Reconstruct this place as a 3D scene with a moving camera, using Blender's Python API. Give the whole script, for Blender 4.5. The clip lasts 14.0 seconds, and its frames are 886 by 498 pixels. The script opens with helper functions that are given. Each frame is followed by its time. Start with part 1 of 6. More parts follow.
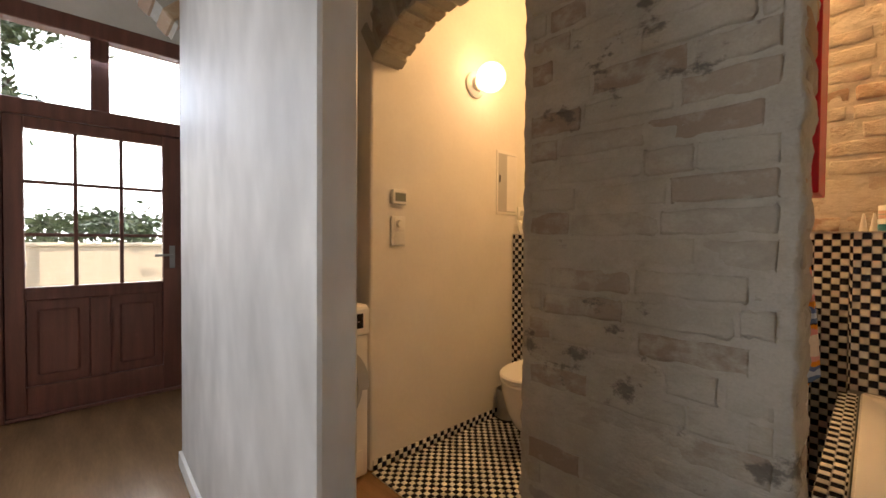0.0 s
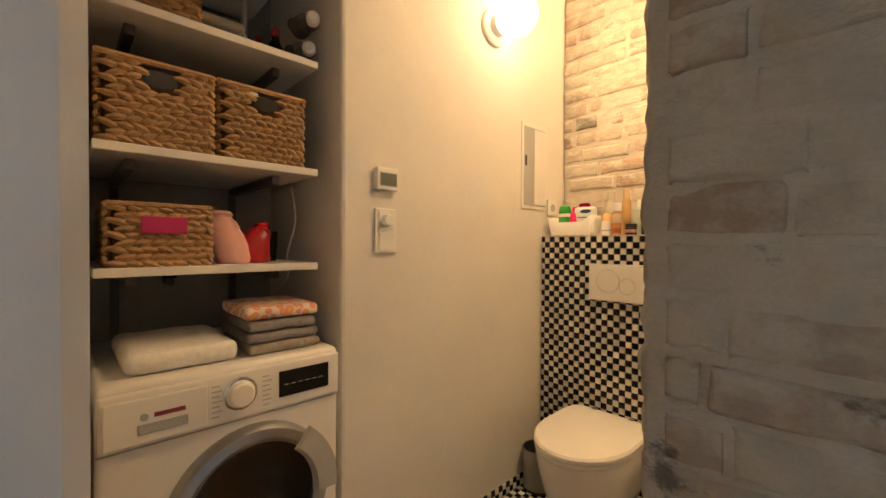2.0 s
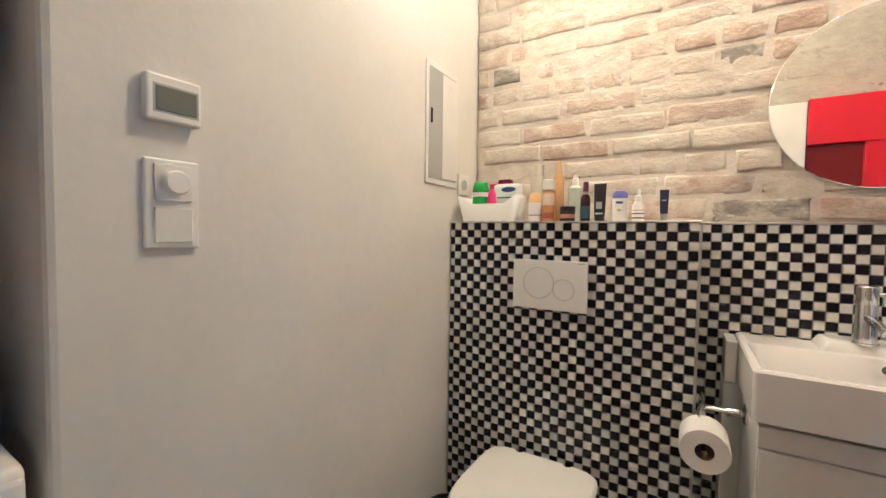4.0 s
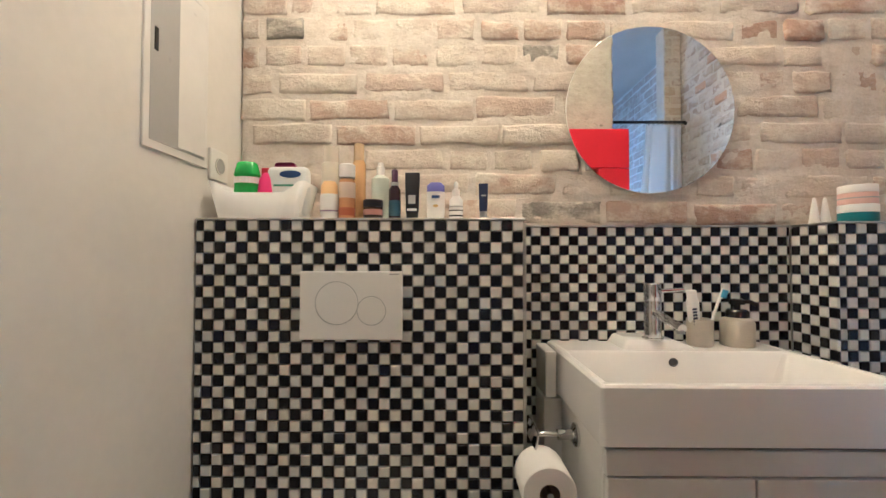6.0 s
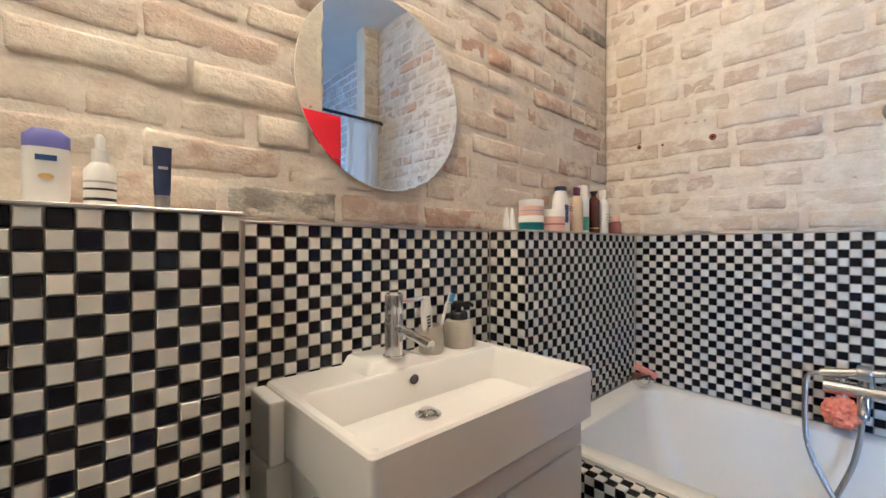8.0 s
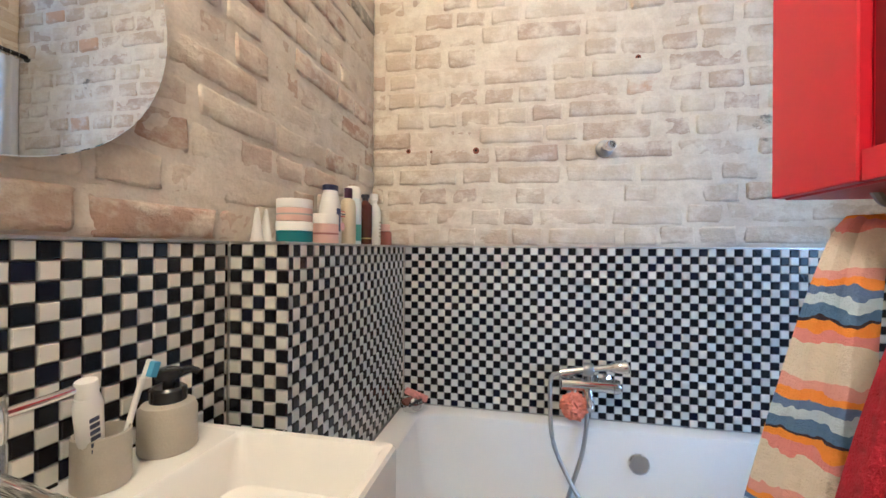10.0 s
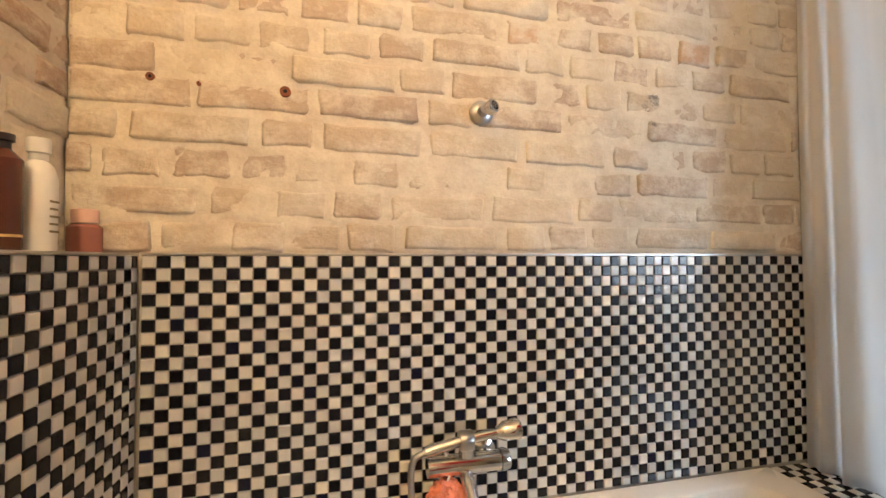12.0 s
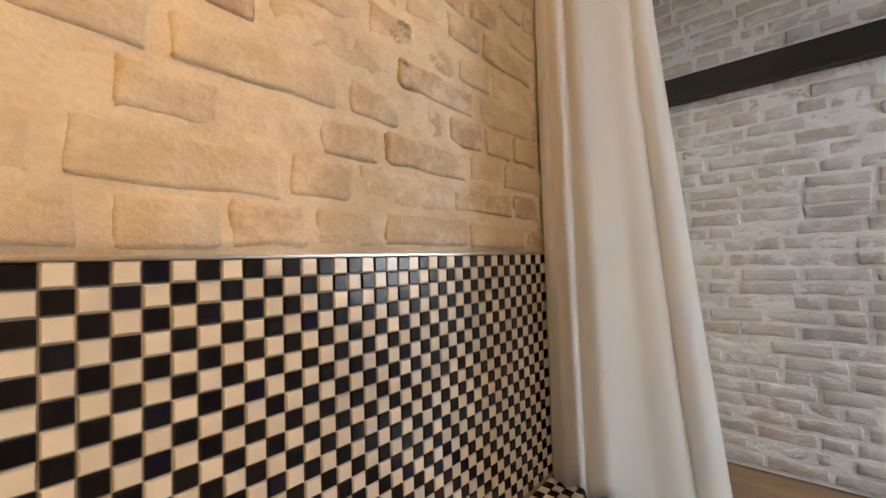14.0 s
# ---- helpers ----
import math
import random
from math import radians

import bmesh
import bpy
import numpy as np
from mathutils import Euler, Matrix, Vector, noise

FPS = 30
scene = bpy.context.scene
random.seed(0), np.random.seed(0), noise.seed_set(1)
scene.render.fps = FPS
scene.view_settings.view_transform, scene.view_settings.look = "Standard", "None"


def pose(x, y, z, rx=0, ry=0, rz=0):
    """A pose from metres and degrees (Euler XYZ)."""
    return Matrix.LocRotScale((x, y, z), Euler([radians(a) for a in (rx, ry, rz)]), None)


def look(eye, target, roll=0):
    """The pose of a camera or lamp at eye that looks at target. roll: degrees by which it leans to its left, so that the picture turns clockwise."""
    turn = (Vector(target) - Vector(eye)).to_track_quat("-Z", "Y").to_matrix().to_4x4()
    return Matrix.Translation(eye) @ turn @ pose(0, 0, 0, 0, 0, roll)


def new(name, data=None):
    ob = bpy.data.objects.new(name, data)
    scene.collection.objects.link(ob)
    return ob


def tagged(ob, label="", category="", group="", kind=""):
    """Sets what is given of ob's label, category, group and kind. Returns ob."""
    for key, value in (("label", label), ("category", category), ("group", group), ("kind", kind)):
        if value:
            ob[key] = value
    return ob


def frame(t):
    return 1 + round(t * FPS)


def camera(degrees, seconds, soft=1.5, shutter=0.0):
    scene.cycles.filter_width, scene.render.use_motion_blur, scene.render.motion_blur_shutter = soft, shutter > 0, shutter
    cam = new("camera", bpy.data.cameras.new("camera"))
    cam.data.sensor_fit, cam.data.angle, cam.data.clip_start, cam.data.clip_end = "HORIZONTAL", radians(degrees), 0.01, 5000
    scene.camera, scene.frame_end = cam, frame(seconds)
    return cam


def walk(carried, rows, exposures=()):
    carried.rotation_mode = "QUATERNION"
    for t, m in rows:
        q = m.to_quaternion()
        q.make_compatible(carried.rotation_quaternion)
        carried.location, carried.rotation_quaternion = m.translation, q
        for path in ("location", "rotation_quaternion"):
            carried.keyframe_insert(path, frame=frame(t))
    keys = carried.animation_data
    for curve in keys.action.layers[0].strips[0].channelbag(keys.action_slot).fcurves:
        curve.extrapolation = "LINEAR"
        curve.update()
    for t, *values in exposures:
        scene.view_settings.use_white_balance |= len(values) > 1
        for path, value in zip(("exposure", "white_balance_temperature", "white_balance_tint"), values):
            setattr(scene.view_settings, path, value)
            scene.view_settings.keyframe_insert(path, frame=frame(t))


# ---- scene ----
cam = camera(95.8, 14.0)
PATH = [
    (0, (0.030, -0.103, 1.149), (-1.439, 1.257, 1.109), 0.4),
    (0.5, (-0.101, 0.025, 1.153), (-1.586, 1.364, 1.12), 0.1),
    (1, (-0.255, 0.132, 1.145), (-1.748, 1.463, 1.122), 0.0),
    (1.5, (-0.41, 0.23, 1.154), (-1.896, 1.569, 1.13), 0.1),
    (2, (-0.515, 0.335, 1.155), (-1.968, 1.71, 1.13), 0.3),
    (2.5, (-0.612, 0.465, 1.15), (-2.012, 1.894, 1.123), 0.4),
    (3, (-0.715, 0.571, 1.157), (-2.016, 2.089, 1.114), 0.9),
    (5.5, (-1.012, 1.059, 1.148), (-1.376, 3.025, 1.116), 0.1),
    (6, (-1.037, 1.127, 1.102), (-1.053, 3.126, 1.147), 0.1),
    (6.5, (-1.064, 1.211, 1.1), (-0.682, 3.174, 1.138), -0.1),
    (7, (-1.064, 1.277, 1.112), (-0.33, 3.137, 1.13), -0.1),
    (7.5, (-1.046, 1.359, 1.131), (0.025, 3.048, 1.132), 0.0),
    (8, (-1.034, 1.430, 1.147), (0.312, 2.909, 1.133), 0.1),
    (8.5, (-1.008, 1.522, 1.156), (0.586, 2.731, 1.140), 0.5),
    (9, (-0.965, 1.586, 1.164), (0.812, 2.504, 1.163), 0.6),
    (11.5, (-0.338, 1.752, 1.205), (1.649, 1.526, 1.221), 0.2),
    (12.5, (-0.05, 1.655, 1.17), (1.9, 0.949, 1.243), -0.4),
    (13.5, (0.176, 1.5, 1.181), (1.798, 0.208, 1.245), -1.0),
    (14, (0.228, 1.423, 1.183), (1.597, -0.135, 1.244), -1.7),
]

# exposure and white balance along the walk
EXPOSURES = [(0.0, -0.2, 8700, 27), (1.5, -0.02, 7300, 21), (2.05, 0.25, 7100, 18), (2.5, 0.43, 5600, 16), (3.0, 0.48, 4850, 14), (5.5, 0.17, 4600, 12),
             (7.0, 0.22, 4600, 12), (9.0, 0.22, 4600, 11), (11.5, 0.32, 5250, 13), (12.0, 0.25, 6700, 17), (12.6, 0.17, 7000, 17), (14.0, -0.02, 8200, 23)]
walk(cam, [(t, look(eye, target, roll)) for t, eye, target, roll in PATH], EXPOSURES)

# ---- world, sun, large lights ----
world = bpy.data.worlds.new("sky")
scene.world = world
world.use_nodes = True
wn = world.node_tree
sky = wn.nodes.new("ShaderNodeTexSky")
sky.sky_type = "NISHITA"
sky.sun_disc = False
sky.sun_elevation, sky.sun_rotation = radians(56), radians(128)
wn.links.new(sky.outputs[0], wn.nodes["Background"].inputs[0])
wn.nodes["Background"].inputs[1].default_value = 0.15

sun = new("sun", bpy.data.lights.new("sun", "SUN"))
sun.data.energy, sun.data.angle, sun.data.color = 5.0, radians(0.6), (1, 0.95, 0.88)
sun.matrix_world = look((0, 0, 10), (-0.45, 0.35, 10 - 0.85))

LAMP = (1.0, 0.71, 0.365)
DAY = (0.56, 0.78, 1.0)
# area lamps added for daylight through house door glazing and an unseen hall window
door_light = new("door_daylight", bpy.data.lights.new("door_daylight", "AREA"))
door_light.data.shape, door_light.data.size, door_light.data.size_y = "RECTANGLE", 1.5, 1.2
door_light.data.energy, door_light.data.color = 440, DAY
door_light.matrix_world = look((-8.0, 1.60, 2.85), (0.3, -1.22, 0.2))
transom_light = new("transom_daylight", bpy.data.lights.new("transom_daylight", "AREA"))
transom_light.data.shape, transom_light.data.size, transom_light.data.size_y = "RECTANGLE", 0.5, 0.42
transom_light.data.energy, transom_light.data.color = 12, (0.36, 0.63, 1.0)
transom_light.matrix_world = look((-3.72, -0.12, 2.26), (-1.9, -0.25, 0.0))
# added lamp in the unseen window, turned towards the curtain
added_window_light = new("added_window_daylight", bpy.data.lights.new("added_window_daylight", "AREA"))
added_window_light.data.shape, added_window_light.data.size, added_window_light.data.size_y = "RECTANGLE", 0.8, 1.2
added_window_light.data.energy, added_window_light.data.color = 38, DAY
added_window_light.matrix_world = look((-1.95, -1.405, 1.50), (0.6, 0.3, 0.9))

# the globe lamp: most of its light goes out into the room
bulb = new("lamp_bulb", bpy.data.lights.new("lamp_bulb", "AREA"))
bulb.data.shape, bulb.data.size = "DISK", 0.15
bulb.data.energy, bulb.data.color = 8.8, LAMP
bulb.matrix_world = look((-1.535, 1.725, 2.12), (-0.2, 1.74, 1.70))
rear = new("lamp_bulb_rear", bpy.data.lights.new("lamp_bulb_rear", "POINT"))
rear.data.energy, rear.data.color, rear.data.shadow_soft_size = 0.6, LAMP, 0.08
rear.location = (-1.52, 1.727, 2.12)
# the ceiling lamp above the basin, which casts the shadows on the bath wall
top_light = new("ceiling_bulb", bpy.data.lights.new("ceiling_bulb", "POINT"))
top_light.data.energy, top_light.data.color, top_light.data.shadow_soft_size = 46, LAMP, 0.08
top_light.location = (-0.66, 2.02, 2.80)


# ---- materials ----
def mat(name, col, rough=0.5, metal=0.0, var=0.12, scale=6.0, fine=90.0, bump=0.15, col2=None, spec=0.5, coat=0.0,
        rand=0.0, stretch=(1, 1, 1), trans=0.0):
    m = bpy.data.materials.new(name)
    m.use_nodes = True
    nt = m.node_tree
    b = nt.nodes["Principled BSDF"]
    N = nt.nodes.new
    L = nt.links.new
    tc = N("ShaderNodeTexCoord")
    mp = N("ShaderNodeMapping")
    mp.inputs["Scale"].default_value = stretch
    L(tc.outputs["Object"], mp.inputs[0])
    n1 = N("ShaderNodeTexNoise")
    n1.inputs["Scale"].default_value, n1.inputs["Detail"].default_value = scale, 5
    L(mp.outputs[0], n1.inputs["Vector"])
    n2 = N("ShaderNodeTexNoise")
    n2.inputs["Scale"].default_value, n2.inputs["Detail"].default_value = fine, 4
    L(mp.outputs[0], n2.inputs["Vector"])
    add = N("ShaderNodeMath")
    add.operation = "MULTIPLY_ADD"
    add.inputs[1].default_value = 0.35
    L(n2.outputs[0], add.inputs[0])
    L(n1.outputs[0], add.inputs[2])
    ramp = N("ShaderNodeValToRGB")
    e = ramp.color_ramp.elements
    e[0].position, e[1].position = 0.45, 0.95
    lo = col2 if col2 else tuple(c * (1 - var) for c in col)
    hi = col if col2 else tuple(min(1, c * (1 + var * 0.6)) for c in col)
    e[0].color, e[1].color = (*lo, 1), (*hi, 1)
    L(add.outputs[0], ramp.inputs[0])
    out = ramp.outputs[0]
    if rand:
        oi = N("ShaderNodeObjectInfo")
        mul = N("ShaderNodeMapRange")
        mul.inputs[3].default_value, mul.inputs[4].default_value = 1 - rand, 1 + rand
        L(oi.outputs["Random"], mul.inputs[0])
        mx = N("ShaderNodeMix")
        mx.data_type, mx.blend_type = "RGBA", "MULTIPLY"
        mx.inputs[0].default_value = 1
        L(out, mx.inputs[6])
        L(mul.outputs[0], mx.inputs[7])
        out = mx.outputs[2]
    L(out, b.inputs["Base Color"])
    rr = N("ShaderNodeMapRange")
    rr.inputs[3].default_value, rr.inputs[4].default_value = max(0.02, rough * 0.8), min(1, rough * 1.2)
    L(n1.outputs[0], rr.inputs[0])
    L(rr.outputs[0], b.inputs["Roughness"])
    b.inputs["Metallic"].default_value = metal
    b.inputs["Specular IOR Level"].default_value = spec
    b.inputs["Coat Weight"].default_value = coat
    b.inputs["Transmission Weight"].default_value = trans
    if bump:
        bp = N("ShaderNodeBump")
        bp.inputs["Strength"].default_value, bp.inputs["Distance"].default_value = bump, 0.01
        L(add.outputs[0], bp.inputs["Height"])
        L(bp.outputs[0], b.inputs["Normal"])
    return m


def brick_mat(name, tones, wash, washed=0.5, island=False, rough=0.85, bump=0.5, soot_shade=0.70):
    """Whitewashed brick: a tone per brick, rubbed over with wash that has worn off in patches."""
    m = bpy.data.materials.new(name)
    m.use_nodes = True
    nt = m.node_tree
    b = nt.nodes["Principled BSDF"]
    N, L = nt.nodes.new, nt.links.new
    geo = N("ShaderNodeNewGeometry")
    if island:
        rnd = geo.outputs["Random Per Island"]
    else:
        rnd = N("ShaderNodeObjectInfo").outputs["Random"]
    ramp = N("ShaderNodeValToRGB")
    ramp.color_ramp.interpolation = "CONSTANT"
    els = ramp.color_ramp.elements
    els[0].position, els[0].color = 0, (*tones[0][1], 1)
    els[1].position, els[1].color = tones[1][0], (*tones[1][1], 1)
    for p, c in tones[2:]:
        els.new(p).color = (*c, 1)
    L(rnd, ramp.inputs[0])
    n0 = N("ShaderNodeTexNoise")
    n0.inputs["Scale"].default_value, n0.inputs["Detail"].default_value = 3.2, 3
    L(geo.outputs["Position"], n0.inputs["Vector"])
    n1 = N("ShaderNodeTexNoise")
    n1.inputs["Scale"].default_value, n1.inputs["Detail"].default_value, n1.inputs["Roughness"].default_value = 17, 7, 0.65
    lay = N("ShaderNodeMapping")
    lay.inputs["Scale"].default_value = (0.85, 0.85, 1.15)
    L(geo.outputs["Position"], lay.inputs[0])
    L(lay.outputs[0], n1.inputs["Vector"])
    n2 = N("ShaderNodeTexNoise")
    n2.inputs["Scale"].default_value, n2.inputs["Detail"].default_value = 160, 5
    L(geo.outputs["Position"], n2.inputs["Vector"])
    s = N("ShaderNodeMath")
    s.operation = "MULTIPLY_ADD"
    s.inputs[1].default_value = 0.55
    L(n0.outputs[0], s.inputs[0])
    L(n1.outputs[0], s.inputs[2])
    edge = N("ShaderNodeMapRange")
    edge.inputs[1].default_value, edge.inputs[2].default_value = 0.98 - washed * 0.5, 1.08 - washed * 0.3
    edge.inputs[3].default_value, edge.inputs[4].default_value = 0.25, 0.97
    L(s.outputs[0], edge.inputs[0])
    mx = N("ShaderNodeMix")
    mx.data_type = "RGBA"
    L(edge.outputs[0], mx.inputs[0])
    L(ramp.outputs[0], mx.inputs[6])
    mx.inputs[7].default_value = (*wash, 1)
    # dark patches: stains on the pier, painted crevice shade on the room's brick walls
    n5 = N("ShaderNodeTexNoise")
    n5.inputs["Scale"].default_value, n5.inputs["Detail"].default_value, n5.inputs["Roughness"].default_value = 5.5, 9, 0.68
    L(lay.outputs[0], n5.inputs["Vector"])
    spots = N("ShaderNodeMapRange")
    spots.inputs[1].default_value, spots.inputs[2].default_value = soot_shade, soot_shade + 0.05
    spots.inputs[3].default_value, spots.inputs[4].default_value = 0.0, 0.8
    L(n5.outputs[0], spots.inputs[0])
    ms = N("ShaderNodeMix")
    ms.data_type = "RGBA"
    L(spots.outputs[0], ms.inputs[0])
    L(mx.outputs[2], ms.inputs[6])
    ms.inputs[7].default_value = (0.11, 0.10, 0.09, 1)
    mx = ms
    grain = N("ShaderNodeMapRange")
    grain.inputs[3].default_value, grain.inputs[4].default_value = 0.86, 1.1
    L(n2.outputs[0], grain.inputs[0])
    m2 = N("ShaderNodeMix")
    m2.data_type, m2.blend_type = "RGBA", "MULTIPLY"
    m2.inputs[0].default_value = 1
    L(mx.outputs[2], m2.inputs[6])
    L(grain.outputs[0], m2.inputs[7])
    L(m2.outputs[2], b.inputs["Base Color"])
    b.inputs["Roughness"].default_value = rough
    b.inputs["Specular IOR Level"].default_value = 0.25
    n3 = N("ShaderNodeTexNoise")
    n3.inputs["Scale"].default_value, n3.inputs["Detail"].default_value, n3.inputs["Roughness"].default_value = 48, 6, 0.7
    L(geo.outputs["Position"], n3.inputs["Vector"])
    hm = N("ShaderNodeMath")
    hm.operation = "MULTIPLY_ADD"
    hm.inputs[1].default_value = 0.16
    L(n3.outputs[0], hm.inputs[0])
    L(n1.outputs[0], hm.inputs[2])
    h = N("ShaderNodeMath")
    h.operation = "MULTIPLY_ADD"
    h.inputs[1].default_value = 0.015
    L(n2.outputs[0], h.inputs[0])
    L(hm.outputs[0], h.inputs[2])
    bp = N("ShaderNodeBump")
    bp.inputs["Strength"].default_value, bp.inputs["Distance"].default_value = bump, 0.018
    L(h.outputs[0], bp.inputs["Height"])
    L(bp.outputs[0], b.inputs["Normal"])
    return m


def tile_mat(name, col, island=False, blue=False):
    m = bpy.data.materials.new(name)
    m.use_nodes = True
    nt = m.node_tree
    b = nt.nodes["Principled BSDF"]
    N, L = nt.nodes.new, nt.links.new
    rnd = N("ShaderNodeNewGeometry").outputs["Random Per Island"] if island else N("ShaderNodeObjectInfo").outputs["Random"]
    ramp = N("ShaderNodeValToRGB")
    e = ramp.color_ramp.elements
    e[0].color, e[1].color = (*[c * 0.86 for c in col], 1), (*col, 1)
    if blue:
        e.new(0.84).color = (*col, 1)
        e[1].color = (*col, 1)
        e[2].color = (col[0] * 1.1, col[1] * 1.2, col[2] * 2.2, 1)
        b.inputs["Specular IOR Level"].default_value = 0.3
    L(rnd, ramp.inputs[0])
    L(ramp.outputs[0], b.inputs["Base Color"])
    b.inputs["Roughness"].default_value = 0.25 if not blue else 0.20
    n = N("ShaderNodeTexNoise")
    n.inputs["Scale"].default_value = 45
    L(N("ShaderNodeNewGeometry").outputs["Position"], n.inputs["Vector"])
    bp = N("ShaderNodeBump")
    bp.inputs["Strength"].default_value, bp.inputs["Distance"].default_value = 0.12, 0.004
    L(n.outputs[0], bp.inputs["Height"])
    L(bp.outputs[0], b.inputs["Normal"])
    return m


def glow(name, col, strength):
    m = bpy.data.materials.new(name)
    m.use_nodes = True
    b = m.node_tree.nodes["Principled BSDF"]
    b.inputs["Base Color"].default_value = (*col, 1)
    b.inputs["Emission Color"].default_value = (*col, 1)
    b.inputs["Emission Strength"].default_value = strength
    return m


def glass_mat(name, tint=(1, 1, 1), rough=0.0):
    m = bpy.data.materials.new(name)
    m.use_nodes = True
    b = m.node_tree.nodes["Principled BSDF"]
    b.inputs["Base Color"].default_value = (*tint, 1)
    b.inputs["Transmission Weight"].default_value = 1
    b.inputs["Roughness"].default_value = rough
    b.inputs["IOR"].default_value = 1.45
    return m


WASH_TONES = [(0, (0.60, 0.51, 0.42)), (0.26, (0.53, 0.43, 0.35)), (0.44, (0.50, 0.37, 0.29)), (0.58, (0.43, 0.28, 0.20)),
              (0.75, (0.35, 0.19, 0.125)), (0.90, (0.46, 0.34, 0.26)), (0.965, (0.16, 0.145, 0.13))]
PALE_TONES = [(0, (0.58, 0.48, 0.35)), (0.4, (0.50, 0.39, 0.27)), (0.66, (0.44, 0.32, 0.22)), (0.86, (0.40, 0.28, 0.20)),
              (0.97, (0.55, 0.30, 0.15))]
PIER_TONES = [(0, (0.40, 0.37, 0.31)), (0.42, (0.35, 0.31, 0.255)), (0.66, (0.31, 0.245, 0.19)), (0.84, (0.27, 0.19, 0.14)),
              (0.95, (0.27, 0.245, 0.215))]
GREY_TONES = [(0, (0.60, 0.55, 0.50)), (0.4, (0.55, 0.48, 0.43)), (0.75, (0.50, 0.40, 0.34)), (0.92, (0.40, 0.35, 0.32))]
M = {}
M["brick_warm"] = brick_mat("whitewashed brick", WASH_TONES, (0.71, 0.65, 0.54), 0.56, bump=0.8, soot_shade=0.67)
M["mortar_warm"] = brick_mat("lime mortar", [(0, (0.66, 0.59, 0.48)), (0.5, (0.60, 0.52, 0.43))], (0.71, 0.645, 0.555), 0.75, bump=0.55)
M["brick_pale"] = brick_mat("pale brick", PALE_TONES, (0.72, 0.65, 0.54), 0.52, bump=0.5, soot_shade=0.64)
M["mortar_pale"] = brick_mat("pale mortar", [(0, (0.66, 0.58, 0.46)), (0.5, (0.60, 0.51, 0.40))], (0.74, 0.67, 0.55), 0.70, bump=0.32, soot_shade=0.68)
M["brick_pier"] = brick_mat("rubbed brick", PIER_TONES, (0.46, 0.43, 0.365), 0.52, bump=0.7, soot_shade=0.60)
M["mortar_pier"] = brick_mat("smeared mortar", [(0, (0.40, 0.37, 0.315)), (0.5, (0.37, 0.34, 0.285))], (0.47, 0.44, 0.38), 0.68, bump=0.75, soot_shade=0.61)
M["brick_grey"] = brick_mat("grey washed brick", GREY_TONES, (0.78, 0.76, 0.73), 0.45, bump=0.9)
M["brick_grey_far"] = brick_mat("grey washed brick joined", GREY_TONES, (0.78, 0.76, 0.73), 0.45, island=True)
M["mortar_grey"] = brick_mat("grey mortar", [(0, (0.80, 0.79, 0.77)), (0.5, (0.78, 0.76, 0.74))], (0.83, 0.82, 0.80), 0.8, bump=0.6)
M["raw_brick"] = brick_mat("raw red brick", [(0, (0.36, 0.20, 0.12)), (0.5, (0.42, 0.25, 0.14))], (0.5, 0.40, 0.28), 0.3)
M["white_tile"] = tile_mat("white mosaic", (0.78, 0.76, 0.70))
M["black_tile"] = tile_mat("black mosaic", (0.008, 0.008, 0.011), blue=True)
M["white_tile_j"] = tile_mat("white mosaic joined", (0.78, 0.76, 0.70), island=True)
M["black_tile_j"] = tile_mat("black mosaic joined", (0.008, 0.008, 0.011), island=True, blue=True)
M["grout"] = mat("grout", (0.42, 0.40, 0.36), 0.9, var=0.25, fine=220, bump=0.3)
M["plaster"] = mat("trowelled white plaster", (0.76, 0.73, 0.67), 0.75, var=0.07, scale=3.0, fine=40, bump=0.22)
M["stucco"] = mat("polished silver plaster", (0.60, 0.58, 0.55), 0.55, var=0.24, scale=3.2, fine=13, bump=0.35, stretch=(1, 1, 0.5), spec=0.4)
M["niche"] = mat("grey niche plaster", (0.36, 0.34, 0.31), 0.85, var=0.2, scale=4, fine=60, bump=0.3)
M["ceiling"] = mat("ceiling plaster", (0.74, 0.72, 0.68), 0.85, var=0.08, scale=3, fine=50, bump=0.25)
M["screed"] = mat("varnished brown floor", (0.30, 0.17, 0.085), 0.20, var=0.3, scale=3.5, fine=40, bump=0.06, spec=0.6, stretch=(0.4, 2.5, 1))
M["porcelain"] = mat("porcelain", (0.82, 0.80, 0.77), 0.10, var=0.02, bump=0.0, spec=0.4)
M["acrylic"] = mat("bath acrylic", (0.84, 0.83, 0.80), 0.14, var=0.02, bump=0.0)
M["white_lacquer"] = mat("white lacquer", (0.78, 0.76, 0.72), 0.30, var=0.04, scale=9, bump=0.04)
M["white_plastic"] = mat("white plastic", (0.82, 0.80, 0.75), 0.35, var=0.03, bump=0.02)
M["grey_plastic"] = mat("grey plastic", (0.42, 0.42, 0.41), 0.35, var=0.05, bump=0.03)
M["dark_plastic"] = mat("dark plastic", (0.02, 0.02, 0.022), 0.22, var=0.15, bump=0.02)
M["black_gloss"] = mat("black display", (0.008, 0.008, 0.01), 0.08, var=0.1, bump=0.0)
M["lcd"] = mat("grey display", (0.16, 0.18, 0.15), 0.25, var=0.08, bump=0.0)
M["chrome"] = mat("chrome", (0.72, 0.72, 0.72), 0.09, metal=1.0, var=0.04, bump=0.0)
M["steel"] = mat("brushed steel", (0.45, 0.45, 0.45), 0.32, metal=1.0, var=0.08, fine=300, bump=0.05)
M["alu"] = mat("aluminium trim", (0.55, 0.54, 0.52), 0.35, metal=1.0, var=0.08, bump=0.05)
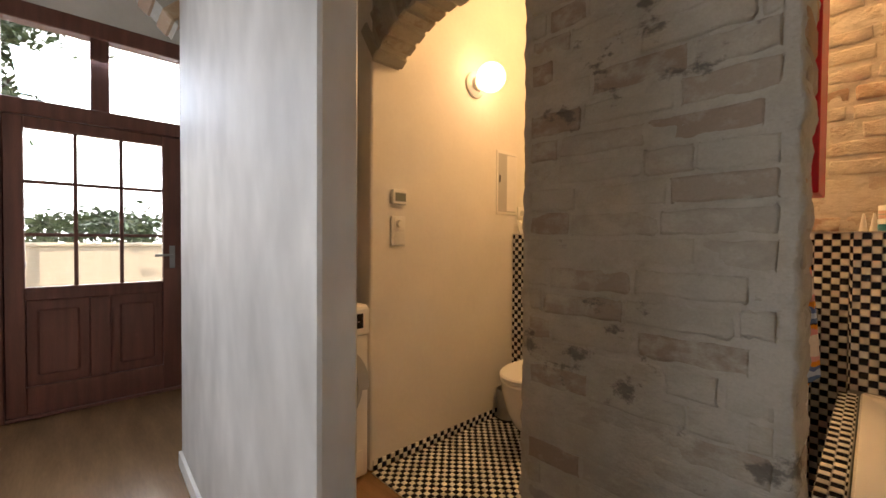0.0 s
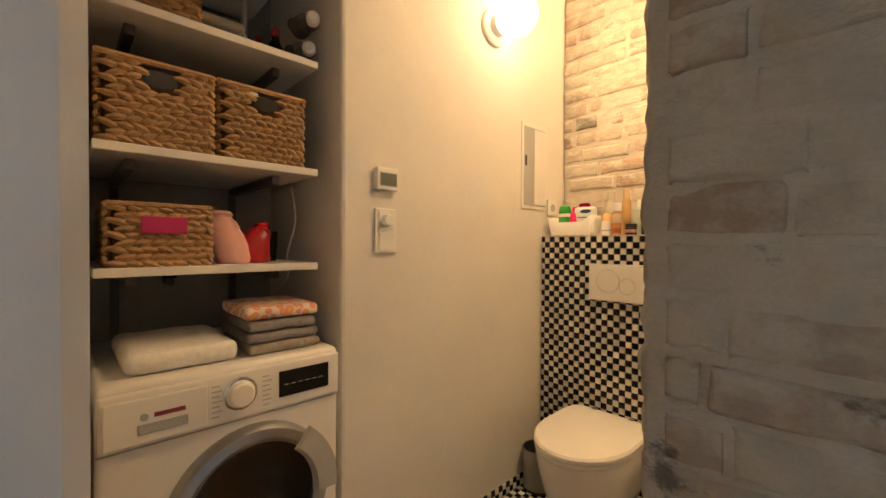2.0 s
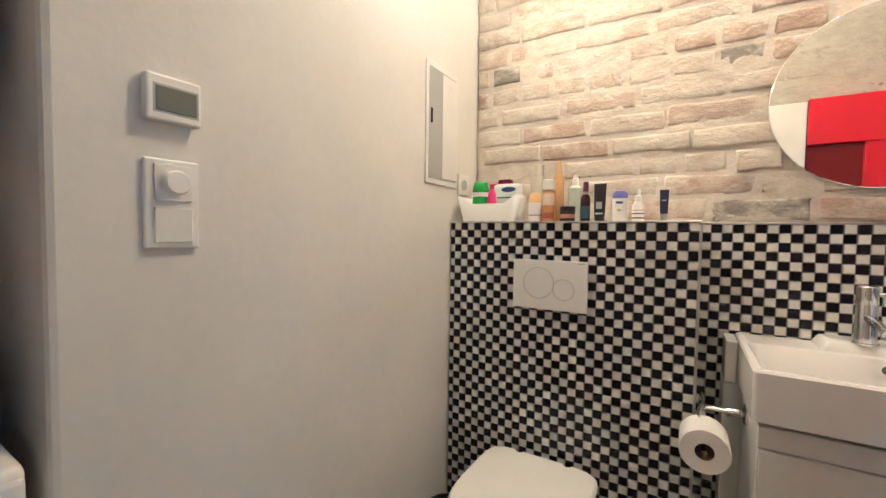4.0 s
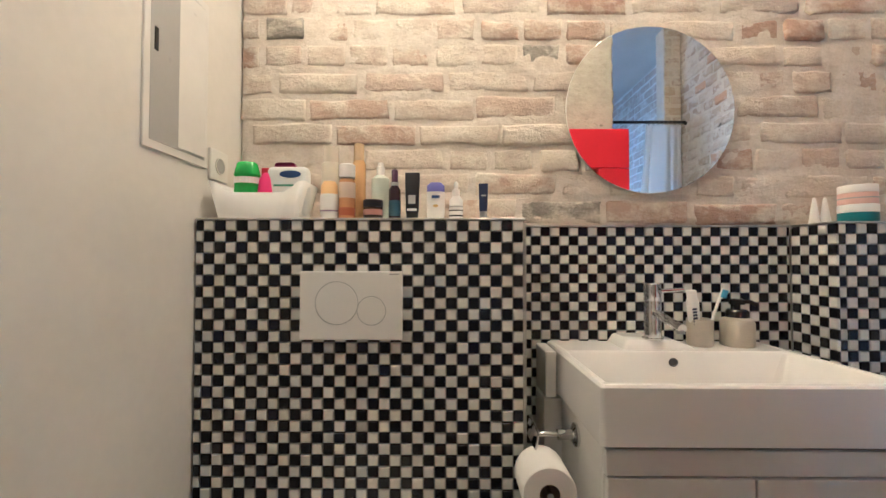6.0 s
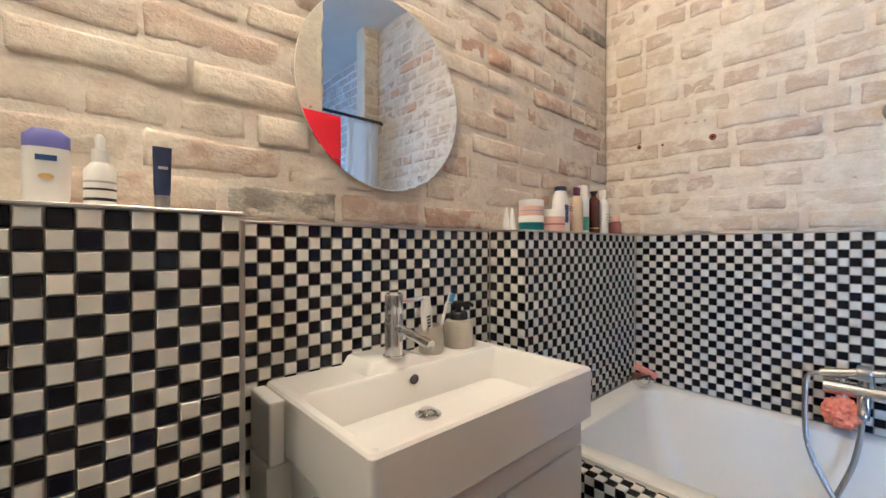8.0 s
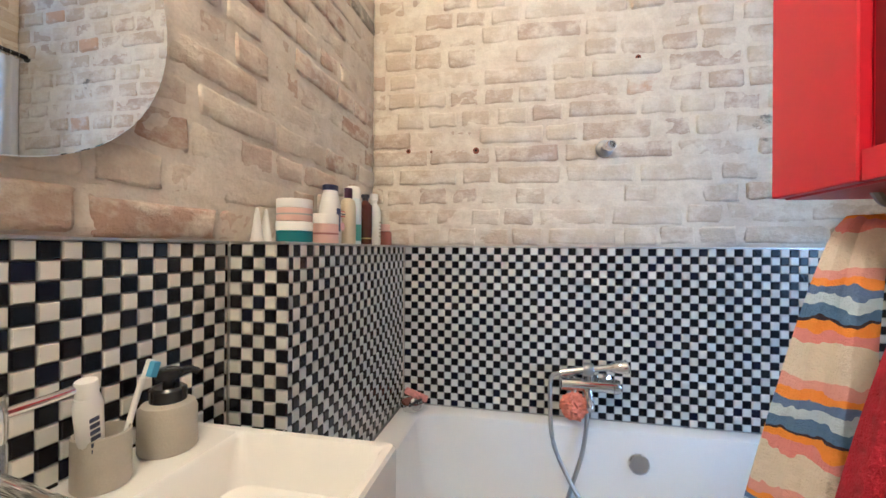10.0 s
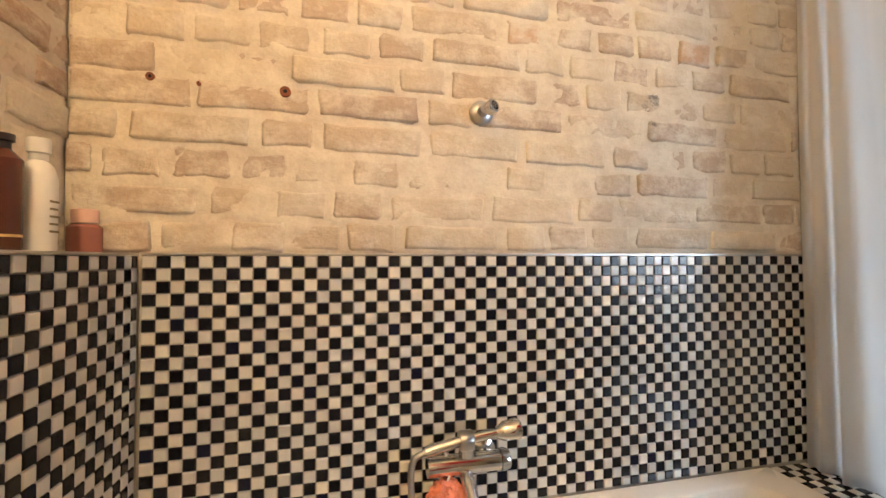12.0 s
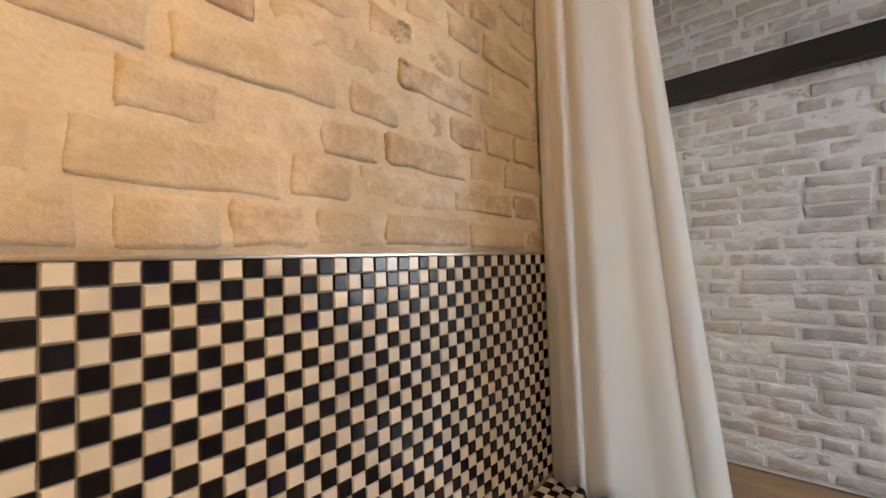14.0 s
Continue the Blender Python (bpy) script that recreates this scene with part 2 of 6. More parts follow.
M["mirror"] = mat("mirror silver", (0.86, 0.87, 0.87), 0.015, metal=1.0, var=0.01, bump=0.0)
M["mirror"].node_tree.nodes["Principled BSDF"].inputs["Roughness"].default_value = 0.0
for _l in list(M["mirror"].node_tree.nodes["Principled BSDF"].inputs["Roughness"].links):
    M["mirror"].node_tree.links.remove(_l)
M["rubber"] = mat("dark rubber", (0.03, 0.03, 0.032), 0.5, var=0.2, bump=0.1)
M["door_wood"] = mat("dark red-brown stained wood", (0.19, 0.068, 0.046), 0.5, var=0.35, scale=4, fine=60, bump=0.2, stretch=(6, 6, 0.5))
M["oak"] = mat("reddish oak", (0.36, 0.15, 0.08), 0.5, var=0.3, scale=4, fine=50, bump=0.2, stretch=(5, 5, 0.5))
M["red_lacquer"] = mat("red lacquer", (0.62, 0.012, 0.028), 0.30, var=0.06, bump=0.03)
M["black_steel"] = mat("black steel", (0.018, 0.016, 0.015), 0.5, var=0.3, bump=0.15)
M["wicker"] = mat("water hyacinth", (0.50, 0.31, 0.15), 0.7, var=0.4, scale=40, fine=300, bump=0.5, col2=(0.26, 0.14, 0.06), rand=0.15)
M["wicker_shade"] = mat("basket inside shade", (0.10, 0.055, 0.025), 0.9, var=0.3, bump=0.3)
M["terry_grey"] = mat("grey terry", (0.30, 0.28, 0.28), 0.95, var=0.25, scale=60, fine=500, bump=0.9)
M["terry_taupe"] = mat("taupe terry", (0.40, 0.35, 0.31), 0.95, var=0.25, scale=60, fine=500, bump=0.9)
M["terry_white"] = mat("white terry", (0.86, 0.84, 0.80), 0.95, var=0.08, scale=60, fine=500, bump=0.6)
M["terry_red"] = mat("crimson terry", (0.42, 0.012, 0.03), 0.95, var=0.3, scale=60, fine=500, bump=0.9)
M["terry_blue"] = mat("slate blue terry", (0.10, 0.12, 0.17), 0.95, var=0.3, scale=60, fine=500, bump=0.9)
M["pink_fabric"] = mat("pink fabric", (0.76, 0.42, 0.37), 0.85, var=0.12, scale=30, fine=300, bump=0.3)
M["red_fabric"] = mat("red vinyl", (0.44, 0.012, 0.02), 0.35, var=0.2, scale=20, bump=0.3)
M["magenta"] = mat("magenta card", (0.42, 0.01, 0.12), 0.5, var=0.1, bump=0.02)
M["coral"] = mat("coral mesh", (0.88, 0.30, 0.20), 0.8, var=0.3, scale=50, fine=300, bump=0.5)
M["sponge"] = mat("pink sponge", (0.80, 0.34, 0.29), 0.9, var=0.25, scale=90, fine=400, bump=0.8)
M["curtain"] = mat("white curtain cloth", (0.90, 0.89, 0.87), 0.8, var=0.05, scale=6, fine=700, bump=0.12)
_nt = M["curtain"].node_tree
_tr = _nt.nodes.new("ShaderNodeBsdfTranslucent")
_tr.inputs[0].default_value = (0.92, 0.92, 0.91, 1)
_mx = _nt.nodes.new("ShaderNodeMixShader")
_mx.inputs[0].default_value = 0.78
_nt.links.new(_nt.nodes["Principled BSDF"].outputs[0], _mx.inputs[1])
_nt.links.new(_tr.outputs[0], _mx.inputs[2])
_nt.links.new(_mx.outputs[0], _nt.nodes["Material Output"].inputs[0])
M["stoneware"] = mat("beige stoneware", (0.50, 0.46, 0.38), 0.5, var=0.12, scale=20, fine=300, bump=0.15)
M["pipe_dark"] = mat("dark pipe", (0.10, 0.09, 0.085), 0.5, var=0.2, bump=0.1)
M["paper"] = mat("tissue paper", (0.84, 0.82, 0.78), 0.95, var=0.05, fine=400, bump=0.4)
M["card"] = mat("brown card", (0.30, 0.20, 0.12), 0.9, var=0.1, bump=0.1)
M["cream_render"] = mat("cream render", (0.72, 0.66, 0.52), 0.9, var=0.1, scale=2, bump=0.3)
M["paving"] = mat("yard paving", (0.38, 0.36, 0.32), 0.9, var=0.2, scale=1.5, bump=0.3)
M["leaf"] = mat("leaves", (0.075, 0.12, 0.05), 0.5, var=0.5, scale=12, bump=0.05)
M["bark"] = mat("bark", (0.12, 0.08, 0.05), 0.9, var=0.4, scale=12, bump=0.6)
M["pane"] = glass_mat("window glass")
M["globe"] = glow("opal glass lit", (1.0, 0.84, 0.58), 5.0)
M["sky_glow"] = glow("hazy bright sky", (0.66, 0.86, 1.0), 12.0)


def plain(name, col, rough=0.35, trans=0.0):
    if name not in M:
        M[name] = mat(name, col, rough, var=0.05, scale=25, bump=0.02, trans=trans)
    return M[name]


# ---- mesh tools ----
def part(name, bm, material, parent=None, label="", smooth=False, at=None):
    me = bpy.data.meshes.new(name)
    bm.to_mesh(me)
    bm.free()
    for f_ in me.polygons:
        f_.use_smooth = smooth
    if smooth:
        me.set_sharp_from_angle(angle=radians(38))
    for m_ in (material if isinstance(material, list) else [material]):
        me.materials.append(m_)
    ob = new(name, me)
    if parent is not None:
        ob.parent = parent
    if at is not None:
        ob.matrix_basis = at
    if label:
        ob["label"] = label
    return ob


def thing(name, x, y, z, label, category, group="", rz=0.0):
    ob = new(name)
    ob.empty_display_size = 0.05
    ob.matrix_basis = pose(x, y, z, 0, 0, rz)
    return tagged(ob, label, category, group)


def box(x0, y0, z0, x1, y1, z1, bev=0.0, seg=2, bm=None):
    bm2 = bmesh.new()
    bmesh.ops.create_cube(bm2, size=1)
    bmesh.ops.scale(bm2, vec=(x1 - x0, y1 - y0, z1 - z0), verts=bm2.verts)
    bmesh.ops.translate(bm2, vec=((x0 + x1) / 2, (y0 + y1) / 2, (z0 + z1) / 2), verts=bm2.verts)
    if bev:
        bmesh.ops.bevel(bm2, geom=list(bm2.edges), offset=bev, segments=seg, affect="EDGES", profile=0.5)
    if bm is None:
        return bm2
    tmp = bpy.data.meshes.new("tmp")
    bm2.to_mesh(tmp)
    bm2.free()
    bm.from_mesh(tmp)
    bpy.data.meshes.remove(tmp)
    return bm


def lathe(profile, seg=28, sx=1.0, sy=1.0, cap=True):
    """A solid of revolution about z; profile: (radius, z) from the bottom up."""
    bm = bmesh.new()
    rings = []
    for r, z in profile:
        rings.append([bm.verts.new((r * sx * math.cos(2 * math.pi * i / seg), r * sy * math.sin(2 * math.pi * i / seg), z)) for i in range(seg)])
    for a, b in zip(rings, rings[1:]):
        for i in range(seg):
            bm.faces.new((a[i], a[(i + 1) % seg], b[(i + 1) % seg], b[i]))
    if cap:
        bm.faces.new(list(reversed(rings[0])))
        bm.faces.new(rings[-1])
    return bm


def tube(pts, r, seg=10, taper=None):
    bm = bmesh.new()
    pts = [Vector(p) for p in pts]
    rings = []
    up = Vector((0.13, 0.31, 0.94))
    for i, p in enumerate(pts):
        d = (pts[min(i + 1, len(pts) - 1)] - pts[max(i - 1, 0)]).normalized()
        a = d.cross(up)
        if a.length < 0.1:
            a = d.cross(Vector((1, 0, 0)))
        a.normalize()
        b = d.cross(a)
        rr = r if taper is None else r + (taper - r) * i / (len(pts) - 1)
        rings.append([bm.verts.new(p + rr * (a * math.cos(2 * math.pi * k / seg) + b * math.sin(2 * math.pi * k / seg))) for k in range(seg)])
    for a, b in zip(rings, rings[1:]):
        for k in range(seg):
            bm.faces.new((a[k], b[k], b[(k + 1) % seg], a[(k + 1) % seg]))
    bm.faces.new(rings[0])
    bm.faces.new(list(reversed(rings[-1])))
    bmesh.ops.recalc_face_normals(bm, faces=bm.faces)
    return bm


def spline(ctrl, n=10):
    """Points on a smooth line through the control points."""
    c = [Vector(p) for p in ctrl]
    c = [c[0] * 2 - c[1]] + c + [c[-1] * 2 - c[-2]]
    out = []
    for i in range(1, len(c) - 2):
        for k in range(n):
            t = k / n
            a, b, d, e = c[i - 1], c[i], c[i + 1], c[i + 2]
            out.append(0.5 * ((2 * b) + (d - a) * t + (2 * a - 5 * b + 4 * d - e) * t * t + (3 * b - a - 3 * d + e) * t ** 3))
    out.append(c[-2])
    return out


def turn(bm, m):
    bmesh.ops.transform(bm, matrix=m, verts=bm.verts)
    return bm


def loft(loops, close=True):
    """Skin over loops of equal count; caps both ends."""
    bm = bmesh.new()
    rings = [[bm.verts.new(p) for p in lp] for lp in loops]
    n = len(rings[0])
    for a, b in zip(rings, rings[1:]):
        for i in range(n):
            bm.faces.new((a[i], a[(i + 1) % n], b[(i + 1) % n], b[i]))
    if close:
        bm.faces.new(list(reversed(rings[0])))
        bm.faces.new(rings[-1])
    bmesh.ops.recalc_face_normals(bm, faces=bm.faces)
    return bm


def rrect(x0, y0, x1, y1, r, z, n=5):
    """A rounded rectangle as a loop of points."""
    out = []
    for cx, cy, a0 in ((x1 - r, y1 - r, 0), (x0 + r, y1 - r, 90), (x0 + r, y0 + r, 180), (x1 - r, y0 + r, 270)):
        for i in range(n + 1):
            a = radians(a0 + 90 * i / n)
            out.append((cx + r * math.cos(a), cy + r * math.sin(a), z))
    return out


def structure(name, bm, material, label, category="wall", smooth=False):
    return tagged(part(name, bm, material, None, "", smooth), label, category, "", "structure")


def words(text, size, material, parent, m, name="lettering", label=""):
    cu = bpy.data.curves.new("lettering", "FONT")
    cu.body, cu.size, cu.align_x, cu.align_y, cu.extrude = text, size, "CENTER", "CENTER", 0.0003
    tmp = new("lettering_curve", cu)
    dg = bpy.context.evaluated_depsgraph_get()
    me = bpy.data.meshes.new_from_object(tmp.evaluated_get(dg))
    bpy.data.objects.remove(tmp)
    me.materials.clear()
    me.materials.append(material)
    ob = new(name, me)
    ob.parent = parent
    ob.matrix_basis = m
    if label:
        ob["label"] = label
    return ob


# ---- plan ----
XW, XE = -1.65, 0.79        # plaster wall and bath wall
YB = 2.31                   # brick wall with the mirror
YT = 2.095                  # front of the cistern ledge
LEDGE = 1.195
H = 2.90
PIER_L, PIER_R, PIER_F, PIER_B = -0.75, -0.065, 0.965, 1.13
YS = -1.345                  # far side of the hall
XD = -3.60                  # wall with the house door
RIM = 0.568

# ---- large structure ----
structure("floor", box(-3.78, YS - 0.15, -0.12, 1.05, YB + 0.15, -0.006), M["screed"], "glossy varnished brown floor of the hall", "floor")
structure("ceiling", box(-3.78, YS - 0.15, H, 1.05, YB + 0.15, H + 0.12), M["ceiling"], "white plastered ceiling", "ceiling")
structure("wall_west", box(XW - 0.62, 0.97, 0, XW, YB + 0.15, H, 0.012), M["plaster"], "uneven trowelled white plaster wall", "wall")
structure("wall_north", box(XW + 0.003, YB, 0, XE + 0.15, YB + 0.15, H), M["mortar_warm"], "whitewashed old brick wall with lime mortar", "wall")
structure("wall_east", box(XE, 0.231, 0, XE + 0.15, YB - 0.003, H), M["mortar_pale"], "pale whitewashed brick wall above the bath", "wall")
bm = box(-3.78, YS - 0.15, 0, -2.60, YS, H)
box(-1.40, YS - 0.15, 0, 1.05, YS, H, bm=bm)
box(-2.60, YS - 0.15, 0, -1.40, YS, 0.85, bm=bm)
box(-2.60, YS - 0.15, 2.15, -1.40, YS, H, bm=bm)
structure("wall_south", bm, M["mortar_grey"], "grey-white washed brick wall of the hall", "wall")
structure("wall_hall_east", box(0.92, YS + 0.003, 0, 1.05, 0.231, H), M["mortar_grey"], "grey-white washed brick wall closing the hall", "wall")
structure("wall_return", box(0.656, 0.231, 0, XE - 0.003, 0.342, H), M["mortar_pale"], "narrow brick return at the foot of the bath", "wall")
bm = loft([[(-0.726, 0.254, z), (-0.718, 0.262, z), (-0.712, 0.334, z), (-0.720, 0.342, z), (-2.36, 0.376, z), (-2.36, 0.300, z)] for z in (0, H)])
structure("wall_niche", bm, M["stucco"], "thin wall of polished silvery plaster", "wall")
structure("wall_niche_back", box(-2.36, 0.379, 0, -2.24, 0.967, H), M["niche"], "grey plastered back wall of the laundry niche", "wall")
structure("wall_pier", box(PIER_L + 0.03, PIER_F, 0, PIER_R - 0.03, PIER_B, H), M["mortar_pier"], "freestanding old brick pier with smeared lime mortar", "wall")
structure("wall_hall_north", box(-3.6, 0.975, 0, -2.275, 1.1, H), M["plaster"], "white plaster wall beyond the niche", "wall")

# wall with the house door: left, right and above the opening
bm = box(XD - 0.18, YS, 0, XD, -0.50, H)
box(XD - 0.18, 0.60, 0, XD, 1.10, H, bm=bm)
box(XD - 0.18, -0.50, 2.62, XD, 0.60, H, bm=bm)
structure("wall_door", bm, M["plaster"], "white plaster wall around the house door", "wall")


def arch_wall(name, along, c0, c1, spring, rise, d0, d1, material, label, brick_material, n=13, top=H):
    """A wall piece over an opening with a segmental arch of real voussoirs. along: 'x' or 'y'."""
    bm_ = bmesh.new()
    N_ = 24

    def put(u, d, z):
        return bm_.verts.new((u, d, z) if along == "x" else (d, u, z))
    cols = []
    for i in range(N_ + 1):
        u = c0 + (c1 - c0) * i / N_
        s_ = 2 * i / N_ - 1
        zz = spring + rise * (1 - s_ * s_)
        cols.append([put(u, d0, zz), put(u, d0, top), put(u, d1, top), put(u, d1, zz)])
    for a, b in zip(cols, cols[1:]):
        for k in range(4):
            bm_.faces.new((a[k], a[(k + 1) % 4], b[(k + 1) % 4], b[k]))
    bm_.faces.new(cols[0])
    bm_.faces.new(list(reversed(cols[-1])))
    bmesh.ops.recalc_face_normals(bm_, faces=bm_.faces)
    w = structure(name, bm_, material, label, "arch")
    rng = random.Random(5)
    for i in range(n):
        s_ = 2 * (i + 0.5) / n - 1
        u = c0 + (c1 - c0) * (i + 0.5) / n
        zz = spring + rise * (1 - s_ * s_)
        slope = math.atan2(-4 * rise * s_ / (c1 - c0), 1)
        wd = (c1 - c0) / n * 0.86
        v = box(-wd / 2, -(abs(d1 - d0)) / 2 - 0.012, -0.012, wd / 2, abs(d1 - d0) / 2 + 0.012, 0.20, 0.008, 1)
        ob = part("voussoir", v, brick_material, w)
        rot = Matrix.Rotation(-slope, 4, "Y") if along == "x" else Matrix.Rotation(math.pi / 2, 4, "Z") @ Matrix.Rotation(-slope, 4, "Y")
        loc = (u, (d0 + d1) / 2, zz + rng.uniform(-0.008, 0.004)) if along == "x" else ((d0 + d1) / 2, u, zz + rng.uniform(-0.008, 0.004))
        ob.matrix_basis = Matrix.Translation(loc) @ rot
    return w


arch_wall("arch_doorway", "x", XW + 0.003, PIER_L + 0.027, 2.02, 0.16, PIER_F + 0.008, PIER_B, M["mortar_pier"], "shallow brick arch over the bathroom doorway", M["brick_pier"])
arch_wall("arch_hall", "y", YS + 0.003, 0.297, 2.22, 0.42, -2.56, -2.37, M["mortar_pier"], "brick arch across the hall before the house door", M["raw_brick"], 21)

structure("beam", box(-3.3, YS + 0.003, 2.078, 0.917, YS + 0.09, 2.222, 0.004, 1), M["black_steel"], "black painted steel beam along the brick wall", "beam")
bm = loft([[(-0.735, 0.237, z), (-0.735, 0.2515, z), (-2.355, 0.2985, z), (-2.355, 0.284, z)] for z in (0, 0.07)])
structure("baseboard", bm, M["white_plastic"], "white painted baseboard below the plaster wall", "baseboard")

# cistern ledge, basin recess, ledge behind the bath, bath surround: cores behind the mosaic
TILE_D = 0.006
structure("ledge_cistern", box(XW + 0.003, YT + TILE_D, 0, -0.848 - TILE_D, YB - 0.003, LEDGE - 0.008), M["grout"], "boxed-in cistern ledge clad in mosaic", "ledge")
structure("panel_basin", box(-0.85, YB - 0.010 + TILE_D, 0, -0.04, YB - 0.0015, LEDGE - 0.008), M["grout"], "mosaic dado behind the wash basin", "dado")
structure("ledge_bath", box(-0.035 + TILE_D, 2.165 + TILE_D, 0, XE - 0.003, YB - 0.003, LEDGE - 0.008), M["grout"], "mosaic-clad ledge at the end of the bath", "ledge")
structure("panel_bath", box(XE - 0.012 + TILE_D, 0.343, 0, XE - 0.0015, 2.165, LEDGE - 0.008), M["grout"], "mosaic dado along the bath", "dado")
structure("bath_surround", box(-0.062 + TILE_D, 0.376, 0, -0.002, 2.168, RIM - 0.012 - TILE_D), M["grout"], "mosaic-clad apron along the bath", "bath surround")
structure("bath_end_ledge", box(0.0, 0.345, 0, XE - 0.014, 0.507, RIM - 0.004 - TILE_D), M["grout"], "mosaic-clad ledge at the foot of the bath", "ledge")
structure("panel_return", box(0.656, 0.343, RIM, XE - 0.014, 0.348, LEDGE - 0.008), M["grout"], "mosaic on the narrow return", "dado")


def trim(name, pts, label="thin metal edging strip on the mosaic"):
    a, b = Vector(pts[0]), Vector(pts[1])
    lo = Vector((min(a[i], b[i]) for i in range(3)))
    hi = Vector((max(a[i], b[i]) for i in range(3)))
    structure(name, box(*lo, *hi, 0.001, 1), M["alu"], label, "trim")


trim("trim_1", ((XW + 0.004, YT - 0.003, LEDGE - 0.001), (-0.846, YT + 0.014, LEDGE + 0.004)))
trim("trim_2", ((-0.84, YB - 0.014, LEDGE - 0.001), (-0.038, YB - 0.002, LEDGE + 0.004)))
trim("trim_3", ((-0.038, 2.162, LEDGE - 0.001), (XE - 0.015, 2.178, LEDGE + 0.004)))
trim("trim_4", ((-0.038, 2.181, LEDGE - 0.001), (-0.028, YB - 0.017, LEDGE + 0.004)))
trim("trim_5", ((XE - 0.014, 0.348, LEDGE - 0.001), (XE - 0.001, 2.160, LEDGE + 0.004)))
trim("trim_6", ((-0.852, YT - 0.003, 0.005), (-0.844, YT + 0.008, LEDGE - 0.008)))
bm = box(XW + 0.004, YT + 0.015, LEDGE - 0.007, -0.853, YB - 0.001, LEDGE + 0.003)
structure("ledge_top_cistern", bm, M["white_lacquer"], "white stone top of the cistern ledge", "ledge")
bm = box(-0.027, 2.179, LEDGE - 0.007, XE - 0.016, YB - 0.002, LEDGE + 0.003)
structure("ledge_top_bath", bm, M["white_lacquer"], "white stone top of the bath ledge", "ledge")

# ---- house door with transom, in the hall ----
door = thing("door_1", XD - 0.03, 0.04, 0, "dark red-brown wooden house door with nine glazed panes and a transom", "door")
tagged(door, kind="structure")
W_ = M["door_wood"]


def dpart(name, y0, z0, y1, z1, x0=-0.03, x1=0.03, parent=door, bev=0.006, m=None, label=""):
    return part(name, box(x0, y0 - 0.04, z0, x1, y1 - 0.04, z1, bev, 1), m or W_, parent, label)


# frame
dpart("frame_post", -0.50, 0, -0.42, 2.62, -0.06, 0.05)
dpart("frame_post", 0.515, 0, 0.60, 2.62, -0.06, 0.05)
dpart("frame_head", -0.42, 2.505, 0.515, 2.62, -0.06, 0.05)
dpart("transom_bar", -0.42, 1.92, 0.515, 2.02, -0.06, 0.05)
dpart("transom_mullion", -0.005, 2.02, 0.095, 2.505, -0.05, 0.04)
dpart("threshold", -0.42, 0.0, 0.515, 0.018, -0.10, 0.055)
# leaf
dpart("stile", -0.418, 0.019, -0.325, 1.918)
dpart("stile", 0.395, 0.019, 0.513, 1.918)
dpart("top_rail", -0.325, 1.845, 0.395, 1.918)
dpart("lock_rail", -0.325, 0.75, 0.395, 0.835)
dpart("bottom_rail", -0.325, 0.019, 0.395, 0.20)
dpart("middle_muntin", -0.02, 0.20, 0.09, 0.75)
for y0, y1 in ((-0.325, -0.02), (0.09, 0.395)):
    dpart("panel", y0, 0.20, y1, 0.75, -0.012, 0.008, bev=0.004)
    dpart("raised_field", y0 + 0.05, 0.26, y1 - 0.05, 0.69, -0.005, 0.022, bev=0.013)
for k in (1, 2):
    dpart("glazing_bar", -0.325 + 0.24 * k - 0.011, 0.835, -0.325 + 0.24 * k + 0.011, 1.845, -0.018, 0.022, bev=0.004)
for k in (1, 2):
    z = 0.835 + 1.01 * k / 3
    for c in range(3):
        dpart("glazing_bar", -0.325 + 0.24 * c + (0.011 if c else 0), z - 0.011, -0.325 + 0.24 * (c + 1) - (0.011 if c < 2 else 0), z + 0.011, -0.018, 0.022, bev=0.004)
panes = [(-0.325 + 0.24 * c, 0.835 + 1.01 * r / 3, -0.325 + 0.24 * (c + 1), 0.835 + 1.01 * (r + 1) / 3) for c in range(3) for r in range(3)]
panes += [(-0.42, 2.02, -0.005, 2.505), (0.095, 2.02, 0.515, 2.505)]
for y0, z0, y1, z1 in panes:
    ob = dpart("pane", y0, z0, y1, z1, -0.004, 0.0, bev=0, m=M["pane"], label="clear glass pane")
    ob.visible_shadow = False
plate = part("lock_plate", box(0.03, 0.395, 0.93, 0.036, 0.43, 1.10, 0.003), M["steel"], door, "worn steel lock plate")
part("door_handle", tube(spline([(0.03, 0.413, 1.03), (0.075, 0.413, 1.03), (0.08, 0.38, 1.03), (0.08, 0.30, 1.028)], 5), 0.009), M["steel"], plate, "steel lever handle", True)
part("contact_sensor", box(0.05, 0.49, 1.84, 0.065, 0.515, 1.90, 0.004), M["white_plastic"], door, "small white door contact")

# ---- unseen hall window, added in the south wall for daylight ----
wi = thing("unseen_window", -2.0, YS - 0.06, 0.85, "white wooden casement window, unseen and added to light the hall", "window")
tagged(wi, kind="structure")
for a in ((-0.598, 0.002, -0.55, 1.298), (0.55, 0.002, 0.598, 1.298), (-0.55, 0.002, 0.55, 0.05), (-0.55, 1.25, 0.55, 1.298), (-0.02, 0.05, 0.02, 1.25)):
    part("window_frame", box(a[0], -0.025, a[1], a[2], 0.025, a[3], 0.003, 1), M["white_lacquer"], wi)
part("window_sill", box(-0.62, 0.065, -0.03, 0.62, 0.12, 0.0, 0.004), M["white_lacquer"], wi)
bd = structure("backdrop", box(-30.2, -30, -0.12, -30, 30, 22), M["sky_glow"], "bright hazy sky beyond the yard", "backdrop")

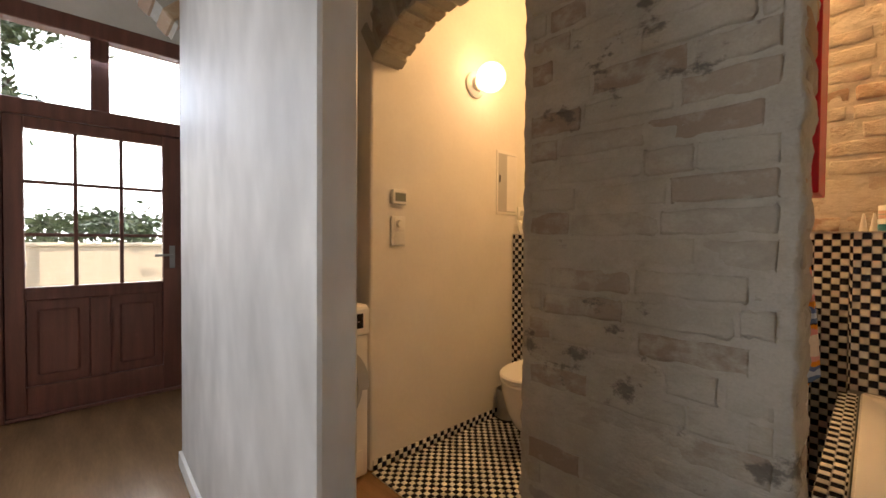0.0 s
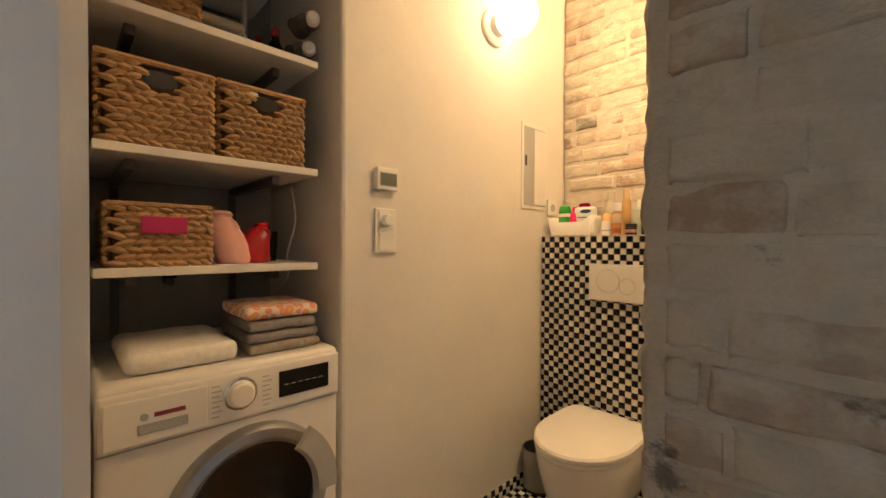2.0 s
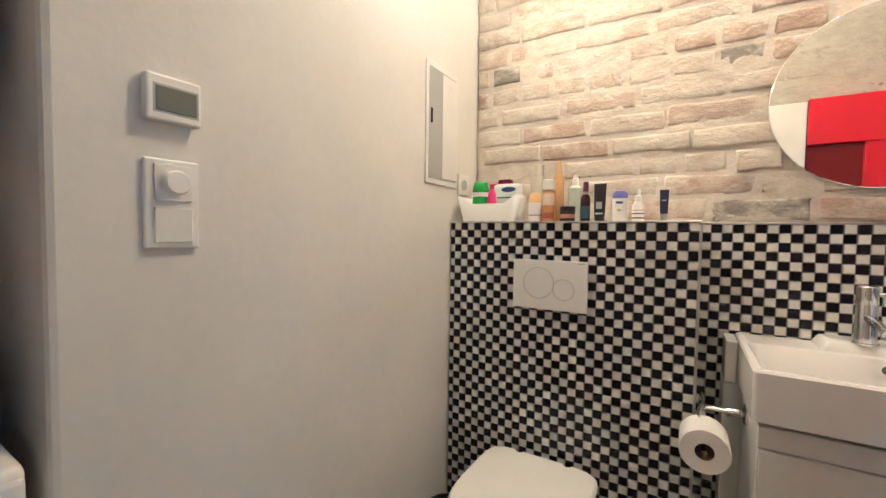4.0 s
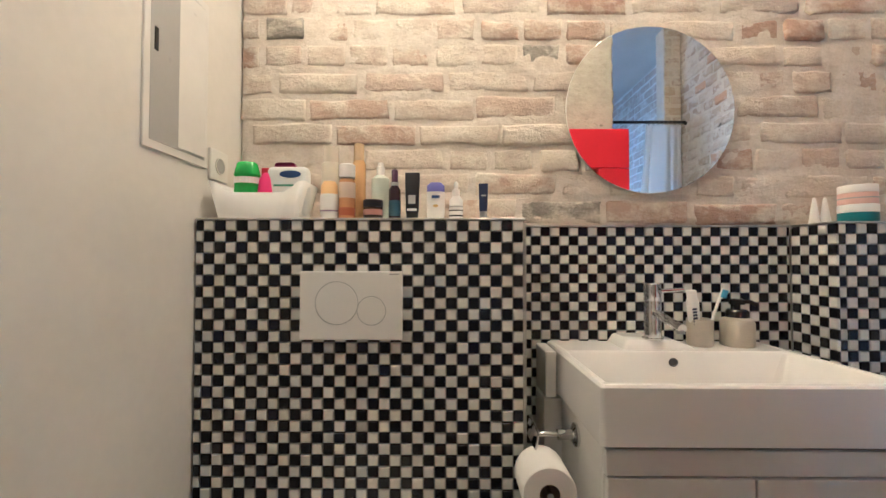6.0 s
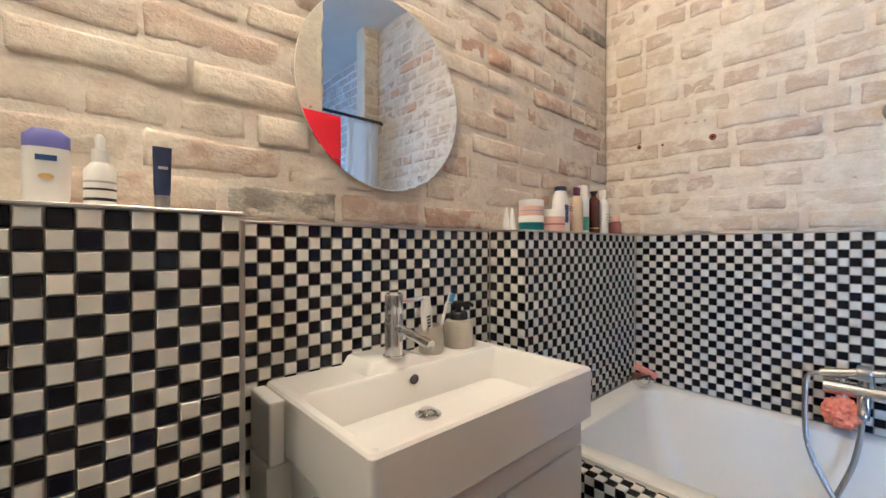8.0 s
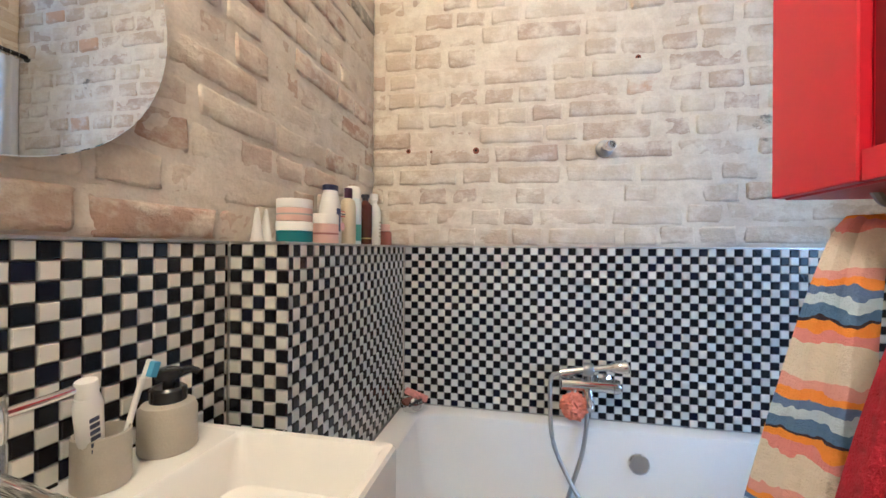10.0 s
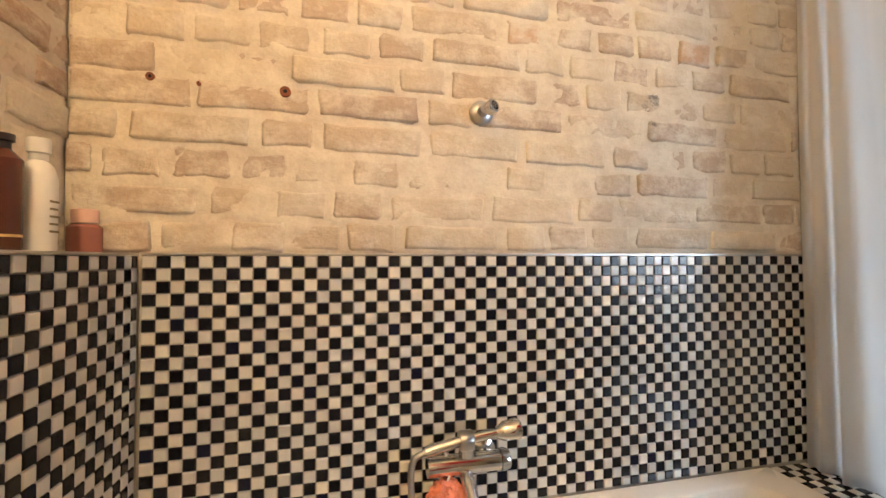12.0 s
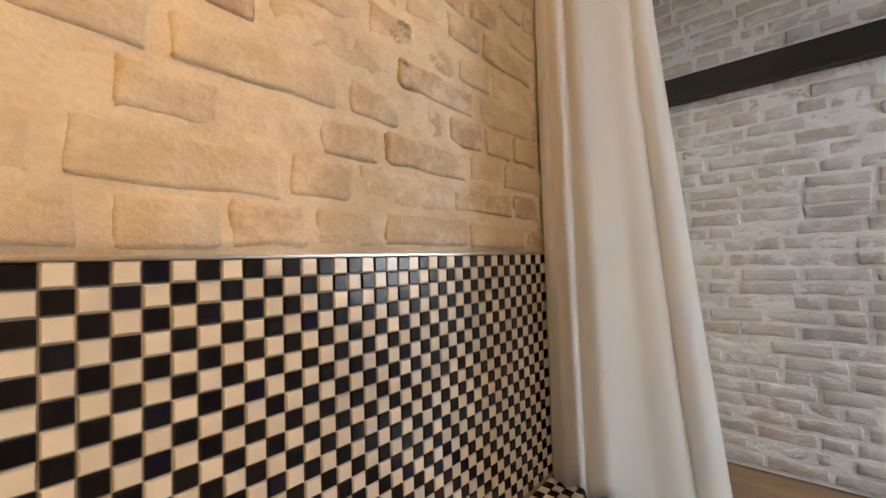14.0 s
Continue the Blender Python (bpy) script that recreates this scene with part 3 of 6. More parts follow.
# ---- yard seen through the glazing ----
structure("ground", box(-60, -60, -0.30, 60, 60, -0.13), M["paving"], "pale paved yard", "ground")
g = thing("garden_wall", -7.6, 0, -0.13, "low cream rendered garden wall", "garden wall")
part("wall", box(-0.12, -6, 0, 0.12, 6, 1.17, 0.02), M["cream_render"], g)
part("coping", box(-0.16, -6, 1.17, 0.16, 6, 1.22, 0.01), M["cream_render"], g)


def foliage(cx, cy, cz, rx, ry, rz, n, seed, leaf=0.07):
    rng = random.Random(seed)
    verts, faces = [], []
    clumps = [(rng.gauss(0, 0.45), rng.gauss(0, 0.45), rng.gauss(0, 0.4), rng.uniform(0.25, 0.5)) for _ in range(14)]
    for _ in range(n):
        c = rng.choice(clumps)
        p = Vector((cx + rx * (c[0] + rng.gauss(0, c[3] * 0.5)), cy + ry * (c[1] + rng.gauss(0, c[3] * 0.5)), cz + rz * (c[2] + rng.gauss(0, c[3] * 0.5))))
        a = Vector((rng.uniform(-1, 1), rng.uniform(-1, 1), rng.uniform(-0.6, 0.6))).normalized()
        b = a.cross(Vector((rng.uniform(-1, 1), rng.uniform(-1, 1), rng.uniform(-1, 1)))).normalized()
        s = leaf * rng.uniform(0.6, 1.3)
        k = len(verts)
        verts += [p - a * s, p + b * s * 0.4, p + a * s, p - b * s * 0.4]
        faces.append((k, k + 1, k + 2, k + 3))
    me = bpy.data.meshes.new("crown")
    me.from_pydata([tuple(v) for v in verts], [], faces)
    me.materials.append(M["leaf"])
    return me


def tree(name, x, y, label, category, trunk, crown):
    t = thing(name, x, y, -0.13, label, category)
    part("trunk", tube(spline(trunk, 6), 0.07, 9, 0.03), M["bark"], t, "", True)
    for k in range(4):
        a = k * 1.7
        top = Vector(trunk[-1])
        part("limb", tube(spline([top * 0.85, top + Vector((math.cos(a) * 0.2, math.sin(a) * 0.2, 0.15)), top + Vector((math.cos(a) * 0.5, math.sin(a) * 0.5, 0.5))], 4), 0.025, 7, 0.008), M["bark"], t)
    ob = new("crown", foliage(*crown))
    ob.parent = t
    return t


tree("shrub", -8.5, 0.15, "dense green shrub behind the garden wall", "shrub", [(0, 0, 0), (0.02, 0.03, 0.5), (0, 0, 0.9)], (0, 0, 1.45, 0.8, 0.95, 0.42, 2600, 3))
tree("tree", -7.0, -0.95, "leafy tree in the yard", "tree", [(0, 0, 0), (0.05, 0.05, 1.6), (0, 0.1, 3.0)], (0, 0.1, 3.9, 0.9, 0.75, 1.0, 2600, 9))
leafd = thing("outer_door", -4.15, -0.42, -0.13, "reddish wooden outer door leaf standing open in the yard", "door")
part("leaf", box(-0.40, -0.025, 0.05, 0.33, 0.025, 2.05, 0.006, 1), M["oak"], leafd)
for z0, z1 in ((0.2, 0.9), (1.05, 1.9)):
    part("panel", box(-0.30, 0.027, z0, 0.23, 0.04, z1, 0.008, 1), M["oak"], leafd)
part("knob", lathe([(0.012, 0), (0.012, 0.03), (0.026, 0.04), (0.022, 0.06)], 14), M["steel"], leafd, "", True, pose(0.26, 0.025, 1.1, -90, 0, 0))

# ---- laundry niche ----
wm = thing("washing_machine", -1.62, 0.659, 0, "white front-loading washing machine with a dark round door", "washing machine")
body_h = 0.842
part("body", box(-0.56, -0.282, 0.015, 0.0, 0.282, body_h, 0.016, 3), M["white_lacquer"], wm, "", True)
part("fascia", box(0.001, -0.278, 0.705, 0.012, 0.278, body_h - 0.014, 0.006), M["white_plastic"], wm)
part("display", box(0.0125, 0.098, 0.735, 0.015, 0.243, 0.805, 0.001), M["black_gloss"], wm, "glossy black display panel")
dial = part("dial", lathe([(0.036, 0), (0.036, 0.006), (0.030, 0.010), (0.030, 0.022), (0.026, 0.026)], 28), M["white_plastic"], wm, "white programme dial with a silver ring", True, pose(0.0125, 0.0, 0.772, 0, 90, 0))
part("ring", lathe([(0.0375, 0), (0.041, 0.001), (0.041, 0.005), (0.0365, 0.007)], 28), M["chrome"], dial, "", True)
drawer = part("detergent_drawer", box(0.0125, -0.27, 0.711, 0.018, -0.072, 0.812, 0.004), M["white_plastic"], wm)
part("drawer_grip", box(0.0185, -0.21, 0.733, 0.0215, -0.115, 0.755, 0.002), M["grey_plastic"], drawer, "grey recessed grip")
part("brand_bar", box(0.0185, -0.18, 0.766, 0.0195, -0.12, 0.776), plain("dull red print", (0.28, 0.05, 0.06)), drawer, "row of small dark red print")
part("brand_dot", lathe([(0.008, 0), (0.008, 0.001)], 14), M["grey_plastic"], drawer, "", False, pose(0.0185, -0.198, 0.770, 0, 90, 0))
for i in range(7):
    for y0 in (-0.065, 0.055):
        part("print_mark", box(0.0125, y0, 0.725 + i * 0.0125, 0.0132, y0 + 0.018 + 0.006 * (i % 2), 0.7275 + i * 0.0125), M["grey_plastic"], wm)
for i in range(6):
    part("display_mark", box(0.0152, 0.112 + i * 0.02, 0.766, 0.0158, 0.124 + i * 0.02, 0.7685), M["grey_plastic"], wm)
part("seam", box(0.0005, -0.28, 0.6975, 0.0025, 0.28, 0.7005), M["grey_plastic"], wm)
pd = part("porthole", lathe([(0.205, 0), (0.205, 0.016), (0.195, 0.032), (0.172, 0.037), (0.160, 0.028), (0.160, 0.004)], 48, cap=False), M["steel"], wm, "silver-grey porthole rim", True, pose(0.001, 0.035, 0.475, 0, 90, 0))
part("porthole_glass", lathe([(0.160, 0.022), (0.150, 0.015), (0.11, 0.009), (0.05, 0.006), (0.001, 0.0055)], 40, cap=False), M["black_gloss"], pd, "dark domed porthole glass", True)
gb = bmesh.new()
for i in range(13):
    a = radians(-8 + 56 * i / 12)
    for r, h in ((0.150, 0.034), (0.218, 0.030), (0.218, 0.048), (0.160, 0.052)):
        gb.verts.new((r * math.cos(a), r * math.sin(a), h))
gb.verts.ensure_lookup_table()
for i in range(12):
    for k in range(4):
        gb.faces.new([gb.verts[j] for j in (i * 4 + k, i * 4 + (k + 1) % 4, i * 4 + 4 + (k + 1) % 4, i * 4 + 4 + k)])
gb.faces.new([gb.verts[j] for j in range(4)])
gb.faces.new([gb.verts[48 + j] for j in (3, 2, 1, 0)])
bmesh.ops.recalc_face_normals(gb, faces=gb.faces)
turn(gb, Matrix.Rotation(radians(92), 4, "Z"))
part("grip", gb, M["grey_plastic"], pd, "grey door grip", True)
part("filter_flap", box(0.001, 0.15, 0.05, 0.006, 0.25, 0.15, 0.003), M["white_plastic"], wm)
for dx in (-0.5, -0.05):
    for dy in (-0.24, 0.24):
        part("foot", lathe([(0.02, -0.006), (0.02, 0.016)], 12), M["rubber"], wm, "", False, pose(dx, dy, 0))


def shelf(z):
    s = thing("shelf", -1.70, 0.645, z, "white laminated shelf board on brackets in the laundry niche", "shelf", "niche shelves")
    part("board", box(-0.535, -0.265, -0.022, 0, 0.27, 0, 0.002, 1), M["white_lacquer"], s)
    for y in (-0.19, 0.17):
        part("bracket", box(-0.53, y - 0.012, -0.05, -0.08, y + 0.012, -0.0225, 0.004), M["pipe_dark"], s, "dark metal bracket")
        part("bracket_leg", box(-0.537, y - 0.012, -0.26, -0.520, y + 0.012, -0.052, 0.003), M["pipe_dark"], s)
    return s


for z in (1.095, 1.387, 1.722):
    shelf(z)


def basket(name, x0, y0, z0, w, d, h, label, hole=True, seed=1, tag_col=None):
    """Woven basket: a dark core and rows of plaited strands on the front and the sides."""
    b = thing(name, x0, y0, z0, label, "basket", "storage baskets")
    # solid core, coloured dark for the shade inside the hollow basket
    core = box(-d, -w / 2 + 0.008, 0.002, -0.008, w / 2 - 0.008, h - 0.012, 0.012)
    part("core", core, M["wicker_shade"], b, "dark solid core painted as the shaded inside")
    rng = random.Random(seed)
    rows = int(h / 0.0165)
    rh = h / rows
    strands = bmesh.new()
    segs, ringn = 4, 5

    def strand(p, q, out):
        p, q, out = Vector(p), Vector(q), Vector(out)
        ax = (q - p)
        side = ax.normalized().cross(out)
        rings_ = []
        for i in range(segs + 1):
            t = i / segs
            c = p + ax * t + out * (0.004 + 0.006 * math.sin(math.pi * t)) + side * rng.uniform(-0.001, 0.001)
            rr = 0.0045 + 0.0045 * math.sin(math.pi * t)
            rings_.append([strands.verts.new(c + rr * (out * 0.75 * math.cos(2 * math.pi * k / ringn) + side * math.sin(2 * math.pi * k / ringn))) for k in range(ringn)])
        for a, c2 in zip(rings_, rings_[1:]):
            for k in range(ringn):
                strands.faces.new((a[k], c2[k], c2[(k + 1) % ringn], a[(k + 1) % ringn]))

    hw, hz = w * 0.16, h * 0.80
    for r in range(rows):
        z = (r + 0.5) * rh
        n = max(4, int(w / 0.028))
        for k in range(n):
            y_a = -w / 2 + w * (k + (0.5 if r % 2 else 0)) / n
            y_b = min(y_a + w / n * 1.35, w / 2)
            mid = (y_a + y_b) / 2
            if hole and abs(mid) < hw and z > hz - math.sqrt(max(0, 1 - (mid / hw) ** 2)) * h * 0.14:
                continue
            tilt = rng.uniform(0.002, 0.008) * (1 if r % 2 else -1)
            strand((-0.008, y_a, z - tilt), (-0.008, y_b, z + tilt), (1, 0, 0))
        n2 = max(4, int(d / 0.032))
        for k in range(n2):
            x_a = -d + d * (k + (0.5 if r % 2 else 0)) / n2
            x_b = min(x_a + d / n2 * 1.3, 0)
            for sy in (-1, 1):
                strand((x_a, sy * (w / 2 - 0.008), z), (x_b, sy * (w / 2 - 0.008), z + rng.uniform(-0.005, 0.005)), (0, sy, 0))
    bmesh.ops.recalc_face_normals(strands, faces=strands.faces)
    part("weave", strands, M["wicker"], b, "plaited water hyacinth strands", True)
    rim_pts = [(-d, -w / 2, h), (0, -w / 2, h), (0, w / 2, h), (-d, w / 2, h), (-d, -w / 2, h)]
    for p, q in zip(rim_pts, rim_pts[1:]):
        part("rim", tube([Vector(p) + (Vector(q) - Vector(p)) * i / 4 for i in range(5)], 0.008, 7), M["wicker"], b, "", True)
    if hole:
        # near-black disc painted for the shade in the handle opening
        part("handle_shade", lathe([(0.001, 0), (hw, 0.0), (hw, 0.004)], 20, 1.0, 0.55), M["dark_plastic"], b, "dark disc painted as the shaded handle opening", False, pose(-0.004, 0, hz + h * 0.02, 90, 0, 90))
    if tag_col:
        part("label_card", box(0.010, -0.045, h * 0.55, 0.013, 0.05, h * 0.82, 0.001), tag_col, b, "magenta card in the handle opening")
    return b


basket("basket", -1.715, 0.508, 1.387, 0.235, 0.34, 0.205, "large woven water hyacinth basket on the middle shelf", True, 1)
basket("basket", -1.715, 0.758, 1.387, 0.235, 0.34, 0.205, "woven water hyacinth basket holding bottles, on the middle shelf", True, 2)
basket("basket", -1.715, 0.513, 1.095, 0.215, 0.32, 0.150, "low woven basket with a magenta card, on the lower shelf", False, 3, M["magenta"])
basket("basket", -1.78, 0.50, 1.722, 0.22, 0.30, 0.17, "woven basket on the top shelf", True, 4)
bx = thing("carton", -1.83, 0.755, 1.47, "white patterned carton sticking out of a basket", "carton")
part("box", turn(box(-0.05, -0.07, -0.06, 0.05, 0.07, 0.13, 0.006), Matrix.Rotation(radians(28), 4, "X")), plain("pale carton", (0.62, 0.58, 0.55)), bx)
part("print", turn(box(0.0505, -0.05, 0.06, 0.0515, 0.04, 0.10), Matrix.Rotation(radians(28), 4, "X")), plain("mauve print", (0.30, 0.18, 0.26)), bx)


def pouch(name, x, y, z, w, d, h, m, label, seed, neck=0.5):
    rng = random.Random(seed)
    loops = []
    prof = [(0.86, 0), (1.0, 0.08), (1.02, 0.3), (0.95, 0.55), (0.78, 0.75), (neck, 0.88), (neck * 1.12, 0.95), (neck * 0.8, 1.0)]
    for s, t in prof:
        lp = []
        for i in range(22):
            a = 2 * math.pi * i / 22
            k = 1 + 0.05 * math.sin(3 * a + seed + 5 * t) + rng.uniform(-0.025, 0.025)
            lp.append((d / 2 * s * k * math.cos(a), w / 2 * s * k * math.sin(a) + 0.02 * math.sin(t * 3 + seed), t * h))
        loops.append(lp)
    p = thing(name, x, y, z, label, "bag")
    part("pouch", loft(loops), m, p, "", True)
    part("drawstring", tube(spline([(d * 0.2, -0.01, h * 0.86), (d * 0.33, 0.01, h * 0.8), (d * 0.42, 0.02, h * 0.66)], 5), 0.003, 6), m, p)
    return p


pouch("toiletry_bag", -1.80, 0.682, 1.095, 0.105, 0.10, 0.152, M["pink_fabric"], "soft pink cloth bag gathered at the neck, on the shelf", 2, 0.62)
pouch("toiletry_bag", -1.82, 0.775, 1.095, 0.10, 0.11, 0.125, M["red_fabric"], "shiny red zip bag on the shelf", 4, 0.4)
nb = thing("cup", -1.93, 0.84, 1.095, "dark plastic cup behind the bags", "cup")
part("cup", lathe([(0.03, 0), (0.036, 0.10), (0.033, 0.10), (0.028, 0.006)], 18), M["dark_plastic"], nb, "", True)


def folded(parent, name, x0, y0, z0, x1, y1, z1, m, seed, label=""):
    """One folded towel: a soft slab with a rounded fold and layered edge."""
    rng = random.Random(seed)
    bm_ = box(x0, y0, z0, x1, y1, z1, (z1 - z0) * 0.38, 3)
    bmesh.ops.subdivide_edges(bm_, edges=[e for e in bm_.edges if e.calc_length() > 0.08], cuts=4, use_grid_fill=True)
    for v in bm_.verts:
        nz = noise.noise(v.co * 22 + Vector((seed, 0, 0)))
        v.co.z += 0.0045 * nz
        v.co.x += 0.004 * noise.noise(v.co * 18 + Vector((0, seed, 3)))
        v.co.y += 0.004 * noise.noise(v.co * 18 + Vector((3, seed, 0)))
    return part(name, bm_, m, parent, label, True)


def floral_mat():
    m = mat("floral print", (0.80, 0.70, 0.62), 0.9, var=0.1, scale=40, fine=400, bump=0.5)
    nt = m.node_tree
    b = nt.nodes["Principled BSDF"]
    vo = nt.nodes.new("ShaderNodeTexVoronoi")
    vo.inputs["Scale"].default_value = 42
    tc = nt.nodes.new("ShaderNodeTexCoord")
    nt.links.new(tc.outputs["Object"], vo.inputs["Vector"])
    r = nt.nodes.new("ShaderNodeValToRGB")
    els = r.color_ramp.elements
    els[0].color, els[1].color = (0.76, 0.26, 0.22, 1), (0.80, 0.66, 0.56, 1)
    els[0].position, els[1].position = 0.40, 0.52
    els.new(0.15).color = (0.85, 0.45, 0.12, 1)
    nt.links.new(vo.outputs["Distance"], r.inputs[0])
    nt.links.new(r.outputs[0], b.inputs["Base Color"])
    return m


M["floral"] = floral_mat()
zt = body_h
tw = [("grey", M["terry_taupe"], 0.030, "taupe folded towel on the washing machine"), ("grey", M["terry_grey"], 0.028, "grey folded towel in a stack"),
      ("grey", M["terry_grey"], 0.030, "grey folded towel in a stack"), ("floral", M["floral"], 0.038, "folded floral cloth in pink and orange on top of grey towels")]
for i, (k, m, hh, lb) in enumerate(tw):
    t_ = thing("folded_towel", -1.78 + 0.004 * i, 0.80, zt + 0.001, lb, "towel", "folded towels")
    folded(t_, "cloth", -0.15, -0.10 - 0.004 * (i % 2), 0, 0.115 - 0.008 * i, 0.105 - 0.004 * (i % 3), hh, m, 10 + i)
    zt += hh + 0.002
t_ = thing("folded_towel", -1.83, 0.545, body_h + 0.001, "white folded bath towel lying on the washing machine", "towel")
folded(t_, "cloth", -0.16, -0.115, 0, 0.165, 0.13, 0.052, M["terry_white"], 21)

wh = thing("water_heater", -2.02, 0.67, 2.02, "white wall-hung water heater in the niche", "water heater")
part("casing", box(-0.21, -0.22, 0, 0.21, 0.22, 0.62, 0.05, 4), M["white_lacquer"], wh, "", True)
part("cover", lathe([(0.09, -0.012), (0.10, 0.0)], 24), M["grey_plastic"], wh)
part("pipe_stub", tube([(0.02, -0.12, 0.01), (0.02, -0.12, -0.18)], 0.011), M["steel"], wh)
part("pipe_stub", tube([(0.02, 0.12, 0.01), (0.02, 0.12, -0.18)], 0.011), M["steel"], wh)
for z, lean in ((1.885, 0.0), (1.80, 0.03)):
    v = thing("valve", -1.79 - lean, 0.93, z, "dark pipe valve with a white knob in the niche", "valve", "niche valves")
    part("pipe", tube(spline([(-0.14, 0.005, 0.05), (-0.08, 0, 0.02), (-0.02, 0, 0.0), (0.02, 0, -0.005)], 5), 0.024, 12), M["pipe_dark"], v, "", True)
    part("elbow", lathe([(0.03, -0.03), (0.034, 0), (0.03, 0.03)], 16), M["pipe_dark"], v, "", True, pose(-0.06, 0, 0.012, 0, 80, 0))
    part("knob", lathe([(0.012, 0), (0.021, 0.006), (0.021, 0.03), (0.014, 0.036)], 16), M["white_plastic"], v, "white knob", True, pose(0.02, 0, -0.005, 0, 90, -25))
ir = thing("hand_shower_set", -1.92, 0.70, 1.722, "pale long-handled brush and bottles on the top shelf", "brush")
part("head", box(-0.06, -0.12, 0.10, 0.04, 0.06, 0.13, 0.014, 3), M["stoneware"], ir, "", True)
part("handle", tube([(0.02, 0.05, 0.115), (0.05, 0.10, 0.0)], 0.006), M["white_plastic"], ir)
for dx, dy, hh in ((0.06, 0.14, 0.13), (0.0, 0.17, 0.17), (-0.06, 0.13, 0.15)):
    bt = thing("bottle", -1.92 + dx, 0.70 + dy, 1.722, "dark cleaning bottle on the top shelf", "bottle", "niche bottles")
    part("bottle", lathe([(0.02, 0), (0.022, 0.01), (0.022, hh * 0.6), (0.009, hh * 0.75), (0.009, hh * 0.85)], 16), M["dark_plastic"], bt, "", True)
    part("cap", lathe([(0.011, hh * 0.85), (0.011, hh)], 14), M["red_fabric"], bt, "red cap")
cb = thing("cable", -2.0, 0.93, 1.088, "thin white cable hanging in the niche", "cable")
part("wire", tube(spline([(0.06, 0, 0.27), (0.07, 0.01, 0.15), (0.05, -0.01, 0.03), (0.0, 0.01, -0.06), (-0.1, 0, -0.12)], 8), 0.004, 6), M["white_plastic"], cb, "", True)
wv = thing("water_tap", -2.235, 0.60, 1.02, "small dark wall tap above the washing machine", "tap")
part("body", tube([(0, 0, 0), (0.07, 0, 0)], 0.014), M["pipe_dark"], wv, "", True)
part("handle", lathe([(0.02, 0), (0.024, 0.01), (0.018, 0.02)], 14), M["dark_plastic"], wv, "", True, pose(0.06, 0, 0.012))

# ---- plaster wall fittings ----
lamp = thing("wall_lamp", XW, 1.705, 2.10, "white opal globe wall lamp on a round white base, lit", "wall lamp")
part("base", lathe([(0.078, 0), (0.078, 0.012), (0.070, 0.020), (0.046, 0.024), (0.044, 0.05)], 32), M["white_plastic"], lamp, "", True, pose(0, 0, 0, 0, 90, 0))
globe = part("globe", lathe([(0.085 * math.sin(a), -0.085 * math.cos(a)) for a in [math.pi * i / 20 for i in range(1, 20)]], 32), M["globe"], lamp, "glowing opal glass globe", True, pose(0.115, 0.02, 0.02, 0, 78, 8))
globe.visible_shadow = False
part("screw", lathe([(0.006, 0), (0.006, 0.003)], 10), M["steel"], lamp, "", False, pose(0.018, 0.0, -0.06, 0, 90, 0))

cl = thing("ceiling_lamp", -0.66, 2.02, 2.90, "round white ceiling lamp, lit", "ceiling lamp")
part("base", lathe([(0.12, -0.030), (0.13, -0.024), (0.13, 0.0)], 32), M["white_plastic"], cl, "", True)
cd = part("diffuser", lathe([(0.001, -0.066), (0.06, -0.060), (0.10, -0.046), (0.115, -0.0305)], 32, cap=False), M["globe"], cl, "glowing opal diffuser", True)
cd.visible_shadow = False

th = thing("thermostat", XW, 1.132, 1.374, "white room thermostat with a grey display", "thermostat")
part("housing", box(0, -0.043, -0.038, 0.022, 0.043, 0.038, 0.004), M["white_plastic"], th)
part("screen", box(0.0225, -0.030, -0.022, 0.0235, 0.034, 0.018, 0.0005, 1), M["lcd"], th, "grey liquid crystal display")
part("bezel", box(0.0205, -0.034, -0.026, 0.0222, 0.038, 0.022, 0.0005, 1), M["grey_plastic"], th)
sw = thing("light_switch", XW, 1.132, 1.199, "white double frame with a dimmer knob above a rocker switch", "light switch")
part("frame", box(0, -0.043, -0.076, 0.010, 0.043, 0.076, 0.003), M["white_plastic"], sw)
part("dimmer_plate", box(0.0105, -0.030, 0.006, 0.0135, 0.030, 0.066, 0.001), M["white_plastic"], sw)
part("dimmer_knob", lathe([(0.021, 0), (0.0205, 0.014), (0.018, 0.018)], 24), M["white_plastic"], sw, "", True, pose(0.0137, 0, 0.036, 0, 90, 0))
part("rocker", turn(box(0.0105, -0.030, -0.066, 0.0155, 0.030, -0.006, 0.0015), Matrix.Rotation(radians(2), 4, "Y")), M["white_plastic"], sw)
fb = thing("fuse_box", XW, 2.025, 1.535, "white flush distribution box with its door standing ajar", "fuse box")
part("frame", box(0, -0.108, -0.208, 0.006, 0.108, 0.208, 0.002), M["white_lacquer"], fb)
# grey sheet on the frame, its colour standing for shade behind the door
part("gap", box(0.0062, -0.092, -0.19, 0.0068, 0.094, 0.19), M["grey_plastic"], fb, "grey sheet painted as the shaded gap around the door")
dr = part("door", box(0, -0.178, -0.185, 0.004, 0.0, 0.185, 0.0015), M["white_lacquer"], fb, "", False, pose(0.0085, 0.09, 0, 0, 0, -3.5))
part("latch", box(0.0042, -0.172, 0.0, 0.010, -0.160, 0.05, 0.002), M["dark_plastic"], dr, "black latch")
part("lock", lathe([(0.006, 0), (0.006, 0.002)], 12), M["steel"], dr, "", False, pose(0.0042, -0.125, 0.0, 0, 90, 0))
so = thing("socket", XW, 2.185, 1.345, "white wall socket above the cistern ledge", "socket")
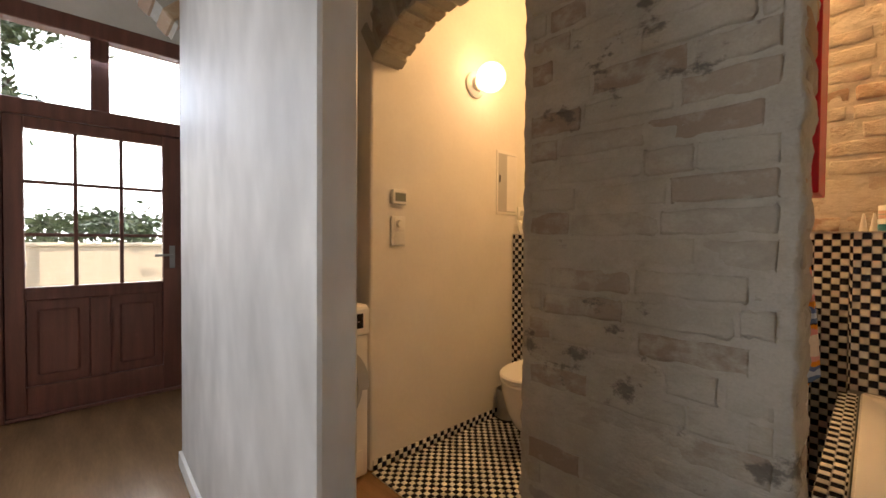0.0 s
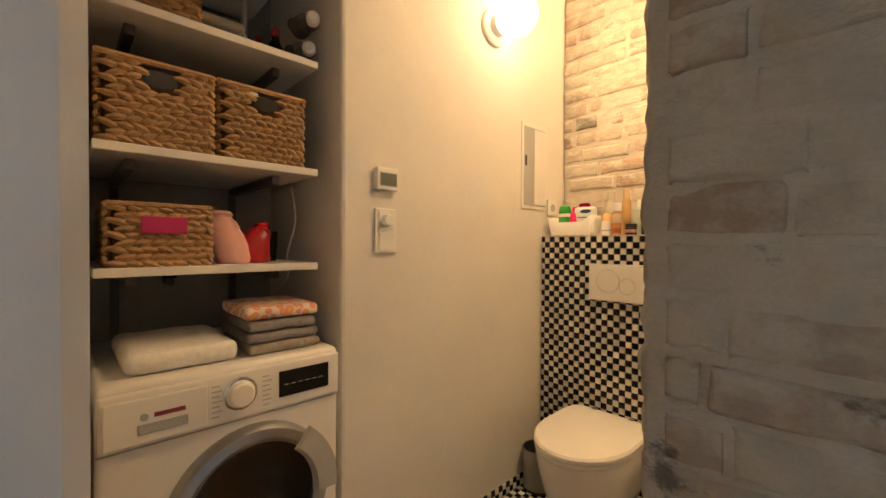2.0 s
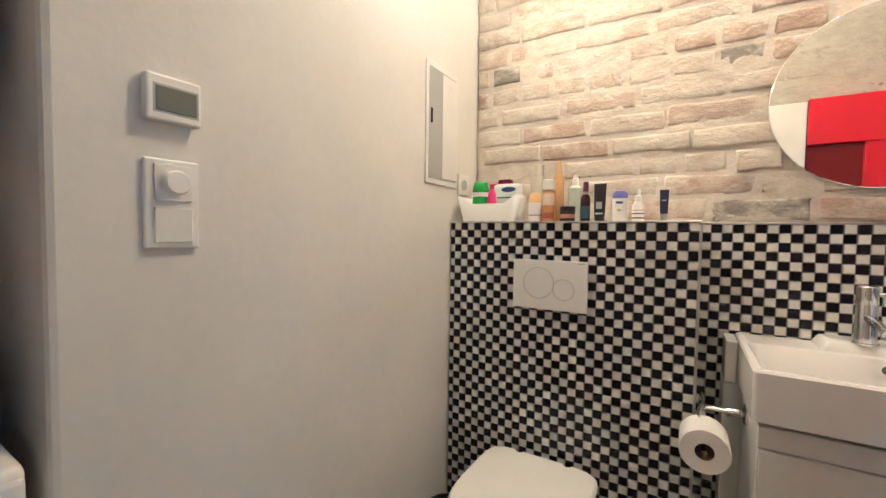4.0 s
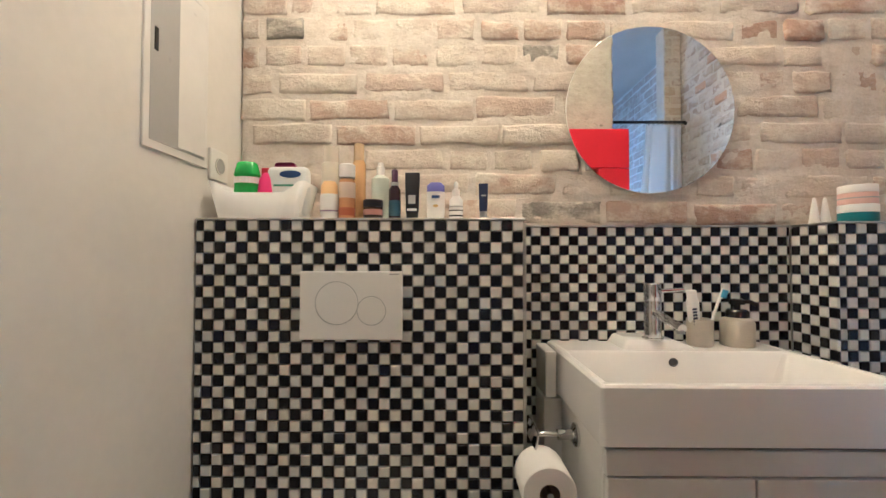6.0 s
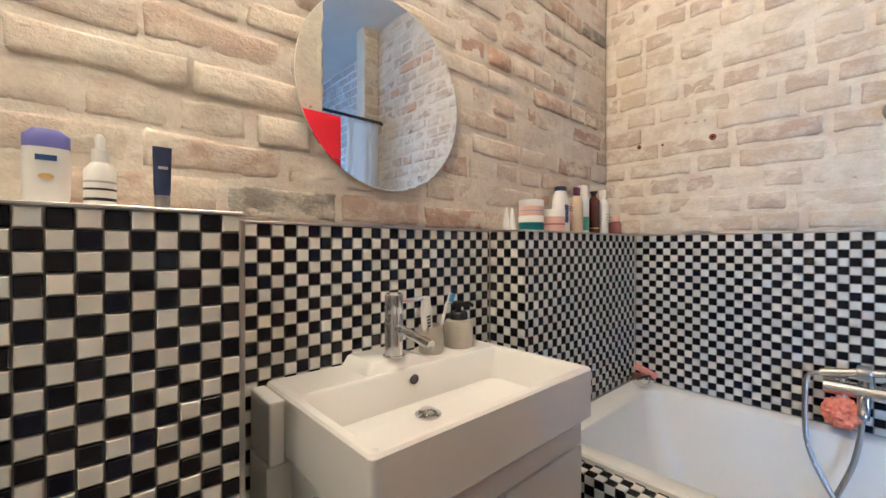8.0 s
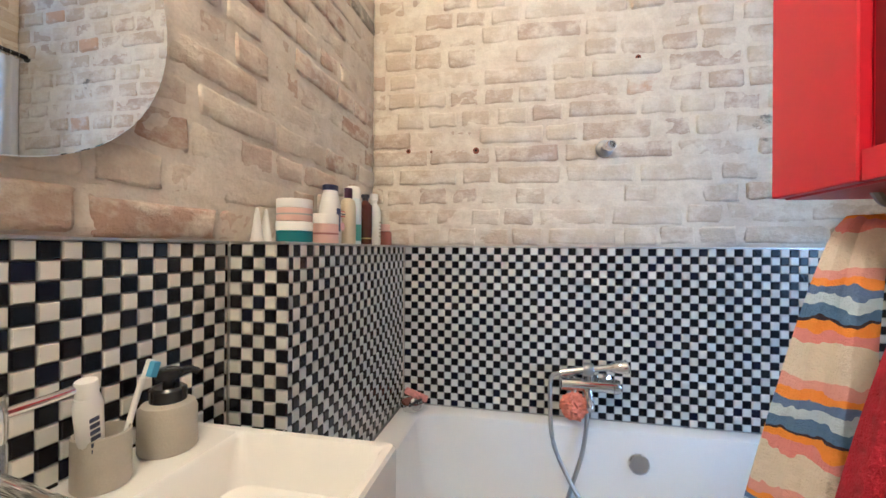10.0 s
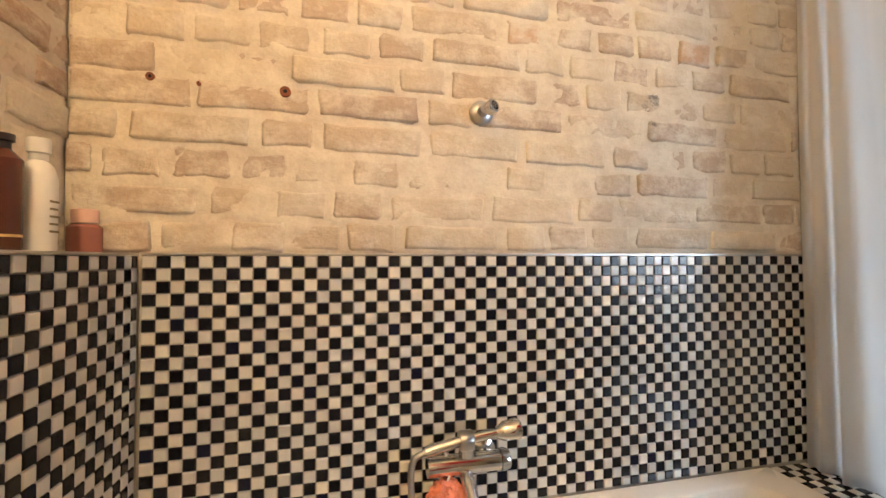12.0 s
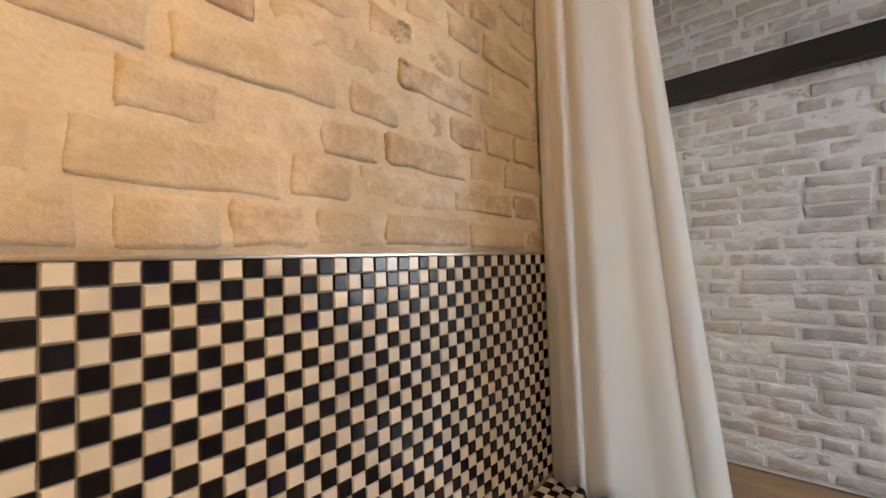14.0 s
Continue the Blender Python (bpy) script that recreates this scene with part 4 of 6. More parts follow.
part("frame", box(0, -0.041, -0.041, 0.009, 0.041, 0.041, 0.003), M["white_plastic"], so)
part("cup", lathe([(0.022, 0.0), (0.022, 0.012), (0.020, 0.012), (0.020, 0.002)], 24), M["white_plastic"], so, "", True, pose(0.0, 0, 0, 0, 90, 0))
# the well's shade is painted as a grey disc in the white cup
part("well", lathe([(0.0195, 0.0105), (0.001, 0.0106)], 24), M["grey_plastic"], so, "grey disc painted as the shaded socket well", False, pose(0, 0, 0, 0, 90, 0))

# ---- toilet ----
fp = thing("flush_plate", -1.264, YT - 0.004, 0.988, "white dual flush plate with two round buttons in the mosaic", "flush plate")
part("plate", box(-0.123, -0.010, -0.082, 0.123, 0.0, 0.082, 0.003), M["white_plastic"], fp)
part("button", lathe([(0.050, 0), (0.0495, 0.0009)], 40), M["white_plastic"], fp, "", False, pose(-0.034, -0.0102, 0.006, 90, 0, 0))
part("button_groove", lathe([(0.0503, 0), (0.0518, 0.0006)], 36, cap=False), M["grey_plastic"], fp, "", True, pose(-0.034, -0.0102, 0.006, 90, 0, 0))
part("button", lathe([(0.033, 0), (0.0325, 0.0009)], 36), M["white_plastic"], fp, "", False, pose(0.049, -0.0102, -0.012, 90, 0, 0))
part("button_groove", lathe([(0.0333, 0), (0.0348, 0.0006)], 36, cap=False), M["grey_plastic"], fp, "", True, pose(0.049, -0.0102, -0.012, 90, 0, 0))
part("print_mark", box(0.092, -0.0106, 0.0735, 0.115, -0.0102, 0.0765), M["grey_plastic"], fp)


def oval(w, l0, l1, z, n=40, back=0.0):
    """A toilet outline: round in front (towards -y), squarer at the back."""
    out = []
    for i in range(n):
        a = 2 * math.pi * i / n
        c, s = math.cos(a), math.sin(a)
        if s < 0:
            out.append((w * c, l0 * s * 1.0, z))
        else:
            e = 0.28
            out.append((w * math.copysign(abs(c) ** e, c), l1 * abs(s) ** e, z))
    return out


to = thing("toilet", -1.262, 1.83, 0, "white wall-hung toilet with closed lid", "toilet")
part("bowl", loft([oval(0.085, 0.09, 0.262, 0.09), oval(0.12, 0.15, 0.262, 0.12), oval(0.150, 0.195, 0.262, 0.20), oval(0.170, 0.228, 0.262, 0.30), oval(0.178, 0.242, 0.262, 0.375), oval(0.174, 0.238, 0.262, 0.382)]), M["porcelain"], to, "", True)
part("seat", loft([oval(0.176, 0.242, 0.205, 0.383), oval(0.181, 0.247, 0.21, 0.387), oval(0.181, 0.247, 0.21, 0.395), oval(0.177, 0.243, 0.207, 0.399)]), M["white_plastic"], to, "", True)
part("lid", loft([oval(0.178, 0.244, 0.228, 0.400), oval(0.184, 0.250, 0.234, 0.403), oval(0.184, 0.250, 0.234, 0.414), oval(0.176, 0.242, 0.226, 0.422), oval(0.13, 0.19, 0.18, 0.4245), oval(0.05, 0.08, 0.07, 0.425)]), M["white_plastic"], to, "", True)
for x in (-0.08, 0.08):
    part("hinge", lathe([(0.013, 0), (0.013, 0.04)], 14), M["chrome"], to, "", True, pose(x, 0.225, 0.383))
bn = thing("waste_bin", -1.575, 1.965, 0, "small grey metal waste bin beside the toilet", "waste bin")
part("body", lathe([(0.058, 0.0), (0.066, 0.004), (0.072, 0.19), (0.068, 0.195), (0.062, 0.008)], 28), M["steel"], bn, "", True)
part("base_ring", lathe([(0.068, 0.0), (0.068, 0.012)], 28), M["rubber"], bn)

# ---- wash basin and vanity ----
va = thing("vanity_cabinet", -0.445, 1.905, 0, "white two-door vanity cabinet under the basin", "cabinet")
part("body", box(-0.285, 0.018, 0.08, 0.285, 0.398, 0.734, 0.002, 1), M["white_lacquer"], va)
part("plinth", box(-0.27, 0.05, 0, 0.27, 0.39, 0.079), M["white_lacquer"], va)
part("top_rail", box(-0.285, 0.0, 0.685, 0.285, 0.0175, 0.734, 0.002), M["white_lacquer"], va)
for x0, x1, hx in ((-0.283, -0.002, -0.03), (0.002, 0.283, 0.03)):
    d_ = part("door", box(x0, -0.002, 0.085, x1, 0.0172, 0.681, 0.002), M["white_lacquer"], va)
    part("knob", lathe([(0.006, 0), (0.006, 0.012), (0.012, 0.018), (0.010, 0.024)], 16), M["chrome"], d_, "", True, pose(hx, -0.002, 0.58, 90, 0, 0))
part("filler_panel", box(-0.333, 0.29, 0.0, -0.2855, 0.39, 0.733, 0.002), M["white_lacquer"], va)
ba = thing("wash_basin", -0.440, 2.098, 0.735, "white rectangular ceramic basin with a raised tap deck", "wash basin")
hw, f0, b0 = 0.305, -0.208, 0.206
loops = [rrect(-hw + 0.02, f0 + 0.02, hw - 0.02, b0, 0.02, 0.0), rrect(-hw, f0, hw, b0, 0.012, 0.012), rrect(-hw, f0, hw, b0, 0.010, 0.122),
         rrect(-hw + 0.004, f0 + 0.004, hw - 0.004, b0, 0.010, 0.127), rrect(-hw + 0.017, f0 + 0.017, hw - 0.017, b0 - 0.126, 0.008, 0.127),
         rrect(-hw + 0.021, f0 + 0.021, hw - 0.021, b0 - 0.131, 0.015, 0.121), rrect(-hw + 0.035, f0 + 0.035, hw - 0.035, b0 - 0.138, 0.035, 0.045),
         rrect(-hw + 0.07, f0 + 0.06, hw - 0.07, b0 - 0.16, 0.05, 0.030)]
part("bowl", loft(loops), M["porcelain"], ba, "", True)
part("tap_deck", loft([rrect(-0.132, 0.086, 0.062, 0.203, 0.010, 0.126), rrect(-0.126, 0.089, 0.050, 0.203, 0.010, 0.136), rrect(-0.118, 0.094, 0.018, 0.203, 0.010, 0.148), rrect(-0.112, 0.099, 0.008, 0.200, 0.010, 0.151)]), M["porcelain"], ba, "", True)
part("overflow", lathe([(0.0115, 0), (0.0115, 0.003), (0.009, 0.004), (0.009, 0.0005), (0.001, 0.0004)], 20), M["pipe_dark"], ba, "round overflow hole", True, pose(-0.012, 0.0715, 0.100, 97, 0, 0))
part("rear_shelf", box(-0.335, 0.092, 0.0, -0.3055, 0.203, 0.121, 0.004), M["porcelain"], ba)
dn = part("drain", lathe([(0.030, 0.0), (0.030, 0.004), (0.024, 0.006), (0.018, 0.001)], 28), M["chrome"], ba, "chrome drain fitting", True, pose(-0.012, 0.02, 0.031))
part("stopper", lathe([(0.017, 0.004), (0.018, 0.010), (0.008, 0.013)], 22), M["chrome"], dn, "", True, pose(0.003, 0.004, 0, 10, 0, 0))
tp = thing("basin_tap", -0.485, 2.205, 0.887, "chrome cylindrical single-lever basin tap", "tap")
part("body", lathe([(0.026, 0), (0.026, 0.004), (0.0215, 0.006), (0.0215, 0.098), (0.0205, 0.101), (0.0205, 0.103), (0.0215, 0.105), (0.0215, 0.146), (0.019, 0.149)], 32), M["chrome"], tp, "", True)
part("spout", tube([(0, -0.015, 0.070), (0, -0.06, 0.0635), (0, -0.105, 0.056), (0, -0.135, 0.051)], 0.0105, 16), M["chrome"], tp, "", True)
part("aerator", lathe([(0.0095, 0), (0.0095, 0.008)], 16), M["steel"], tp, "", True, pose(0, -0.128, 0.038))
part("lever", tube([(0.012, -0.005, 0.128), (0.055, -0.012, 0.131), (0.075, -0.014, 0.133)], 0.0055, 12), M["chrome"], tp, "", True)
cp = thing("tooth_mug", -0.335, 2.245, 0.862, "beige stoneware tooth mug on the basin rim", "mug")
part("mug", lathe([(0.030, 0), (0.033, 0.004), (0.033, 0.072), (0.031, 0.074), (0.029, 0.071), (0.029, 0.006)], 28), M["stoneware"], cp, "", True)
pt = thing("toothpaste", -0.345, 2.245, 0.870, "white toothpaste tube standing in the mug", "toothpaste")
TP = plain("toothpaste white", (0.80, 0.79, 0.76), 0.3)
tb_ = loft([[(0.004 * math.cos(a), 0.012 * math.sin(a), 0.0) for a in [2 * math.pi * i / 20 for i in range(20)]], [(0.013 * math.cos(a), 0.014 * math.sin(a), 0.03) for a in [2 * math.pi * i / 20 for i in range(20)]],
            [(0.0170 * math.cos(a), 0.014 * math.sin(a), 0.112) for a in [2 * math.pi * i / 20 for i in range(20)]], [(0.014 * math.cos(a), 0.012 * math.sin(a), 0.124) for a in [2 * math.pi * i / 20 for i in range(20)]]])
part("tube", tb_, TP, pt, "", True, pose(0, 0, 0, 5, -8, 0))
part("cap", lathe([(0.0125, 0.124), (0.0125, 0.144), (0.0115, 0.146)], 16), TP, pt, "", True, pose(0, 0, 0, 5, -8, 0))
pr_ = plain("dark print", (0.04, 0.05, 0.10))
for k_ in range(6):
    part("print_bar", turn(box(-0.010, -0.0148, 0.052 + 0.0085 * k_, 0.002, -0.0138, 0.0575 + 0.0085 * k_, 0.0002, 1), pose(0, 0, 0, 5, -8, 0)), pr_, pt)
br_ = thing("toothbrush", -0.320, 2.238, 0.870, "white and blue toothbrush leaning in the mug", "toothbrush")
part("handle", tube(spline([(0.0, 0, 0.0), (0.012, -0.004, 0.06), (0.030, -0.008, 0.125)], 5), 0.0042, 10), TP, br_, "", True)
part("head", turn(box(-0.005, -0.006, 0, 0.005, 0.002, 0.028, 0.002), pose(0.031, -0.009, 0.123, 5, 16, 0)), TP, br_)
part("bristles", turn(box(-0.0055, -0.016, 0.004, 0.0055, -0.0065, 0.026, 0.001), pose(0.031, -0.009, 0.123, 5, 16, 0)), plain("blue bristles", (0.10, 0.35, 0.60), 0.7), br_, "blue bristles")
sd = thing("soap_dispenser", -0.232, 2.245, 0.862, "squat beige soap dispenser with a black pump", "soap dispenser")
part("jar", lathe([(0.038, 0), (0.041, 0.004), (0.041, 0.064), (0.037, 0.074), (0.024, 0.078)], 30), M["stoneware"], sd, "", True)
part("collar", lathe([(0.026, 0.078), (0.026, 0.096), (0.022, 0.100)], 24), M["dark_plastic"], sd, "black collar", True)
part("pump", lathe([(0.008, 0.100), (0.008, 0.112), (0.019, 0.114), (0.019, 0.126), (0.016, 0.128)], 20), M["dark_plastic"], sd, "black pump head", True)
part("spout", tube([(0, 0, 0.121), (0.03, -0.012, 0.121), (0.042, -0.016, 0.113)], 0.0055, 10), M["dark_plastic"], sd, "", True)
rh = thing("roll_holder", -0.731, 2.075, 0.690, "chrome toilet roll holder on the side of the vanity", "roll holder")
part("rose", lathe([(0.027, 0), (0.027, 0.006), (0.021, 0.010), (0.012, 0.012), (0.012, 0.045)], 26), M["chrome"], rh, "", True, pose(0, 0, 0, 0, -90, 0))
part("arm", tube(spline([(-0.04, 0, 0), (-0.085, 0, 0), (-0.095, 0, -0.01), (-0.095, 0, -0.06), (-0.095, -0.012, -0.068), (-0.095, -0.13, -0.068)], 5), 0.0065, 10), M["chrome"], rh, "", True)
part("flap", turn(box(-0.006, -0.05, -0.02, 0.0, 0.05, 0.02, 0.002), pose(-0.10, 0.0, 0.005, 0, 12, 0)), M["chrome"], rh)
ro = thing("toilet_roll", -0.826, 2.0, 0.622, "white toilet roll on the chrome holder", "toilet roll")
part("paper", lathe([(0.021, -0.05), (0.054, -0.05), (0.056, -0.047), (0.056, 0.047), (0.054, 0.05), (0.021, 0.05)], 36, cap=False), M["paper"], ro, "", True, pose(0, 0, 0, 90, 0, 0))
part("core", lathe([(0.0208, -0.0495), (0.0208, 0.0495)], 24, cap=False), M["card"], ro, "brown cardboard core", True, pose(0, 0, 0, 90, 0, 0))
mi = thing("mirror", -0.445, YB - 0.020, 1.535, "round frameless wall mirror on the brick wall", "mirror")
part("glass", lathe([(0.244, 0), (0.245, 0.001), (0.245, 0.004), (0.2435, 0.005)], 72), M["mirror"], mi, "silvered mirror glass", False, pose(0, 0, 0, 90, 0, 0))
part("backing", lathe([(0.20, -0.018), (0.20, -0.0005)], 48), M["grey_plastic"], mi, "", False, pose(0, 0, 0, 90, 0, 0))


# ---- toiletries ----
def bottle(name, x, y, z, prof, m, label, category, group, cap=None, cap_m=None, band=None, sx=1.0, sy=1.0, rz=0.0, lid="cap"):
    """prof: the body's (radius, height); cap likewise; band: (z0, z1, radius, material) printed labels."""
    b = thing(name, x, y, z, label, category, group, rz)
    part("body", lathe(prof, 24, sx, sy), m, b, "", True)
    if cap:
        part(lid, lathe(cap, 20, sx if lid != "pump" else 1, sy if lid != "pump" else 1), cap_m, b, "", True)
    for z0, z1, r, bm_ in band or []:
        part("label", lathe([(r, z0), (r, z1)], 24, sx, sy, cap=False), bm_, b)
    return b


G1, G2 = "toiletries on the cistern ledge", "toiletries on the bath ledge"
PW, PD = plain("bottle white", (0.80, 0.78, 0.74)), plain("bottle black", (0.015, 0.015, 0.02))
Z = LEDGE + 0.004
tr = thing("storage_caddy", -1.508, 2.165, Z, "white plastic caddy with a dipped front, full of toiletries", "caddy")
cb_ = bmesh.new()
n_ = 14
ring = [[], [], [], []]
for i in range(n_ + 1):
    u = -0.108 + 0.216 * i / n_
    dip = 0.030 * (1 / (1 + math.exp(-(u + 0.080) * 160)) - 1 / (1 + math.exp(-(u - 0.080) * 160)))
    ring[0].append(cb_.verts.new((u * 0.92, -0.040, 0)))
    ring[1].append(cb_.verts.new((u * 1.10, -0.052, 0.095 - dip)))
    ring[2].append(cb_.verts.new((u * 1.10, 0.052, 0.095 - dip)))
    ring[3].append(cb_.verts.new((u * 0.92, 0.040, 0)))
for i in range(n_):
    for a, b in ((0, 1), (2, 3), (3, 0)):
        cb_.faces.new((ring[a][i], ring[a][i + 1], ring[b][i + 1], ring[b][i]))
for e_ in (0, n_):
    cb_.faces.new((ring[0][e_], ring[1][e_], ring[2][e_], ring[3][e_]))
bmesh.ops.recalc_face_normals(cb_, faces=cb_.faces)
cobj = part("tray", cb_, M["white_plastic"], tr, "", True)
sol = cobj.modifiers.new("wall", "SOLIDIFY")
sol.thickness, sol.offset = 0.003, 0
for k_ in range(4):
    part("foot", box(-0.075 + 0.042 * k_, -0.044, -0.001, -0.052 + 0.042 * k_, -0.036, 0.003), M["grey_plastic"], tr)
g = thing("air_freshener", -1.555, 2.16, Z + 0.012, "translucent green gel air freshener in the caddy", "air freshener", G1)
part("body", lathe([(0.030, 0), (0.032, 0.06), (0.030, 0.10), (0.033, 0.105), (0.026, 0.135), (0.022, 0.138)], 24, 1, 0.8), plain("green gel", (0.05, 0.42, 0.06), 0.25), g, "", True)
part("band", lathe([(0.0325, 0.082), (0.0325, 0.098)], 24, 1, 0.8, cap=False), PW, g, "white band")
g = thing("blister_pack", -1.500, 2.195, Z + 0.01, "red and purple hanging pack in the caddy", "pack", G1)
part("card", box(-0.035, 0, 0, 0.055, 0.006, 0.135, 0.002), plain("red card", (0.62, 0.02, 0.05)), g)
part("header", box(0.0, 0.007, 0.10, 0.055, 0.011, 0.150, 0.008), plain("purple card", (0.25, 0.01, 0.09)), g, "purple header card")
g = thing("sponge_applicator", -1.497, 2.14, Z + 0.012, "bright pink egg-shaped sponge in the caddy", "sponge", G1)
part("sponge", lathe([(0.004, 0), (0.018, 0.02), (0.020, 0.06), (0.016, 0.09), (0.008, 0.105), (0.001, 0.108)], 20, 1, 0.7), plain("hot pink", (0.82, 0.03, 0.20), 0.6), g, "", True)
g = thing("wet_wipes", -1.445, 2.155, Z + 0.012, "white soft pack of wipes with a blue oval emblem", "wipes", G1)
wp = box(-0.05, -0.02, 0, 0.055, 0.02, 0.125, 0.014, 3)
part("pack", wp, plain("soft pack white", (0.74, 0.76, 0.74), 0.3), g, "", True)
part("emblem", lathe([(0.022, 0), (0.022, 0.0008)], 24, 1.25, 0.42), plain("navy print", (0.03, 0.07, 0.20)), g, "blue oval emblem", False, pose(0.012, -0.0205, 0.103, 90, 0, 0))
part("stripe", box(-0.03, -0.0206, 0.072, 0.03, -0.0201, 0.077), plain("green print", (0.05, 0.25, 0.15)), g)

b = bottle("hair_spray", -1.352, 2.215, Z, [(0.024, 0), (0.0255, 0.004), (0.0255, 0.155), (0.020, 0.163)], plain("pale gold can", (0.55, 0.50, 0.40), 0.3), "tall pale gold hair spray can", "spray can", G1, [(0.021, 0.163), (0.021, 0.205), (0.018, 0.207)], plain("clear cap", (0.66, 0.60, 0.50), 0.2))
bottle("hair_spray", -1.278, 2.225, Z, [(0.017, 0), (0.0185, 0.003), (0.0185, 0.160), (0.014, 0.170)], plain("gold can", (0.62, 0.38, 0.16), 0.25), "slim shiny gold spray can", "spray can", G1, [(0.0145, 0.170), (0.0145, 0.215), (0.012, 0.217)], plain("gold cap", (0.66, 0.48, 0.28), 0.25))
bottle("sun_lotion", -1.336, 2.145, Z, [(0.018, 0), (0.022, 0.01), (0.024, 0.045), (0.022, 0.065), (0.017, 0.075)], PW, "white lotion bottle with an apricot cap", "lotion bottle", G1, [(0.0225, 0.052), (0.021, 0.088), (0.015, 0.098), (0.004, 0.100)], plain("apricot", (0.80, 0.52, 0.22)), [(0.02, 0.024, 0.0236, plain("print mauve", (0.35, 0.25, 0.35)))], 1.0, 0.7)
bottle("body_mist", -1.292, 2.150, Z, [(0.020, 0), (0.021, 0.003), (0.021, 0.095), (0.017, 0.105)], plain("amber liquid", (0.55, 0.28, 0.12), 0.15), "bottle of amber body mist with a white cap", "spray bottle", G1, [(0.0205, 0.108), (0.0205, 0.140), (0.017, 0.143)], PW, [(0.055, 0.095, 0.0213, plain("clear peach", (0.70, 0.55, 0.42), 0.2)), (0.01, 0.03, 0.0214, plain("rust print", (0.36, 0.10, 0.04)))])
bottle("spray_bottle", -1.215, 2.205, Z, [(0.022, 0), (0.024, 0.005), (0.024, 0.115), (0.012, 0.125)], plain("milky green", (0.62, 0.68, 0.58), 0.25), "milky green spray bottle with a white pump", "spray bottle", G1, [(0.011, 0.125), (0.011, 0.148), (0.008, 0.150), (0.008, 0.160)], PW, lid="pump")
bottle("cream_jar", -1.222, 2.135, Z, [(0.023, 0), (0.024, 0.002), (0.024, 0.030)], plain("jar dark glass", (0.05, 0.035, 0.03), 0.2), "low dark cream jar with a pink label", "cream jar", G1, [(0.0245, 0.031), (0.0245, 0.048), (0.022, 0.049)], PD, [(0.010, 0.024, 0.0243, plain("dusty pink", (0.45, 0.22, 0.18)))], lid="lid")
bottle("hair_oil", -1.170, 2.155, Z, [(0.014, 0), (0.0155, 0.003), (0.0155, 0.078), (0.010, 0.086), (0.010, 0.098)], plain("dark plum glass", (0.03, 0.012, 0.02), 0.15), "dark plum hair oil bottle with a silver collar", "oil bottle", G1, [(0.0085, 0.098), (0.0085, 0.128), (0.007, 0.130)], plain("plum cap", (0.06, 0.01, 0.05)), [(0.010, 0.05, 0.0157, plain("teal print", (0.03, 0.08, 0.12))), (0.088, 0.097, 0.0105, M["steel"])])


def flat_tube(name, x, y, z, w, h, m, cap_m, label, cap_h=0.014, marks=None):
    t = thing(name, x, y, z, label, "tube", G1)
    n = 20

    def lp(a_, b_, z_):
        return [(a_ * math.cos(2 * math.pi * i / n), b_ * math.sin(2 * math.pi * i / n), z_) for i in range(n)]
    part("tube", loft([lp(w * 0.40, w * 0.38, cap_h), lp(w * 0.44, w * 0.36, cap_h + 0.006), lp(w * 0.49, w * 0.18, h * 0.8), lp(w * 0.5, 0.0015, h)]), m, t, "", True)
    part("cap", lathe([(w * 0.40, 0), (w * 0.41, 0.001), (w * 0.40, cap_h)], 20), cap_m, t, "", True)
    for z0, z1, ww, mm in marks or []:
        part("print", box(-ww / 2, -w * 0.40, z0, ww / 2, -w * 0.385, z1), mm, t)
    return t


flat_tube("face_wash", -1.124, 2.15, Z, 0.038, 0.122, PD, plain("dark cap", (0.02, 0.02, 0.02)), "black face wash tube standing on its cap", 0.016, [(0.022, 0.028, 0.024, PW), (0.040, 0.062, 0.018, M["grey_plastic"])])
b = bottle("deodorant", -1.064, 2.15, Z, [(0.020, 0), (0.0225, 0.01), (0.0235, 0.05), (0.0225, 0.072)], PW, "white deodorant stick with a blue-violet cap", "deodorant", G1, [(0.0228, 0.072), (0.0225, 0.088), (0.014, 0.096), (0.004, 0.097)], plain("violet cap", (0.16, 0.16, 0.50)), [], 1.0, 0.55)
part("emblem", lathe([(0.006, 0), (0.006, 0.0006)], 16, 1.2, 0.6), plain("gold print", (0.62, 0.42, 0.14)), b, "", False, pose(0, -0.0136, 0.035, 90, 0, 0))
part("print_bar", box(-0.010, -0.0134, 0.055, 0.010, -0.0127, 0.062), plain("navy print", (0.03, 0.07, 0.20)), b, "short bar of dark blue print")
bottle("serum_dropper", -1.012, 2.15, Z, [(0.0165, 0), (0.0175, 0.003), (0.0175, 0.050), (0.010, 0.060)], PW, "white serum bottle with a dropper", "dropper bottle", G1, [(0.0095, 0.060), (0.0095, 0.078), (0.005, 0.080), (0.006, 0.094), (0.003, 0.099)], PW, [(0.008, 0.012, 0.0177, PD), (0.022, 0.025, 0.0177, PD), (0.032, 0.035, 0.0177, M["grey_plastic"])])
flat_tube("hand_cream", -0.942, 2.15, Z, 0.024, 0.094, plain("navy tube", (0.015, 0.025, 0.08)), M["steel"], "small navy cream tube on a silver cap", 0.022, [(0.060, 0.064, 0.012, M["grey_plastic"])])

